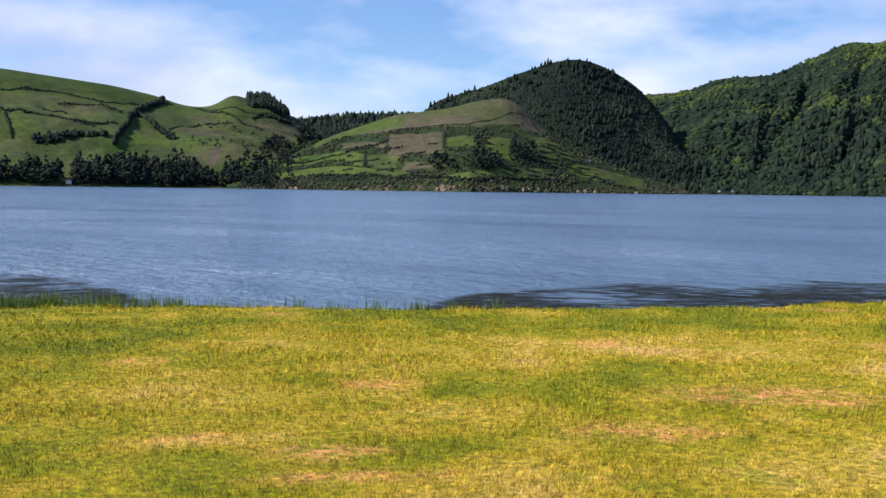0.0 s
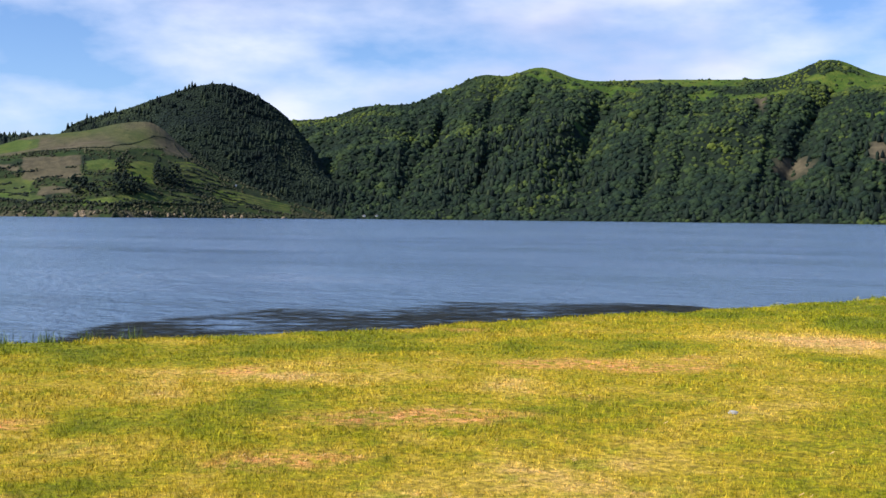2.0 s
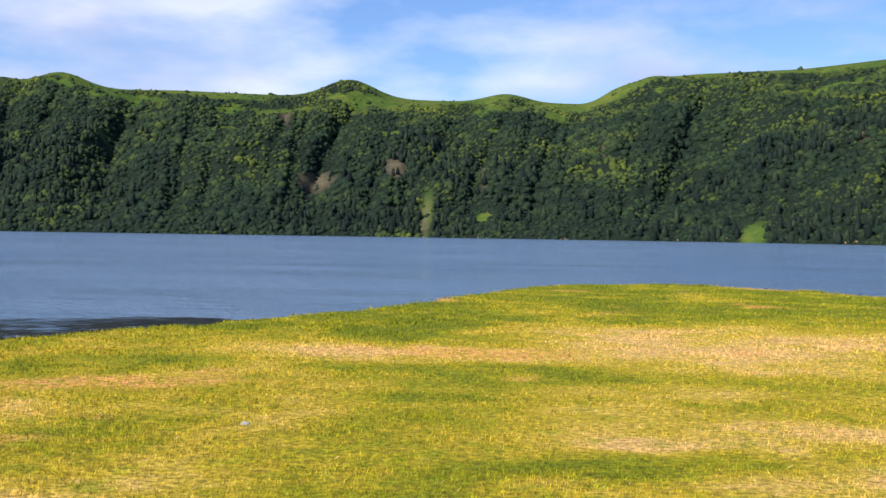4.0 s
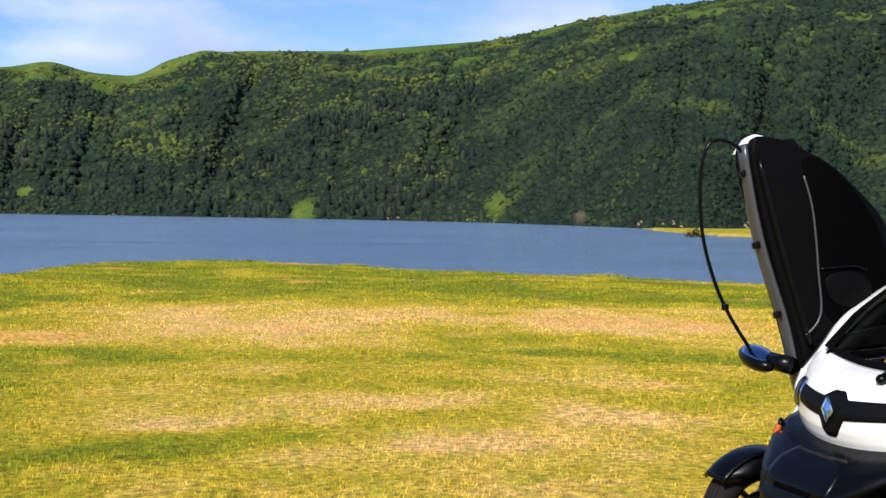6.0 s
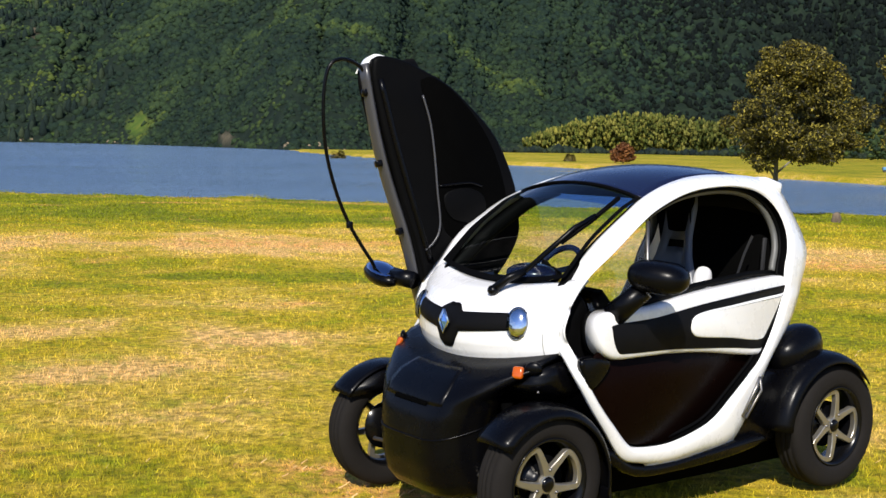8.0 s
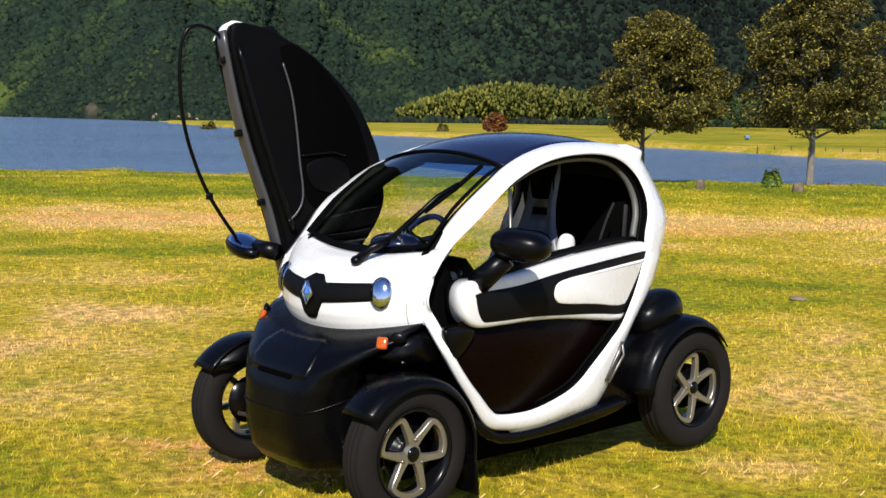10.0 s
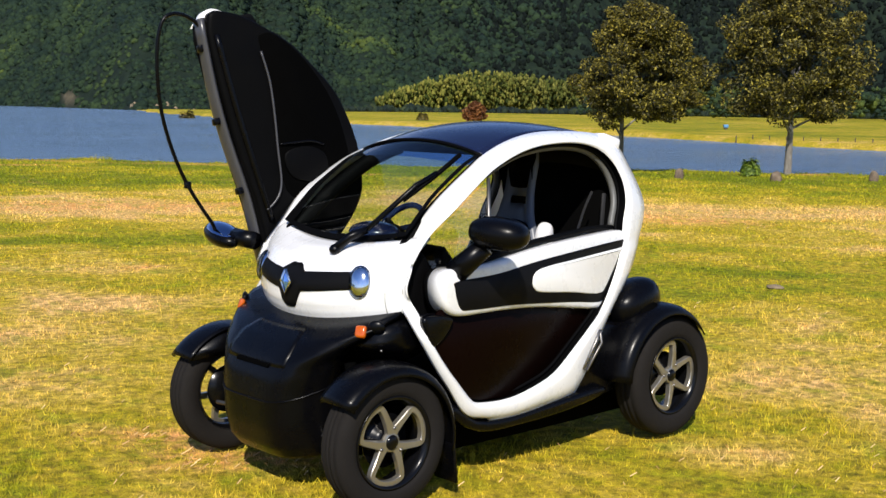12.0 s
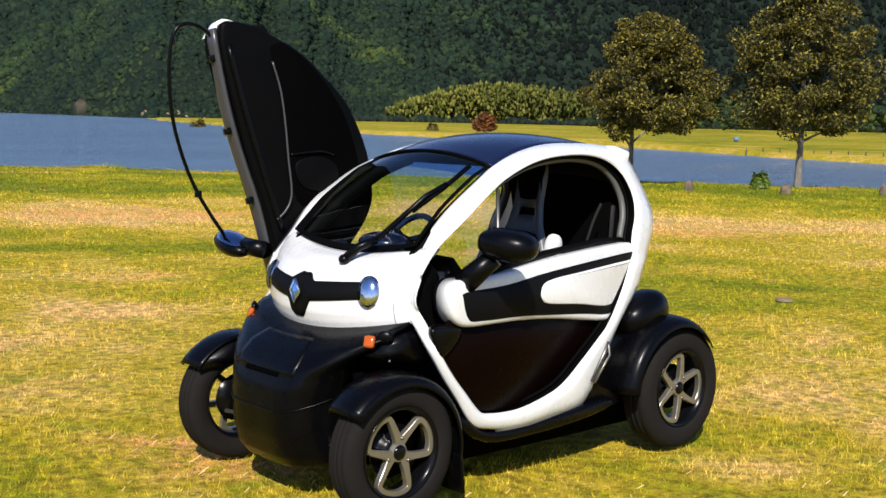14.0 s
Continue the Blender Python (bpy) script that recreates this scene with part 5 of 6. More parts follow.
def build_door(side, raised):
    """A scissor door. It turns about its front hinge."""
    hinge = Vector((0.62, 0.0, 0.87))
    shell = DOOR_RAISED if raised else DOOR

    def kept(outline):
        return [(max(x, -0.48), z) for x, z in outline] if raised else outline

    door = part("door", slab(shell, 0.500, 0.590, 0.022, 3), WHITE, CAR, "raised scissor door, black inside" if raised else "closed white door with black inlay and smoked lower panel")
    pieces = [
        part("inlay", slab(kept(DOOR_BLACK), 0.586, 0.594, 0.003, 1), PANEL, door, "satin black inlay"),
        part("inset", slab(kept(DOOR_WHITE), 0.590, 0.602, 0.006, 2), WHITE, door, "white inset panel"),
        part("lower_panel", slab([(x * 0.92 + 0.02, z * 0.92 + 0.055) for x, z in DOOR_LOWER] if raised else DOOR_LOWER, 0.538, 0.552, 0.004, 1), SMOKED, door, "smoked brown-black lower panel"),
        part("waist_rail", tube([(-0.46 if raised else -0.590, 0.530, 0.975), (-0.40, 0.535, 0.983), (-0.005, 0.540, 0.955), (0.28, 0.545, 0.917), (0.43, 0.548, 0.902)], 0.014, 8), TRIM, door, "black rubber rail along the waist"),
        part("inner_trim", slab([(x * 0.98 + 0.01, z) for x, z in shell], 0.470, 0.502, 0.0), TRIM, door),
    ]
    if raised:
        whole = plate([(0.615, 0.870), (0.640, 0.800), (0.660, 0.650), (0.584, 0.535), (0.500, 0.432), (0.418, 0.366), (0.337, 0.342), (0.175, 0.336), (0.011, 0.371), (-0.092, 0.412), (-0.20, 0.487), (-0.31, 0.575), (-0.385, 0.668), (-0.460, 0.780), (-0.498, 0.880), (-0.498, 0.925), (-0.47, 0.945), (-0.360, 0.958), (0.03, 0.935), (0.30, 0.895)], 3)
        recess_shade = plate([(0.31, 0.74), (0.39, 0.60), (0.37, 0.46), (0.24, 0.40), (0.02, 0.42), (-0.15, 0.485), (-0.287, 0.575), (-0.366, 0.665), (-0.370, 0.715), (-0.345, 0.735), (-0.17, 0.725), (0.05, 0.738)], 4)
        pieces.append(part("inner_panel", slab(whole, 0.505, 0.455, 0.02, 3), TRIM, door, "moulded black inner panel"))
        # A thin near-black plate on the panel stands in for the recess's shade.
        pieces.append(part("recess_shade", slab(recess_shade, 0.457, 0.4515, 0.003, 1), SHADE_BLACK, door))
        edge = spline([(-0.30, 0.447, 0.738), (-0.17, 0.445, 0.725), (-0.02, 0.444, 0.734), (0.125, 0.444, 0.75), (0.249, 0.442, 0.762), (0.308, 0.440, 0.783), (0.345, 0.440, 0.819), (0.367, 0.444, 0.858)], 4)
        pieces.append(part("moulding", tube(edge, 0.005, 6), EDGE, door, "grey moulded edge of the inner panel"))
        pocket = spline([(0.105, 0.447, 0.735), (0.112, 0.440, 0.66), (0.122, 0.438, 0.58), (0.150, 0.447, 0.52)], 4)
        pieces.append(part("pocket_edge", tube(pocket, 0.005, 6), BLACK, door))
        pieces.append(part("pocket", slab(plate([(0.15, 0.72), (0.14, 0.60), (0.20, 0.52), (0.30, 0.55), (0.26, 0.70)], 4), 0.452, 0.440, 0.006, 2), TRIM, door))
        pieces.append(part("channel", tube(spline([(-0.40, 0.452, 0.925), (-0.10, 0.450, 0.905), (0.20, 0.450, 0.87), (0.42, 0.452, 0.84)], 4), 0.014, 8), BLACK, door))
        cover = [(-0.480, 0.53, 0.963), (-0.20, 0.535, 0.963), (0.03, 0.54, 0.945), (0.30, 0.545, 0.905), (0.50, 0.55, 0.893), (0.60, 0.55, 0.885)]
        rows = [[Vector((x, y - 0.02 + s * 0.042, z + 0.014 - 0.012 * s * s)) for s in (-1, -0.6, -0.2, 0.2, 0.6, 1)] for x, y, z in spline(cover, 3)]
        pieces.append(solid(part("edge_cover", skin(rows), EDGE, door, "strip along the door's edge, sky reflection put in as dark grey"), 0.02, 0.0))
        for x in (-0.36, -0.05, 0.26):
            pieces.append(part("rail_clip", block((x, 0.50, 0.985 if x < 0 else 0.945), (0.03, 0.035, 0.03), None, 0.006), BLACK, door))
    turn = Matrix.Translation(-hinge)
    if raised:
        turn = Matrix.Translation((0.059, 0.042, -0.012)) @ Matrix.Translation(hinge) @ Matrix.Rotation(radians(7.8), 4, "Z") @ Matrix.Rotation(radians(-7.9), 4, "X") @ Matrix.Rotation(radians(101.4), 4, "Y") @ Matrix.Diagonal((1.018, 1, 1.018, 1)) @ turn
    else:
        turn = Matrix()
    flip = Matrix.Diagonal((1, side, 1, 1)) @ turn
    for ob in [door] + pieces:
        for v in ob.data.vertices:
            v.co.y += 0.02 - 0.11 * (0.6 - v.co.x)
        ob.data.transform(flip)
        if side < 0:
            ob.data.flip_normals()
    return door


def build_mirrors():
    left = part("door_mirror", pebble((0.425, 0.715, 1.036), (0.086, 0.120, 0.062), Matrix.Rotation(radians(-6), 4, "X") @ Matrix.Rotation(radians(22), 4, "Z")), BLACK, CAR, "black door mirror on a stalk")
    part("stalk", tube([(0.510, 0.560, 0.875), (0.485, 0.610, 0.925), (0.450, 0.665, 0.985)], 0.050, 12, 0.040), BLACK, left)
    part("foot", block((0.49, 0.575, 0.893), (0.12, 0.03, 0.03), None, 0.01), BLACK, left)
    spot = Vector((0.745, -0.735, 0.925))
    lie = Matrix.Rotation(radians(-10), 4, "X") @ Matrix.Rotation(radians(-12), 4, "Z") @ Matrix.Rotation(radians(6), 4, "Y")
    right = part("door_mirror", ball(spot, (0.075, 0.150, 0.048), lie), BLACK, CAR, "black mirror of the raised door, its glass facing the sky")
    part("mirror_glass", ball(spot + Vector((0.004, 0.0, 0.012)), (0.064, 0.135, 0.040), lie), MIRROR, right)
    part("stalk", tube([spot + Vector((0, 0.10, 0)), spot + Vector((-0.03, 0.22, -0.01))], 0.04, 8), BLACK, right)


def build_cable():
    """The black strap that runs from the raised door's head round to its mirror."""
    path = spline([(0.915, -0.615, 1.829), (0.945, -0.620, 1.859), (0.984, -0.627, 1.881), (1.034, -0.635, 1.888), (1.076, -0.642, 1.867), (1.099, -0.649, 1.807), (1.106, -0.656, 1.703), (1.096, -0.664, 1.561), (1.069, -0.671, 1.430), (1.015, -0.678, 1.282), (0.951, -0.685, 1.160), (0.876, -0.693, 1.054), (0.818, -0.700, 0.980), (0.790, -0.720, 0.935)], 6)
    strap = part("door_cable", tube(path, 0.0085, 8), BLACK, CAR, "thin black cable looped from the raised door")
    part("clip", block((0.951, -0.685, 1.160), (0.03, 0.02, 0.03), None, 0.005), BLACK, strap)


def arc_fender(hub, side, radius, first, last, inner, outer, name, label):
    """A mudguard that follows its wheel from one angle to another (0 ahead, 90 up)."""
    rows = []
    for k in range(25):
        a = radians(first + (last - first) * k / 24)
        c, s = math.cos(a), math.sin(a)
        row = []
        for t in range(9):
            y = inner + (outer - inner) * t / 8
            r = radius + 0.012 * math.sin(math.pi * t / 8) - (0.030 * ((t - 6) / 2) ** 2 if t > 6 else 0)
            row.append(Vector((hub[0] + r * c, y * side, hub[1] + r * s)))
        rows.append(row)
    return solid(part(name, skin(rows), BLACK, CAR, label), 0.008, -1.0)


def build_fenders():
    for side in (1, -1):
        fender = arc_fender((0.845, 0.254), side, 0.303, 38, 192, 0.455, 0.640, "front_fender", "black arched front mudguard")
        part("stay", tube([(0.80, 0.47 * side, 0.54), (0.74, 0.40 * side, 0.50), (0.70, 0.33 * side, 0.42)], 0.018, 8), BLACK, fender)
        part("mud_flap", block((0.545, 0.555 * side, 0.135), (0.016, 0.13, 0.16), Matrix.Rotation(radians(6), 4, "Y"), 0.006), BLACK, fender)
        part("inner_guard", slab([(0.843 + 0.29 * math.cos(radians(a)), 0.265 + 0.29 * math.sin(radians(a))) for a in range(35, 190, 12)] + [(0.66, 0.40), (0.80, 0.46), (0.95, 0.44)], 0.462 * side, 0.470 * side, 0.0), BLACK, fender)
        rear = arc_fender((-0.905, 0.295), side, 0.322, 178, 36, 0.40, 0.648, "rear_fender", "broad black rear mudguard")
        # the arc above runs over the top from the sill side to the tail
        rear.data.transform(Matrix.Translation((-0.843, 0, 0)) @ Matrix.Diagonal((-1, 1, 1, 1)) @ Matrix.Translation((0.843, 0, 0)))
        rear.data.flip_normals()
        skirt = plate([(-0.400, 0.535), (-0.290, 0.41), (-0.215, 0.285), (-0.36, 0.250), (-0.53, 0.250), (-0.555, 0.40), (-0.56, 0.53), (-0.48, 0.56)], 3)
        part("side_skirt", slab(skirt, 0.40 * side, 0.515 * side, 0.02, 2), BLACK, rear, "black panel ahead of the rear wheel")
        part("vent_frame", tube([(-0.385, 0.540 * side, 0.545), (-0.395, 0.543 * side, 0.485), (-0.300, 0.543 * side, 0.375), (-0.275, 0.543 * side, 0.385), (-0.360, 0.543 * side, 0.500), (-0.385, 0.540 * side, 0.545)], 0.007, 6), STEEL, rear, "grey rim of the narrow side vent")
        shoulder = part("rear_shoulder", pebble((-0.695, 0.465 * side, 0.630), (0.150, 0.102, 0.098), Matrix.Rotation(radians(20), 4, "Y")), BLACK, CAR, "rounded black shoulder over the rear wheel")
        # A matte near-black ball imitates the shade of a hollow.
        part("hollow_shade", ball((-0.70, 0.535 * side, 0.590), (0.078, 0.062, 0.052), Matrix.Rotation(radians(18), 4, "Y"), 14, 8), SHADE_BLACK, shoulder)


def build_underside():
    sill = plate([(0.47, 0.34), (0.36, 0.262), (0.17, 0.244), (0.0, 0.256), (-0.22, 0.274), (-0.41, 0.290), (-0.42, 0.25), (-0.20, 0.215), (0.10, 0.200), (0.34, 0.210), (0.50, 0.30)], 3)
    for side in (1, -1):
        part("sill", slab(sill, 0.40 * side, 0.548 * side, 0.015, 2), BLACK, CAR, "black sill under the door")
    floor = slab(plate([(0.58, 0.20), (0.50, 0.125), (0.30, 0.115), (-0.50, 0.115), (-0.85, 0.15), (-0.98, 0.40), (-0.72, 0.46), (-0.45, 0.29), (0.45, 0.27), (0.60, 0.50)], 4), -0.41, 0.41, 0.0)
    part("floor_pan", floor, SHADE_BLACK, CAR)
    part("front_chassis", slab(plate([(1.00, 0.36), (0.92, 0.15), (0.52, 0.13), (0.52, 0.50), (0.80, 0.56)], 4), -0.20, 0.20, 0.0), SHADE_BLACK, CAR)
    part("rear_bumper", block((-1.02, 0.0, 0.42), (0.16, 0.74, 0.26), None, 0.05), BLACK, CAR, "black rear bumper")
    for x, z in ((0.843, 0.265), (-0.843, 0.281)):
        part("axle", tube([(x, -0.5, z), (x, 0.5, z)], 0.022, 8), SHADE_BLACK, CAR)
        for side in (1, -1):
            part("suspension_arm", tube([(x - 0.02, 0.50 * side, z - 0.05), (x - 0.06, 0.30 * side, z - 0.04), (x + 0.06, 0.16 * side, z)], 0.02, 8), SHADE_BLACK, CAR)
            if x > 0:
                part("tie_rod", tube([(x + 0.08, 0.22 * side, z - 0.02), (x + 0.10, 0.47 * side, z - 0.03)], 0.009, 6), STEEL, CAR, "dull steel steering rod")
            part("damper", tube([(x + 0.04, 0.44 * side, z - 0.02), (x + 0.02, 0.36 * side, z + 0.27)], 0.024, 8), SHADE_BLACK, CAR)


def petal(rim_r, middle, depth):
    """One rounded triangular loop of the wheel's face, as a flat bar with a bevelled section."""
    marks = [(0.030, -57), (0.050, -47), (0.080, -38), (0.115, -33), (rim_r - 0.042, -31), (rim_r - 0.026, -27), (rim_r - 0.020, -14), (rim_r - 0.019, 0), (rim_r - 0.020, 14), (rim_r - 0.026, 27), (rim_r - 0.042, 31), (0.115, 33), (0.080, 38), (0.050, 47), (0.030, 57)]
    path = spline([(r * math.cos(radians(middle + a)), 0, r * math.sin(radians(middle + a))) for r, a in marks], 4)
    rows = []
    for i, p in enumerate(path):
        way = (path[min(i + 1, len(path) - 1)] - path[max(i - 1, 0)]).normalized()
        side = way.cross(Vector((0, 1, 0))).normalized()
        half = float(np.interp(p.length, [0.03, 0.05, 0.09, 0.14, 0.18], [0.021, 0.0175, 0.0132, 0.0118, 0.0105]))
        y = depth - 0.05 * max(0.0, 0.11 - p.length)
        rows.append([p + side * (half * s) + Vector((0, y + d, 0)) for s, d in ((-1.0, -0.024), (-1.0, -0.003), (-0.78, 0.0), (0.78, 0.0), (1.0, -0.003), (1.0, -0.024))])
    return skin(rows, wrap_cols=True)


def wheel_meshes(radius, width, rim_r):
    """The meshes of one wheel about the y axis, its outer face towards +y."""
    w = width / 2
    tyre = lathe([(rim_r - 0.004, -w * 0.80), (rim_r + 0.012, -w * 0.98), (rim_r + 0.045, -w * 1.06), (radius - 0.022, -w * 0.98), (radius - 0.006, -w * 0.80), (radius - 0.001, -w * 0.60),
                  (radius - 0.005, -w * 0.42), (radius - 0.005, -w * 0.36), (radius, -w * 0.30), (radius, -w * 0.04), (radius - 0.006, 0.0), (radius, w * 0.04), (radius, w * 0.30), (radius - 0.005, w * 0.36), (radius - 0.005, w * 0.42),
                  (radius - 0.001, w * 0.60), (radius - 0.006, w * 0.80), (radius - 0.022, w * 0.98), (radius - 0.045, w * 1.05), (rim_r + 0.022, w * 1.04), (rim_r + 0.012, w * 0.98), (rim_r - 0.004, w * 0.80)], 56)
    barrel = lathe([(rim_r, -w * 0.85), (rim_r - 0.018, -w * 0.6), (rim_r - 0.022, 0.0), (rim_r - 0.016, w * 0.6), (rim_r - 0.003, w * 0.86), (rim_r + 0.004, w * 0.92), (rim_r - 0.004, w * 0.95), (rim_r - 0.012, w * 0.80)], 48)
    spokes = [petal(rim_r, 120 * k, w * 0.74) for k in range(3)]
    hub = lathe([(0.0, w * 0.30), (0.036, w * 0.32), (0.040, w * 0.50), (0.036, w * 0.66), (0.030, w * 0.70), (0.029, w * 0.64), (0.0, w * 0.64)], 24)
    cap = lathe([(0.0, w * 0.84), (0.018, w * 0.84), (0.025, w * 0.78), (0.029, w * 0.66)], 20)
    disc = lathe([(0.0, -w * 0.1), (0.105, -w * 0.1), (0.105, -w * 0.02), (0.05, -w * 0.02), (0.05, w * 0.15), (0.0, w * 0.15)], 32)
    bolts = []
    for k in range(3):
        a = math.pi / 3 + 2 * math.pi / 3 * k
        bolts.append(ball((0.055 * math.cos(a), w * 0.66, 0.055 * math.sin(a)), (0.008, 0.010, 0.008), None, 8, 6))
    return tyre, barrel, joined(hub, *spokes), cap, disc, bolts


def build_wheels():
    for x, radius, width, track, rim_r in ((0.843, 0.265, 0.125, 0.547, 0.176), (-0.843, 0.281, 0.145, 0.540, 0.178)):
        for side in (1, -1):
            tyre, barrel, face, cap, disc, bolts = wheel_meshes(radius, width, rim_r)
            put = Matrix.Translation((x, track * side, radius + 0.003)) @ Matrix.Rotation(0 if side > 0 else math.pi, 4, "Z") @ Matrix.Rotation(radians(-40 if x > 0 else -65), 4, "Y")
            for bm in (tyre, barrel, face, cap, disc, *bolts):
                bmesh.ops.transform(bm, matrix=put, verts=bm.verts)
            wheel = part("wheel", barrel, DARKRIM, CAR, "alloy wheel with three looped spokes and a black tyre")
            part("tyre", tyre, RUBBER, wheel, "worn black rubber tyre")
            part("spokes", face, ALLOY, wheel, "machined silver looped spokes", smooth=False)
            part("hub_cap", cap, DARKRIM, wheel)
            part("brake_disc", disc, DARKRIM, wheel)
            for bm in bolts:
                part("wheel_bolt", bm, STEEL, wheel)


def build_interior():
    # front seat: a grey shell with black pads, and the dark bench behind
    def shell_half(z):
        return float(np.interp(z, [0.55, 0.72, 0.90, 1.02, 1.12, 1.26, 1.32], [0.20, 0.20, 0.165, 0.105, 0.084, 0.086, 0.070]))

    rows = []
    for k in range(22):
        z = 0.55 + 0.77 * k / 21
        x = -0.335 - 0.15 * (z - 0.55) / 0.77
        h = shell_half(z)
        rows.append([Vector((x + 0.045 * abs(s) ** 2, h * s, z)) for s in (j / 6 - 1 for j in range(13))])
    back = skin(rows)
    gap = [f for f in back.faces if abs(f.calc_center_median().y) < 0.055 and 1.06 < f.calc_center_median().z < 1.105]
    bmesh.ops.delete(back, geom=gap, context="FACES")
    seat = solid(part("front_seat", back, SHELL, CAR, "pale grey seat shell with black pads"), 0.035, 0.0)
    part("head_pad", slab(plate([(-0.070, 1.150), (0.070, 1.150), (0.080, 1.24), (0.072, 1.325), (-0.072, 1.325), (-0.080, 1.24)], 4), 0.0, 0.03, 0.01, 2), CLOTH, seat)
    pad = bpy.context.scene.collection.objects["head_pad"]
    pad.data.transform(Matrix.Translation((-0.470, 0, 0)) @ Matrix.Rotation(radians(90), 4, "Z") @ Matrix.Translation((0, -0.06, 0)))
    back = part("back_pad", slab(plate([(-0.15, 0.62), (0.15, 0.62), (0.16, 0.85), (0.09, 0.98), (-0.09, 0.98), (-0.16, 0.85)], 4), 0.0, 0.04, 0.015, 2), CLOTH, seat)
    back.data.transform(Matrix.Translation((-0.370, 0, 0)) @ Matrix.Rotation(radians(-90), 4, "Z"))
    part("seat_cushion", block((-0.10, 0.0, 0.56), (0.46, 0.42, 0.12), Matrix.Rotation(radians(-8), 4, "Y"), 0.04), CLOTH, seat)
    part("seat_base", block((-0.02, 0.0, 0.38), (0.42, 0.34, 0.24), None, 0.03), TRIM, CAR)
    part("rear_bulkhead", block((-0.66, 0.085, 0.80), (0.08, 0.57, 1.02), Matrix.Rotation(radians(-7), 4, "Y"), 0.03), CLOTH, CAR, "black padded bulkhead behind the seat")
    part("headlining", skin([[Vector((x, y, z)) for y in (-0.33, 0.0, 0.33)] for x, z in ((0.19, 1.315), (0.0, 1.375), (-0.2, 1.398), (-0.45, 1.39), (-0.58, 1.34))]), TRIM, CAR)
    # A white ball paints the sun patch on the grey shell's shoulder.
    part("sunlit_bolster", pebble((-0.397, 0.180, 0.930), (0.042, 0.036, 0.062), Matrix.Rotation(radians(-12), 4, "Y")), WHITE, seat, "shoulder of the grey seat shell, sunlight put in as white")
    belt = spline([(-0.515, 0.36, 1.14), (-0.470, 0.362, 1.075), (-0.435, 0.365, 1.01), (-0.405, 0.37, 0.95), (-0.39, 0.375, 0.88)], 3)
    part("seat_belt", skin([[p + Vector((0.007, 0, 0.004)), p - Vector((0.007, 0, 0.004))] for p in belt]), WEB, CAR, "grey seat belt webbing")
    part("belt_guide", block((-0.578, 0.372, 1.045), (0.022, 0.012, 0.17), Matrix.Rotation(radians(-4), 4, "Y"), 0.005), WEB, CAR)
    # dash, instrument pod and wheel
    dash = [[Vector((x + 0.03 * (1 - s * s), 0.40 * s, z)) for s in (j / 8 - 1 for j in range(17))] for x, z in ((0.64, 0.955), (0.52, 0.975), (0.42, 0.955), (0.37, 0.90), (0.36, 0.80), (0.40, 0.70))]
    board = solid(part("dashboard", skin(dash), TRIM, CAR, "black dashboard"), 0.02, -1.0)
    part("instrument_pod", ball((0.46, 0.0, 0.985), (0.10, 0.12, 0.045)), ROOF, board)
    centre, lean = Vector((0.320, 0.0, 0.985)), Matrix.Rotation(radians(-38), 4, "Y")
    ring = [centre + lean.to_3x3() @ Vector((0, 0.128 * math.cos(a), 0.128 * math.sin(a))) for a in (2 * math.pi * k / 36 for k in range(37))]
    wheel = part("steering_wheel", tube(ring, 0.014, 8), ROOF, CAR, "dark steering wheel")
    for a in (20, 160, 270):
        part("wheel_spoke", tube([centre + Vector((0.02, 0, 0)), centre + lean.to_3x3() @ Vector((0, 0.122 * math.cos(radians(a)), 0.122 * math.sin(radians(a))))], 0.014, 6), TRIM, wheel)
    part("column", tube([centre, (0.46, 0, 0.86)], 0.035, 8), TRIM, wheel)
    for side in (1, -1):
        # dark side of the footwell, behind the nose and below the windscreen's foot
        well = plate([(0.735, 0.90), (0.755, 0.80), (0.71, 0.69), (0.64, 0.60), (0.58, 0.62), (0.62, 0.74), (0.60, 0.86), (0.66, 0.955)], 4)
        part("footwell_side", slab([(x - 0.075, z) for x, z in well], 0.30 * side, 0.455 * side, 0.02, 2), TRIM, CAR)
        part("grab_handle", tube([(0.66, 0.50 * side, 0.70), (0.52, 0.50 * side, 0.695), (0.44, 0.49 * side, 0.705), (0.50, 0.49 * side, 0.64), (0.56, 0.5 * side, 0.60)], 0.020, 8), BLACK, CAR)
    wedge = plate([(0.685, 0.715), (0.617, 0.722), (0.535, 0.700), (0.571, 0.640), (0.635, 0.600), (0.668, 0.650)], 3)
    part("corner_panel", slab(wedge, 0.560, 0.586, 0.008, 2), BLACK, CAR, "glossy black corner panel below the door's tip")
    part("nose_seam", tube([nose_point(0.425, v / 10) + Vector((0.0025, 0.0015, 0.001)) for v in range(6, 11)], 0.0012, 6), LINING, CAR)
    quarter = bmesh.new()
    quarter.faces.new([quarter.verts.new(p) for p in ((0.655, 0.535, 0.985), (0.270, 0.490, 1.225), (0.300, 0.530, 1.045), (0.330, 0.545, 0.925), (0.50, 0.55, 0.905), (0.62, 0.548, 0.90))])
    part("quarter_glass", quarter, SCREEN, CAR, "small clear wind deflector pane").visible_shadow = False
    part("deflector_post", tube([(0.268, 0.490, 1.232), (0.298, 0.528, 1.050), (0.325, 0.545, 0.92)], 0.008, 6), STEEL, CAR, "thin grey post of the wind deflector")


build_nose()
build_bumper()
build_hoop(1)
build_hoop(-1)
build_windscreen()
build_roof()
build_door(1, False)
build_door(-1, True)
build_mirrors()
build_cable()
build_fenders()
build_underside()
build_wheels()
build_interior()

# ---- trees, stones, grass and the far shore's small things ----


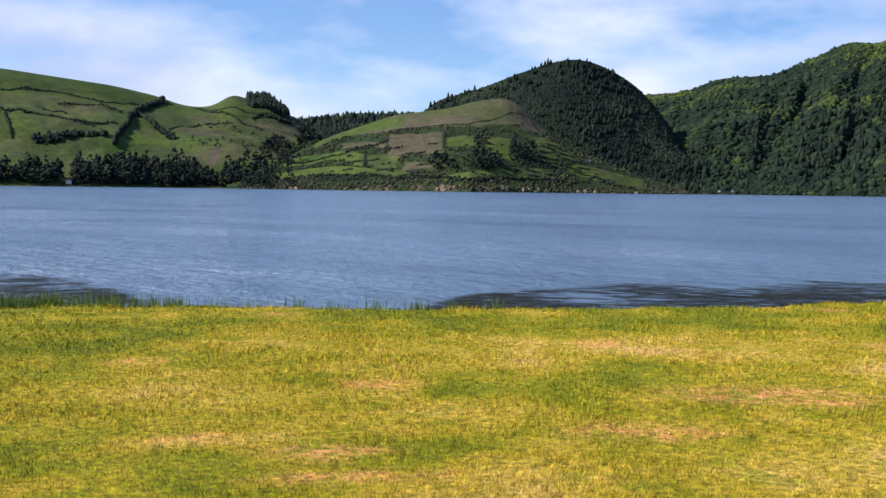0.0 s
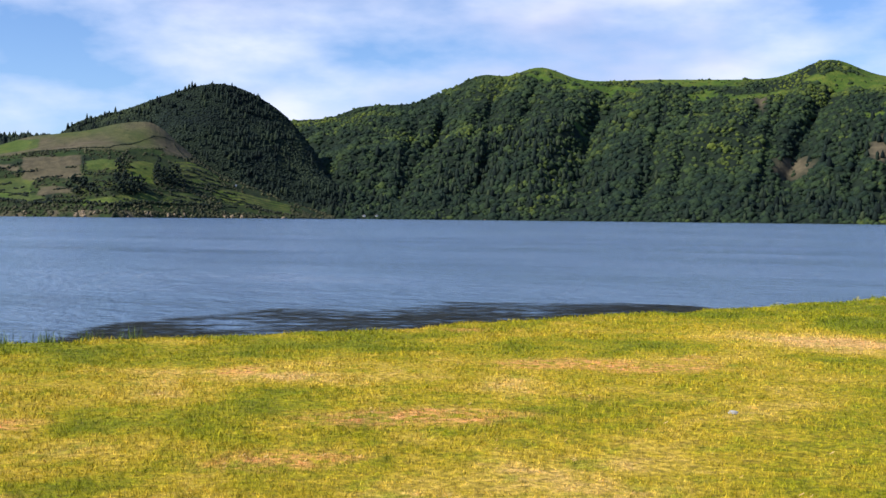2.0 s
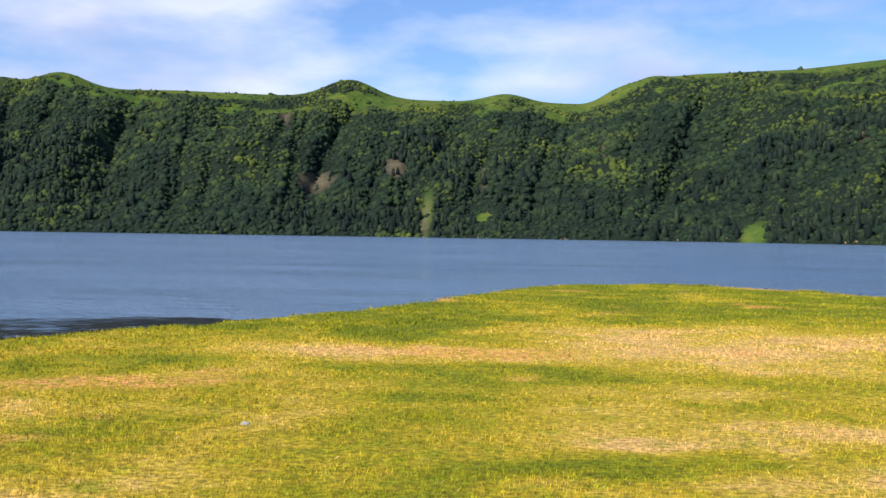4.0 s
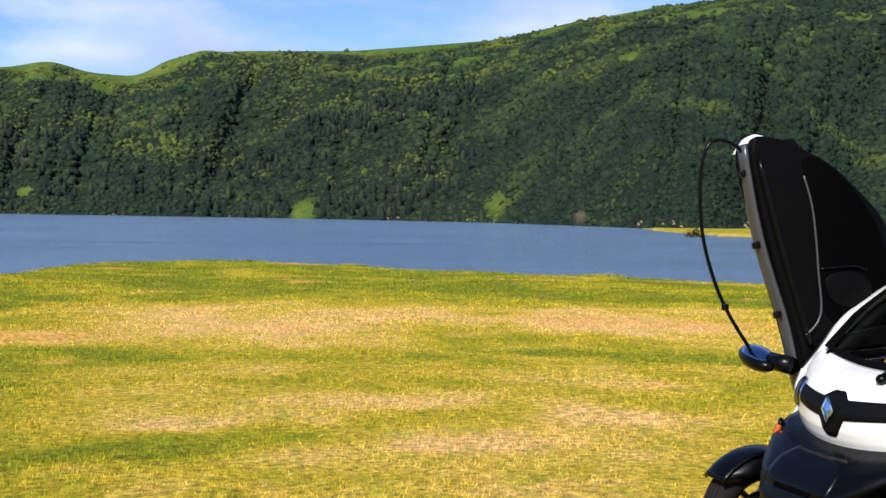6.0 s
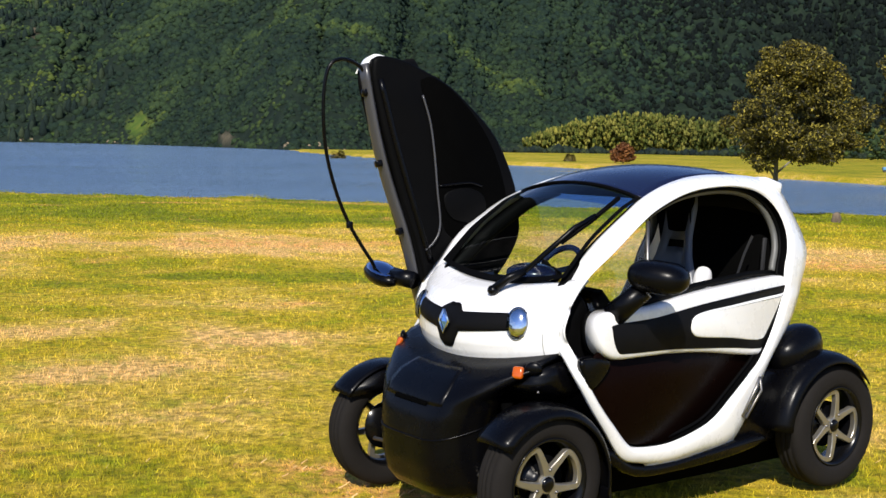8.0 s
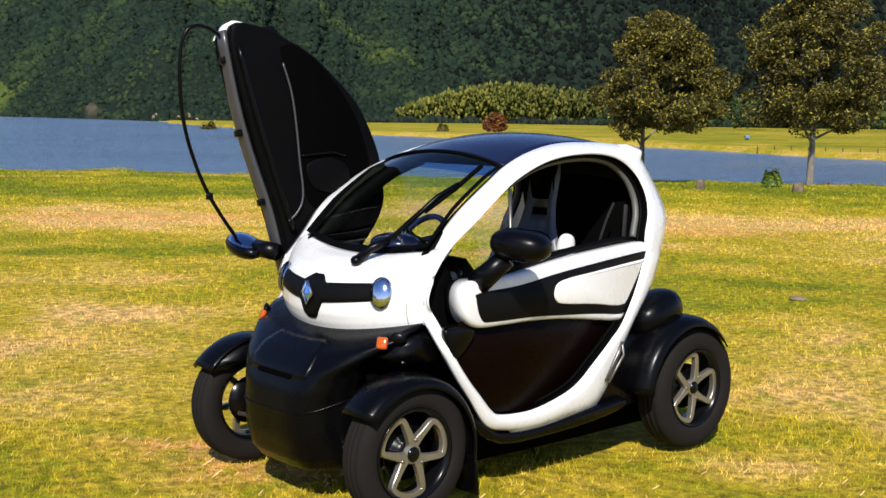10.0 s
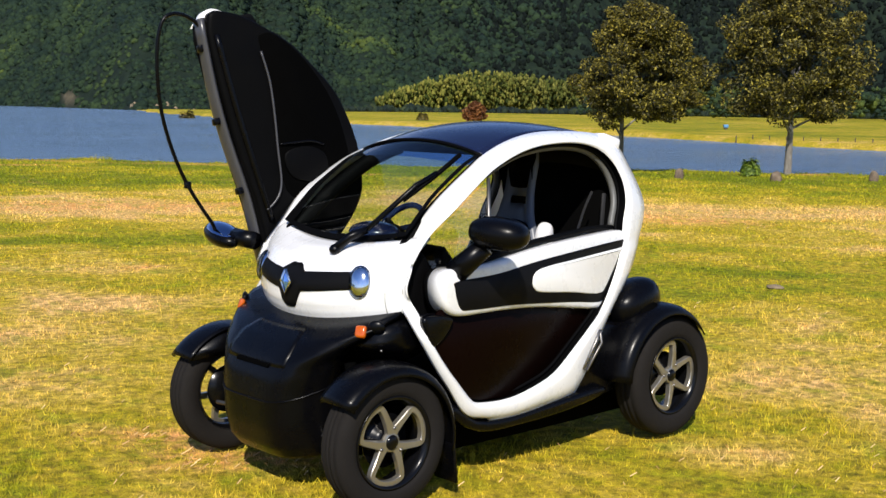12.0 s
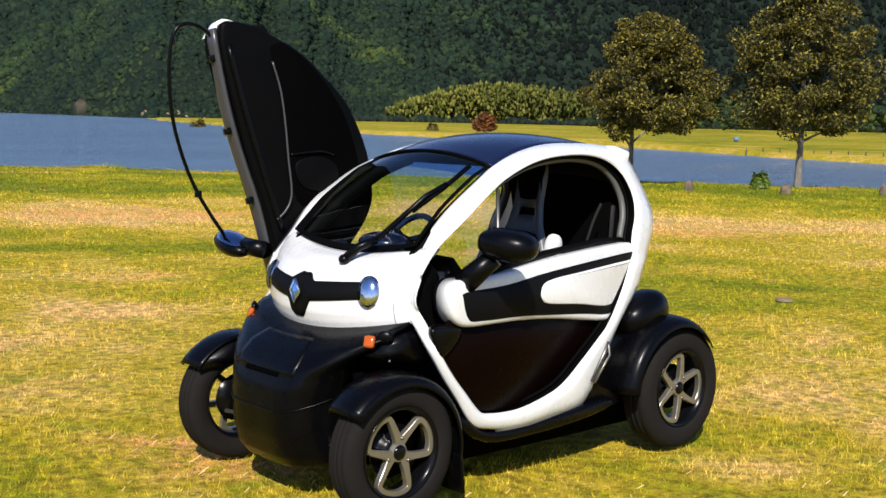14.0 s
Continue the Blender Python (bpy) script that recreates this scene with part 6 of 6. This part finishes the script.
def leafy(name, dark, mid, light, through=0.25):
    n = Nodes(name)
    tone = n.ramp(n.island(), (0.12, dark), (0.66, mid), (1.0, light))
    drift = n.ramp(n.noise(0.9, 3.0), (0.3, (0.7, 0.72, 0.7)), (0.7, (1.25, 1.2, 1.0)))
    n.colour(n.mix(1.0, tone, drift, "MULTIPLY")).set(Roughness=0.55)
    n.shader.inputs["Specular IOR Level"].default_value = 0.3
    return n.mat


def make_bark():
    n = Nodes("grey_bark")
    n.colour(n.ramp(n.noise(9.0, 6.0, 0.7, n.coords((1, 1, 0.3))), (0.3, (0.088, 0.076, 0.064)), (0.55, (0.208, 0.192, 0.168)), (0.75, (0.368, 0.352, 0.32)))).set(Roughness=0.9)
    return n.bump(n.noise(22.0, 5.0, 0.7, n.coords((1, 1, 0.35))), 0.8, 0.02).mat


OLIVE = leafy("olive_brown_leaves", (0.045, 0.038, 0.008), (0.10, 0.080, 0.018), (0.19, 0.145, 0.035))
LEAF = leafy("olive_leaves", (0.015, 0.0145, 0.003), (0.072, 0.064, 0.008), (0.32, 0.265, 0.042))
RUST = leafy("rust_leaves", (0.08, 0.028, 0.0096), (0.16, 0.06, 0.02), (0.264, 0.12, 0.04))
BUSHY = leafy("bush_leaves", (0.045, 0.080, 0.008), (0.13, 0.20, 0.018), (0.25, 0.32, 0.040))
BARK = make_bark()
BOULDER = make_stone("weathered_stone", (0.064, 0.044, 0.028), (0.216, 0.16, 0.104))
PALE = make_stone("pale_stone", (0.28, 0.264, 0.224), (0.496, 0.48, 0.44))
WOODEN = make_stone("weathered_wood", (0.04, 0.032, 0.024), (0.112, 0.088, 0.064))
LIMEWASH = make_stone("limewash", (0.496, 0.488, 0.464), (0.656, 0.648, 0.624))
TILES = make_stone("grey_roof", (0.24, 0.224, 0.208), (0.384, 0.36, 0.336))
TROUGH = make_stone("blue_plastic", (0.08, 0.224, 0.4), (0.128, 0.304, 0.496))


def at(bearing, r, z=None):
    x, y = spread(bearing, r)
    h = float(ground_height(np.array([float(bearing)]), np.array([float(r)]))[0]) if z is None else z
    return Vector((float(x), float(y), h))


def leaf_cloud(name, spots, size, material, parent, seed, up=0.25):
    """Leaves as small bent quads round the given spots."""
    rng = np.random.default_rng(seed)
    count = len(spots)
    normal = rng.normal(0, 1, (count, 3)) + (0, 0, up)
    normal /= np.linalg.norm(normal, axis=1)[:, None]
    side = np.cross(normal, rng.normal(0, 1, (count, 3)))
    side /= np.linalg.norm(side, axis=1)[:, None]
    along = np.cross(normal, side)
    s = (size * rng.uniform(0.6, 1.35, count))[:, None]
    corners = np.stack([spots - along * s, spots + side * s * 0.45 + normal * s * 0.12, spots + along * s, spots - side * s * 0.45 + normal * s * 0.12], 1)
    ob = big_mesh(name, corners.reshape(-1, 3), np.arange(count * 4), 4, material)
    ob.parent = parent
    return ob


def tree(name, base, height, half, foot, seed, label, category, leaves, leaf_size, material=LEAF, trunk=0.085, shift=Vector((0, 0, 0))):
    """A tree: a tapered, slightly bent trunk, limbs that fork, and a crown of leaf clumps with gaps."""
    rng = random.Random(seed)
    thing = new(name)
    tagged(thing, label, category)
    lean = Vector((rng.uniform(-0.1, 0.1), rng.uniform(-0.1, 0.1), 0))
    stem = spline([base + Vector((0, 0, -0.15)), base + Vector((0, 0, foot * 0.5)) + lean * 0.5, base + Vector((0, 0, foot)) + lean, base + Vector((0, 0, height * 0.72)) + lean * 0.4, base + Vector((0, 0, height * 0.93))], 5)
    part("trunk", tube(stem, trunk, 9, trunk * 0.2), BARK, thing, "pale grey trunk")
    clumps = []
    for k in range(11):
        t = k / 10
        start = stem[int((0.42 + 0.45 * t) * (len(stem) - 1))]
        a = 2.4 * k + rng.uniform(-0.3, 0.3)
        reach = half * (0.66 - 0.40 * t) * rng.uniform(0.75, 1.05)
        end = start + Vector((math.cos(a) * reach, math.sin(a) * reach, rng.uniform(0.15, 0.5) * height * 0.3))
        bend = start.lerp(end, 0.5) + Vector((0, 0, 0.08 * height * rng.uniform(-0.2, 0.6)))
        part("limb", tube(spline([start, bend, end], 4), trunk * 0.38 * (1.1 - 0.6 * t), 6, trunk * 0.08), BARK, thing)
        clumps += [end, bend.lerp(end, 0.5)]
    crown = height - foot
    for _ in range(260):
        u = rng.random() ** 1.15
        a = rng.uniform(0, 2 * math.pi)
        ring = half * (1.0 + 0.08 * math.sin(3 * a + seed) + 0.08 * math.sin(7 * u + 2 * a)) * math.sqrt(max(0.0, 1 - u**1.7)) * (0.7 + 0.3 * min(1.0, u / 0.15)) * rng.random() ** 0.4 * rng.uniform(0.85, 1.12)
        clumps.append(base + lean * 0.6 + shift + Vector((ring * math.cos(a), ring * math.sin(a), foot + 0.06 * crown + crown * 0.90 * u)))
    nrng = np.random.default_rng(seed)
    middles = np.array([tuple(c) for c in clumps])
    which = nrng.integers(0, len(middles), leaves)
    radius = (0.08 + 0.11 * nrng.uniform(0, 1, len(middles)))[which] * half
    offset = nrng.normal(0, 1, (leaves, 3))
    offset *= (radius * nrng.uniform(0.3, 1.0, leaves) ** 0.5 / np.linalg.norm(offset, axis=1))[:, None] * np.array([1.25, 1.25, 0.85])
    leaf_cloud("crown", middles[which] + offset, leaf_size, material, thing, seed, 0.4)
    return thing


def bush(name, base, half, height, seed, material, label, category="bush", leaves=1200, leaf_size=0.06):
    rng, nrng = random.Random(seed), np.random.default_rng(seed)
    thing = new(name)
    tagged(thing, label, category)
    for k in range(6):
        a = k * 1.05 + rng.uniform(0, 0.5)
        end = base + Vector((math.cos(a) * half * 0.6, math.sin(a) * half * 0.6, height * rng.uniform(0.5, 0.85)))
        part("stem", tube([base + Vector((0, 0, -0.05)), base.lerp(end, 0.5) + Vector((0, 0, 0.1 * height)), end], 0.022 * half + 0.006, 5, 0.004), BARK, thing)
    way = nrng.normal(0, 1, (leaves, 3))
    way[:, 2] = np.abs(way[:, 2])
    way /= np.linalg.norm(way, axis=1)[:, None]
    lump = 1 + 0.22 * np.sin(5 * way[:, 0] + seed) * np.cos(4 * way[:, 1] + 2 * way[:, 2])
    spots = np.array(tuple(base)) + way * (nrng.uniform(0.35, 1, leaves) ** 0.5 * lump)[:, None] * (half, half, height) + (0, 0, 0.04)
    leaf_cloud("foliage", spots, leaf_size, material, thing, seed)
    return thing


def boulder(base, half, height, seed, material, label, name="boulder"):
    rng = random.Random(seed)
    bm = bmesh.new()
    bmesh.ops.create_icosphere(bm, subdivisions=3, radius=1.0)
    for v in bm.verts:
        k = 1 + 0.22 * noise.noise(v.co * 1.3 + Vector((seed, 0, 0))) + 0.08 * noise.noise(v.co * 4 + Vector((seed, 3, 0)))
        v.co = Vector((v.co.x * half * k, v.co.y * half * k * 0.85, v.co.z * height * k))
    bmesh.ops.transform(bm, matrix=Matrix.Translation(base) @ Matrix.Rotation(rng.uniform(0, 6), 4, "Z"), verts=bm.verts)
    data = bpy.data.meshes.new(name)
    bm.to_mesh(data)
    bm.free()
    data.materials.append(material)
    data.polygons.foreach_set("use_smooth", [True] * len(data.polygons))
    return tagged(new(name, data), label, "stone")


tree("broadleaf_tree", at(-140.8, 29.4), 3.95, 1.50, 1.15, 11, "young broadleaf tree with a dense olive crown by the water", "tree", 80000, 0.040, shift=Vector((-0.28, 0.34, 0.05)))
tree("broadleaf_tree", at(-148.3, 30.2), 4.85, 1.8, 1.3, 23, "taller young tree with an open olive crown by the water", "tree", 62000, 0.042, trunk=0.10)
bush("bush", at(-146.7, 29.0), 0.24, 0.36, 5, BUSHY, "low bright green bush beside the young tree", leaves=900, leaf_size=0.055)
boulder(at(-143.55, 27.2, 0.06), 0.11, 0.17, 3, BOULDER, "rounded brown boulder on the lawn by the water")
boulder(at(-147.85, 27.4, 0.06), 0.125, 0.14, 7, BOULDER, "broad brown boulder on the lawn by the water")
boulder(at(-152.0, 28.4, 0.06), 0.11, 0.17, 9, BOULDER, "upright brown boulder on the lawn by the water")
boulder(at(-148.5, 11.0, 0.004), 0.075, 0.020, 13, TAN, "flat tan stone lying in the dry lawn", "flat_stone")
boulder(Vector((5.88, -5.40, 0.018)), 0.045, 0.028, 17, PALE, "small white pebble in the dry lawn", "pebble")
tree("rust_tree", at(-133.7, 118.0), 1.95, 1.2, 0.2, 41, "small round tree with rust-brown leaves on the meadow", "tree", 3000, 0.16, RUST, 0.10)
bush("shrub", at(-120.3, 150.0), 1.2, 2.0, 43, OLIVE, "olive-brown shrub near the tip of the grassy spit", "shrub", 1400, 0.2)
bush("shrub", at(-123.6, 142.0), 1.0, 1.3, 44, HEDGE, "small dark shrub on the grassy spit", "shrub", 900, 0.18)
bush("shrub", at(-131.2, 130.0), 0.6, 0.8, 45, OLIVE, "small dark shrub on the meadow", "shrub", 800, 0.16)


def build_posts():
    """Short wooden posts along the meadow's bank."""
    first = None
    for k in range(18):
        b = -139.9 - 0.74 * k
        spot = at(b, float(np.interp(b, [-152.5, -148, -145, -141.4, -139.5], [64, 67, 71, 73, 90])))
        if first is None:
            bm = tube([(0, 0, -0.2), (0, 0, 0.10), (0.01, 0, 0.20)], 0.032, 7, 0.028)
            data = bpy.data.meshes.new("post")
            bm.to_mesh(data)
            bm.free()
            data.materials.append(WOODEN)
            first = tagged(new("post", data), "short weathered wooden post on the meadow's bank", "post", "posts along the meadow")
            first.location = spot
        else:
            copy_thing(first, pose(*spot, 0, 0, 37 * k))


build_posts()
tub = part("trough_body", joined(block((0, 0, 0.35), (1.5, 0.7, 0.10), None, 0.03), block((0, 0.32, 0.55), (1.5, 0.06, 0.4), None, 0.02), block((0, -0.32, 0.55), (1.5, 0.06, 0.4), None, 0.02), block((0.72, 0, 0.55), (0.06, 0.7, 0.4), None, 0.02), block((-0.72, 0, 0.55), (0.06, 0.7, 0.4), None, 0.02)), TROUGH, None)
trough = tagged(new("water_trough"), "small blue trough on the far meadow", "trough")
tub.parent = trough
for sx in (-0.6, 0.6):
    part("leg", block((sx, 0, 0.15), (0.08, 0.5, 0.34), None, 0.01), WOODEN, trough)
trough.matrix_world = Matrix.Translation(at(-145.3, 98.0)) @ pose(0, 0, 0, 0, 0, 40) @ Matrix.Scale(0.5, 4)


def house(spot, size, turn, label):
    """A small far house: walls, gabled roof, door and windows."""
    w, d, h = size
    thing = tagged(new("house"), label, "house")
    part("wall", block((0, 0, h / 2), (w, d, h), None, 0.02), LIMEWASH, thing)
    bm = bmesh.new()
    a = [bm.verts.new(p) for p in ((-w * 0.55, -d * 0.6, h * 0.97), (w * 0.55, -d * 0.6, h * 0.97), (w * 0.55, 0, h * 1.5), (-w * 0.55, 0, h * 1.5), (-w * 0.55, d * 0.6, h * 0.97), (w * 0.55, d * 0.6, h * 0.97))]
    for f in ((0, 1, 2, 3), (3, 2, 5, 4), (0, 3, 4), (1, 5, 2), (0, 4, 5, 1)):
        bm.faces.new([a[k] for k in f])
    part("roof", bm, TILES, thing, "pale grey gabled roof", smooth=False)
    part("door", block((0, -d / 2 - 0.02, h * 0.35), (0.9, 0.08, h * 0.7), None, 0.01), WOODEN, thing)
    for sx in (-0.3, 0.3):
        part("window", block((sx * w, -d / 2 - 0.02, h * 0.55), (0.9, 0.08, 0.9), None, 0.01), WOODEN, thing)
    thing.matrix_world = Matrix.Translation(spot) @ pose(0, 0, 0, 0, 0, turn)


def on_hill(hill, bearing, u):
    x, y, z = hill.place(np.array([bearing]), np.array([u]))
    return Vector((float(x[0]), float(y[0]), float(z[0])))


house(on_hill(PASTURE, -31.5, 0.015), (4.0, 3.2, 2.0), 150, "small white house by the far shore")
house(on_hill(WALL, -61.6, 0.012), (2.4, 2.0, 1.2), 120, "low white boathouse on the far shore")
house(on_hill(WALL, -62.2, 0.012), (3.4, 2.0, 1.0), 120, "long low boathouse on the far shore")
house(on_hill(KNOLL, -55.6, 0.62), (1.7, 1.5, 1.1), 125, "tiny white hut on the terraced knoll")


def build_meadow_wood():
    """The wood and scrub behind the spit's meadow."""
    rng = np.random.default_rng(70)
    spots, sizes, heights, tones = [], [], [], []
    for _ in range(1500):
        b, r = rng.uniform(-151, -129.2), rng.uniform(290, 318)
        tall = float(np.interp(b, [-152, -146, -140, -137.5, -136, -134.8, -132.6, -131.2, -129.6, -129.0], [7.0, 6.5, 7.4, 8.0, 9.6, 10.4, 9.4, 7.4, 4.6, 3.0])) * rng.uniform(0.75, 1.02)
        x, y = spread(b, r)
        for _ in range(10):
            size = rng.uniform(0.22, 0.55)
            tones.append(float(np.clip(0.48 + 0.3 * math.sin(b * 5.1 + r) + rng.normal(0, 0.2), 0, 1)))
            spots.append((x + rng.normal(0, 0.8), y + rng.normal(0, 0.8), tall * rng.uniform(0.03, 1.0) ** 0.7 - 0.5 * size))
            sizes.append(size)
            heights.append(size * rng.uniform(1.2, 2.6))
    scatter("meadow_wood", spots, sizes, heights, SMALL, WOODLAND, "light olive wood behind the meadow", "wood", 70, np.array(tones))
    b, r = rng.uniform(-156, -124.0, 1500), rng.uniform(278, 290, 1500)
    x, y = spread(b, r)
    size = rng.uniform(0.4, 1.1, 1500) * (1 + 0.4 * rolling(b * 3, 0 * b, 1.0, 2.0))
    scatter("meadow_hedge", np.stack([x, y, 0 * x + 0.2], -1), size, size * 1.1, SMALL, HEDGE, "dark low hedge along the meadow's end", "hedge", 71)
    # a ragged belt of trees at the meadow's head: each tree is a heap of small crowns
    places, sizes, heights = [], [], []
    for _ in range(150):
        b, r, tall = rng.uniform(-160, -138.5), rng.uniform(190, 300), rng.uniform(2.5, 6.0)
        x, y = spread(b, r)
        for _ in range(12):
            up = rng.uniform(0.15, 1.0)
            wide = tall * 0.34 * math.sqrt(1.05 - up)
            places.append((x + rng.normal(0, wide), y + rng.normal(0, wide), tall * up))
            sizes.append(rng.uniform(0.35, 0.85))
            heights.append(rng.uniform(0.35, 0.8))
    scatter("meadow_trees", places, sizes, heights, SMALL, FOREST, "dark trees at the head of the meadow", "trees", 72, rng.uniform(0.05, 0.55, len(sizes)))


build_meadow_wood()


def build_weeds():
    """Floating weed: many thin flat leaves lying in ragged mats on the water."""
    n = Nodes("water_weed")
    n.colour(n.ramp(n.noise(3.0, 5.0, 0.7), (0.3, (0.012, 0.016, 0.016)), (0.7, (0.050, 0.052, 0.042)))).set(Roughness=0.7)
    n.shader.inputs["Specular IOR Level"].default_value = 0.1
    n.bump(n.noise(5.0, 4.0, 0.6, n.coords((0.6, 1.4, 1.0))), 0.9, 0.06)
    rng = np.random.default_rng(50)
    for first, last, inner, outer, count in ((-46, -81, 0.6, 8.5, 6500), (-18, -33.5, 4.0, 11.5, 1700)):
        t = rng.uniform(0, 1, count)
        b = first + (last - first) * t
        thick = np.sin(np.pi * np.clip(t, 0, 1)) ** 0.6
        reach = inner + (outer - inner) * thick * rng.uniform(0, 1, count)
        r = shore(b) + reach + 0.5 * rolling(b, b, 3.0, 2.0)
        x, y = spread(b, r)
        keep = 0.8 * rolling(x, y, 1.4, 3.0) + 0.75 - 1.2 * (reach / outer) > rng.uniform(-0.9, 0.9, count)
        x, y, b, r = x[keep], y[keep], b[keep], r[keep]
        a = np.radians(b) + np.pi / 2 + rng.normal(0, 0.25, len(b))
        long, wide = rng.uniform(0.12, 0.48, len(b)), rng.uniform(0.012, 0.04, len(b))
        z = LAKE + rng.uniform(0.004, 0.016, len(b))
        ring = []
        for k in range(6):
            c, s = np.cos(2 * np.pi * k / 6) * long, np.sin(2 * np.pi * k / 6) * wide
            ring.append(np.stack([x + c * np.cos(a) - s * np.sin(a), y + c * np.sin(a) + s * np.cos(a), z], -1))
        ob = big_mesh("water_weed", np.stack(ring, 1).reshape(-1, 3), np.arange(len(b) * 6), 6, n.mat)
        tagged(ob, "dark weed floating in mats near the bank", "water weed", kind="stuff")


build_weeds()


def blades(name, x, y, tall, wide, material, label, seed, lean=0.5, z=None):
    """Grass: one thin triangle a blade."""
    rng = np.random.default_rng(seed)
    count = len(x)
    b, r = np.degrees(np.arctan2(y - MID[1], x - MID[0])), np.hypot(x - MID[0], y - MID[1])
    b = np.where(b > 60, b - 360, b)
    foot = ground_height(b, r) - 0.004 if z is None else z + 0 * x
    a, tip = rng.uniform(0, 2 * np.pi, count), rng.uniform(0, 2 * np.pi, count)
    bend = lean * tall * rng.uniform(0.2, 1.6, count)
    up = tall * rng.uniform(0.55, 1.2, count)
    left = np.stack([x - wide * np.cos(a), y - wide * np.sin(a), foot], -1)
    right = np.stack([x + wide * np.cos(a), y + wide * np.sin(a), foot], -1)
    top = np.stack([x + bend * np.cos(tip), y + bend * np.sin(tip), foot + up], -1)
    ob = big_mesh(name, np.stack([left, right, top], 1).reshape(-1, 3), np.arange(count * 3), 3, material)
    give(ob, "lush", np.repeat(lushness(x, y), 3))
    give(ob, "scar", np.repeat(scarred(x, y), 3))
    give(ob, "straw", np.repeat(strawy(x, y) * (1 - np.clip(lushness(x, y), 0, 1)), 3))
    return tagged(ob, label, "grass", kind="stuff")


def build_grass():
    rng = np.random.default_rng(60)
    count = 640000
    b = rng.uniform(-166, -16, count)
    r = 3.6 * (1 + (shore(b) - 0.2) / 3.6 * rng.uniform(0, 1, count) ** 1.7)
    r = np.minimum(r, shore(b) - 0.1 * rng.uniform(0, 1, count))
    # the blades thin out towards the middle and the sides
    keep = rng.uniform(0, 1, count) < np.clip((r - 3.5) / 0.9, 0, 1) ** 1.5 * np.clip((b + 166) / 7, 0, 1) * np.clip((-16 - b) / 7, 0, 1)
    b, r = b[keep], r[keep]
    x, y = spread(b, r)
    lush = np.clip(lushness(x, y), 0, 1)
    thick = np.clip(r / 8, 0.8, 4)
    tuft = (1 + 0.7 * np.clip(crinkle(x, y, 0.5, 3.0), -0.6, 1.2)) * (1 - 0.25 * scarred(x, y))
    blades("grass", x, y, (0.026 + 0.008 * lush) * tuft * np.clip(r / 14, 1, 1.2), 0.0030 * thick, BLADE, "short mown grass, green and straw-yellow", 61, 0.65)
    # tufts that stand above the mown grass
    tufts = 13000
    tb = rng.uniform(-166, -16, tufts)
    tr = 3.8 + (np.minimum(shore(tb), 30) - 4.6) * rng.uniform(0, 1, tufts) ** 1.5
    tx, ty = spread(tb, tr)
    keep = rng.uniform(-0.6, 1.0, tufts) < crinkle(tx, ty, 0.9, 4.0) - scarred(tx, ty)
    tx, ty, tr = tx[keep], ty[keep], tr[keep]
    each = 18
    x, y, far = np.repeat(tx, each), np.repeat(ty, each), np.repeat(tr, each)
    spanned = np.repeat(rng.uniform(0.02, 0.075, len(tx)), each)
    x, y = x + rng.normal(0, 1, len(x)) * spanned, y + rng.normal(0, 1, len(y)) * spanned
    blades("grass_tufts", x, y, np.repeat(rng.uniform(0.018, 0.040, len(tx)), each), 0.0030 * np.clip(far / 8, 0.8, 3.0), BLADE, "small tufts standing in the mown lawn", 64, 0.7)
    # longer fringe along the bank
    count = 26000
    b = rng.uniform(-160, -16, count)
    r = shore(b) - np.abs(rng.normal(0, 0.35, count)) + 0.15
    x, y = spread(b, r)
    reed = np.where((b > -37) & (b < -22), 1.5, np.where(b < -84, 2.2, 1.0))
    blades("bank_grass", x, y, 0.035 * reed * (0.8 + 1.1 * np.clip(crinkle(x, y, 0.8, 6.0), -0.4, 1.0)), 0.007, BLADE, "longer grass along the bank", 62, 0.6)
    count = 9000
    b = np.r_[rng.uniform(-30.5, -18, 6500), rng.uniform(-36, -29.5, 1700), rng.uniform(-52, -35, 800)]
    b = np.where(b < -35, -35 - 17 * np.floor((-b - 35) / 17 * 9) / 9 - 0.6 - 0.35 * rng.normal(0, 1, count), b)
    r = shore(b) + rng.normal(0.75, 0.25, count)
    x, y = spread(b, r)
    ob = blades("reeds", x, y, np.interp(b, [-40, -34, -26, -20], [0.33, 0.36, 0.43, 0.47]) + 0.04 * crinkle(x, y, 0.5, 2.0), 0.009, BUSHY, "thin green reeds at the water's edge", 63, 0.12, LAKE)
    # clippings of dry hay left by the mower
    count = 60000
    b, r = rng.uniform(-165, -18, count), 4.5 + 26 * rng.uniform(0, 1, count) ** 1.6
    x, y = spread(b, r)
    keep = (r < shore(b) - 1) & (scarred(x, y) + 0.05 > rng.uniform(0, 1, count))
    x, y, b, r = x[keep], y[keep], b[keep], r[keep]
    a, long = rng.uniform(0, np.pi, len(x)), rng.uniform(0.010, 0.032, len(x))
    z = ground_height(b, r)
    wide = 0.0016 * np.clip(r / 9, 0.8, 3)
    dx, dy = np.cos(a), np.sin(a)
    ends = [np.stack([x + s * long * dx + t * wide * -dy, y + s * long * dy + t * wide * dx, z + h], -1) for s, t, h in ((-0.5, -1, 0.012), (0.5, -1, 0.030), (0.5, 1, 0.034), (-0.5, 1, 0.016))]
    n = Nodes("dry_hay")
    n.colour(n.ramp(n.island(), (0.0, (0.32, 0.16, 0.056)), (0.5, (0.56, 0.336, 0.128)), (1.0, (0.656, 0.464, 0.208)))).set(Roughness=0.7)
    ob = big_mesh("hay", np.stack(ends, 1).reshape(-1, 3), np.arange(len(x) * 4), 4, n.mat)
    tagged(ob, "dry hay clippings strewn over the lawn", "hay", kind="stuff")


build_grass()
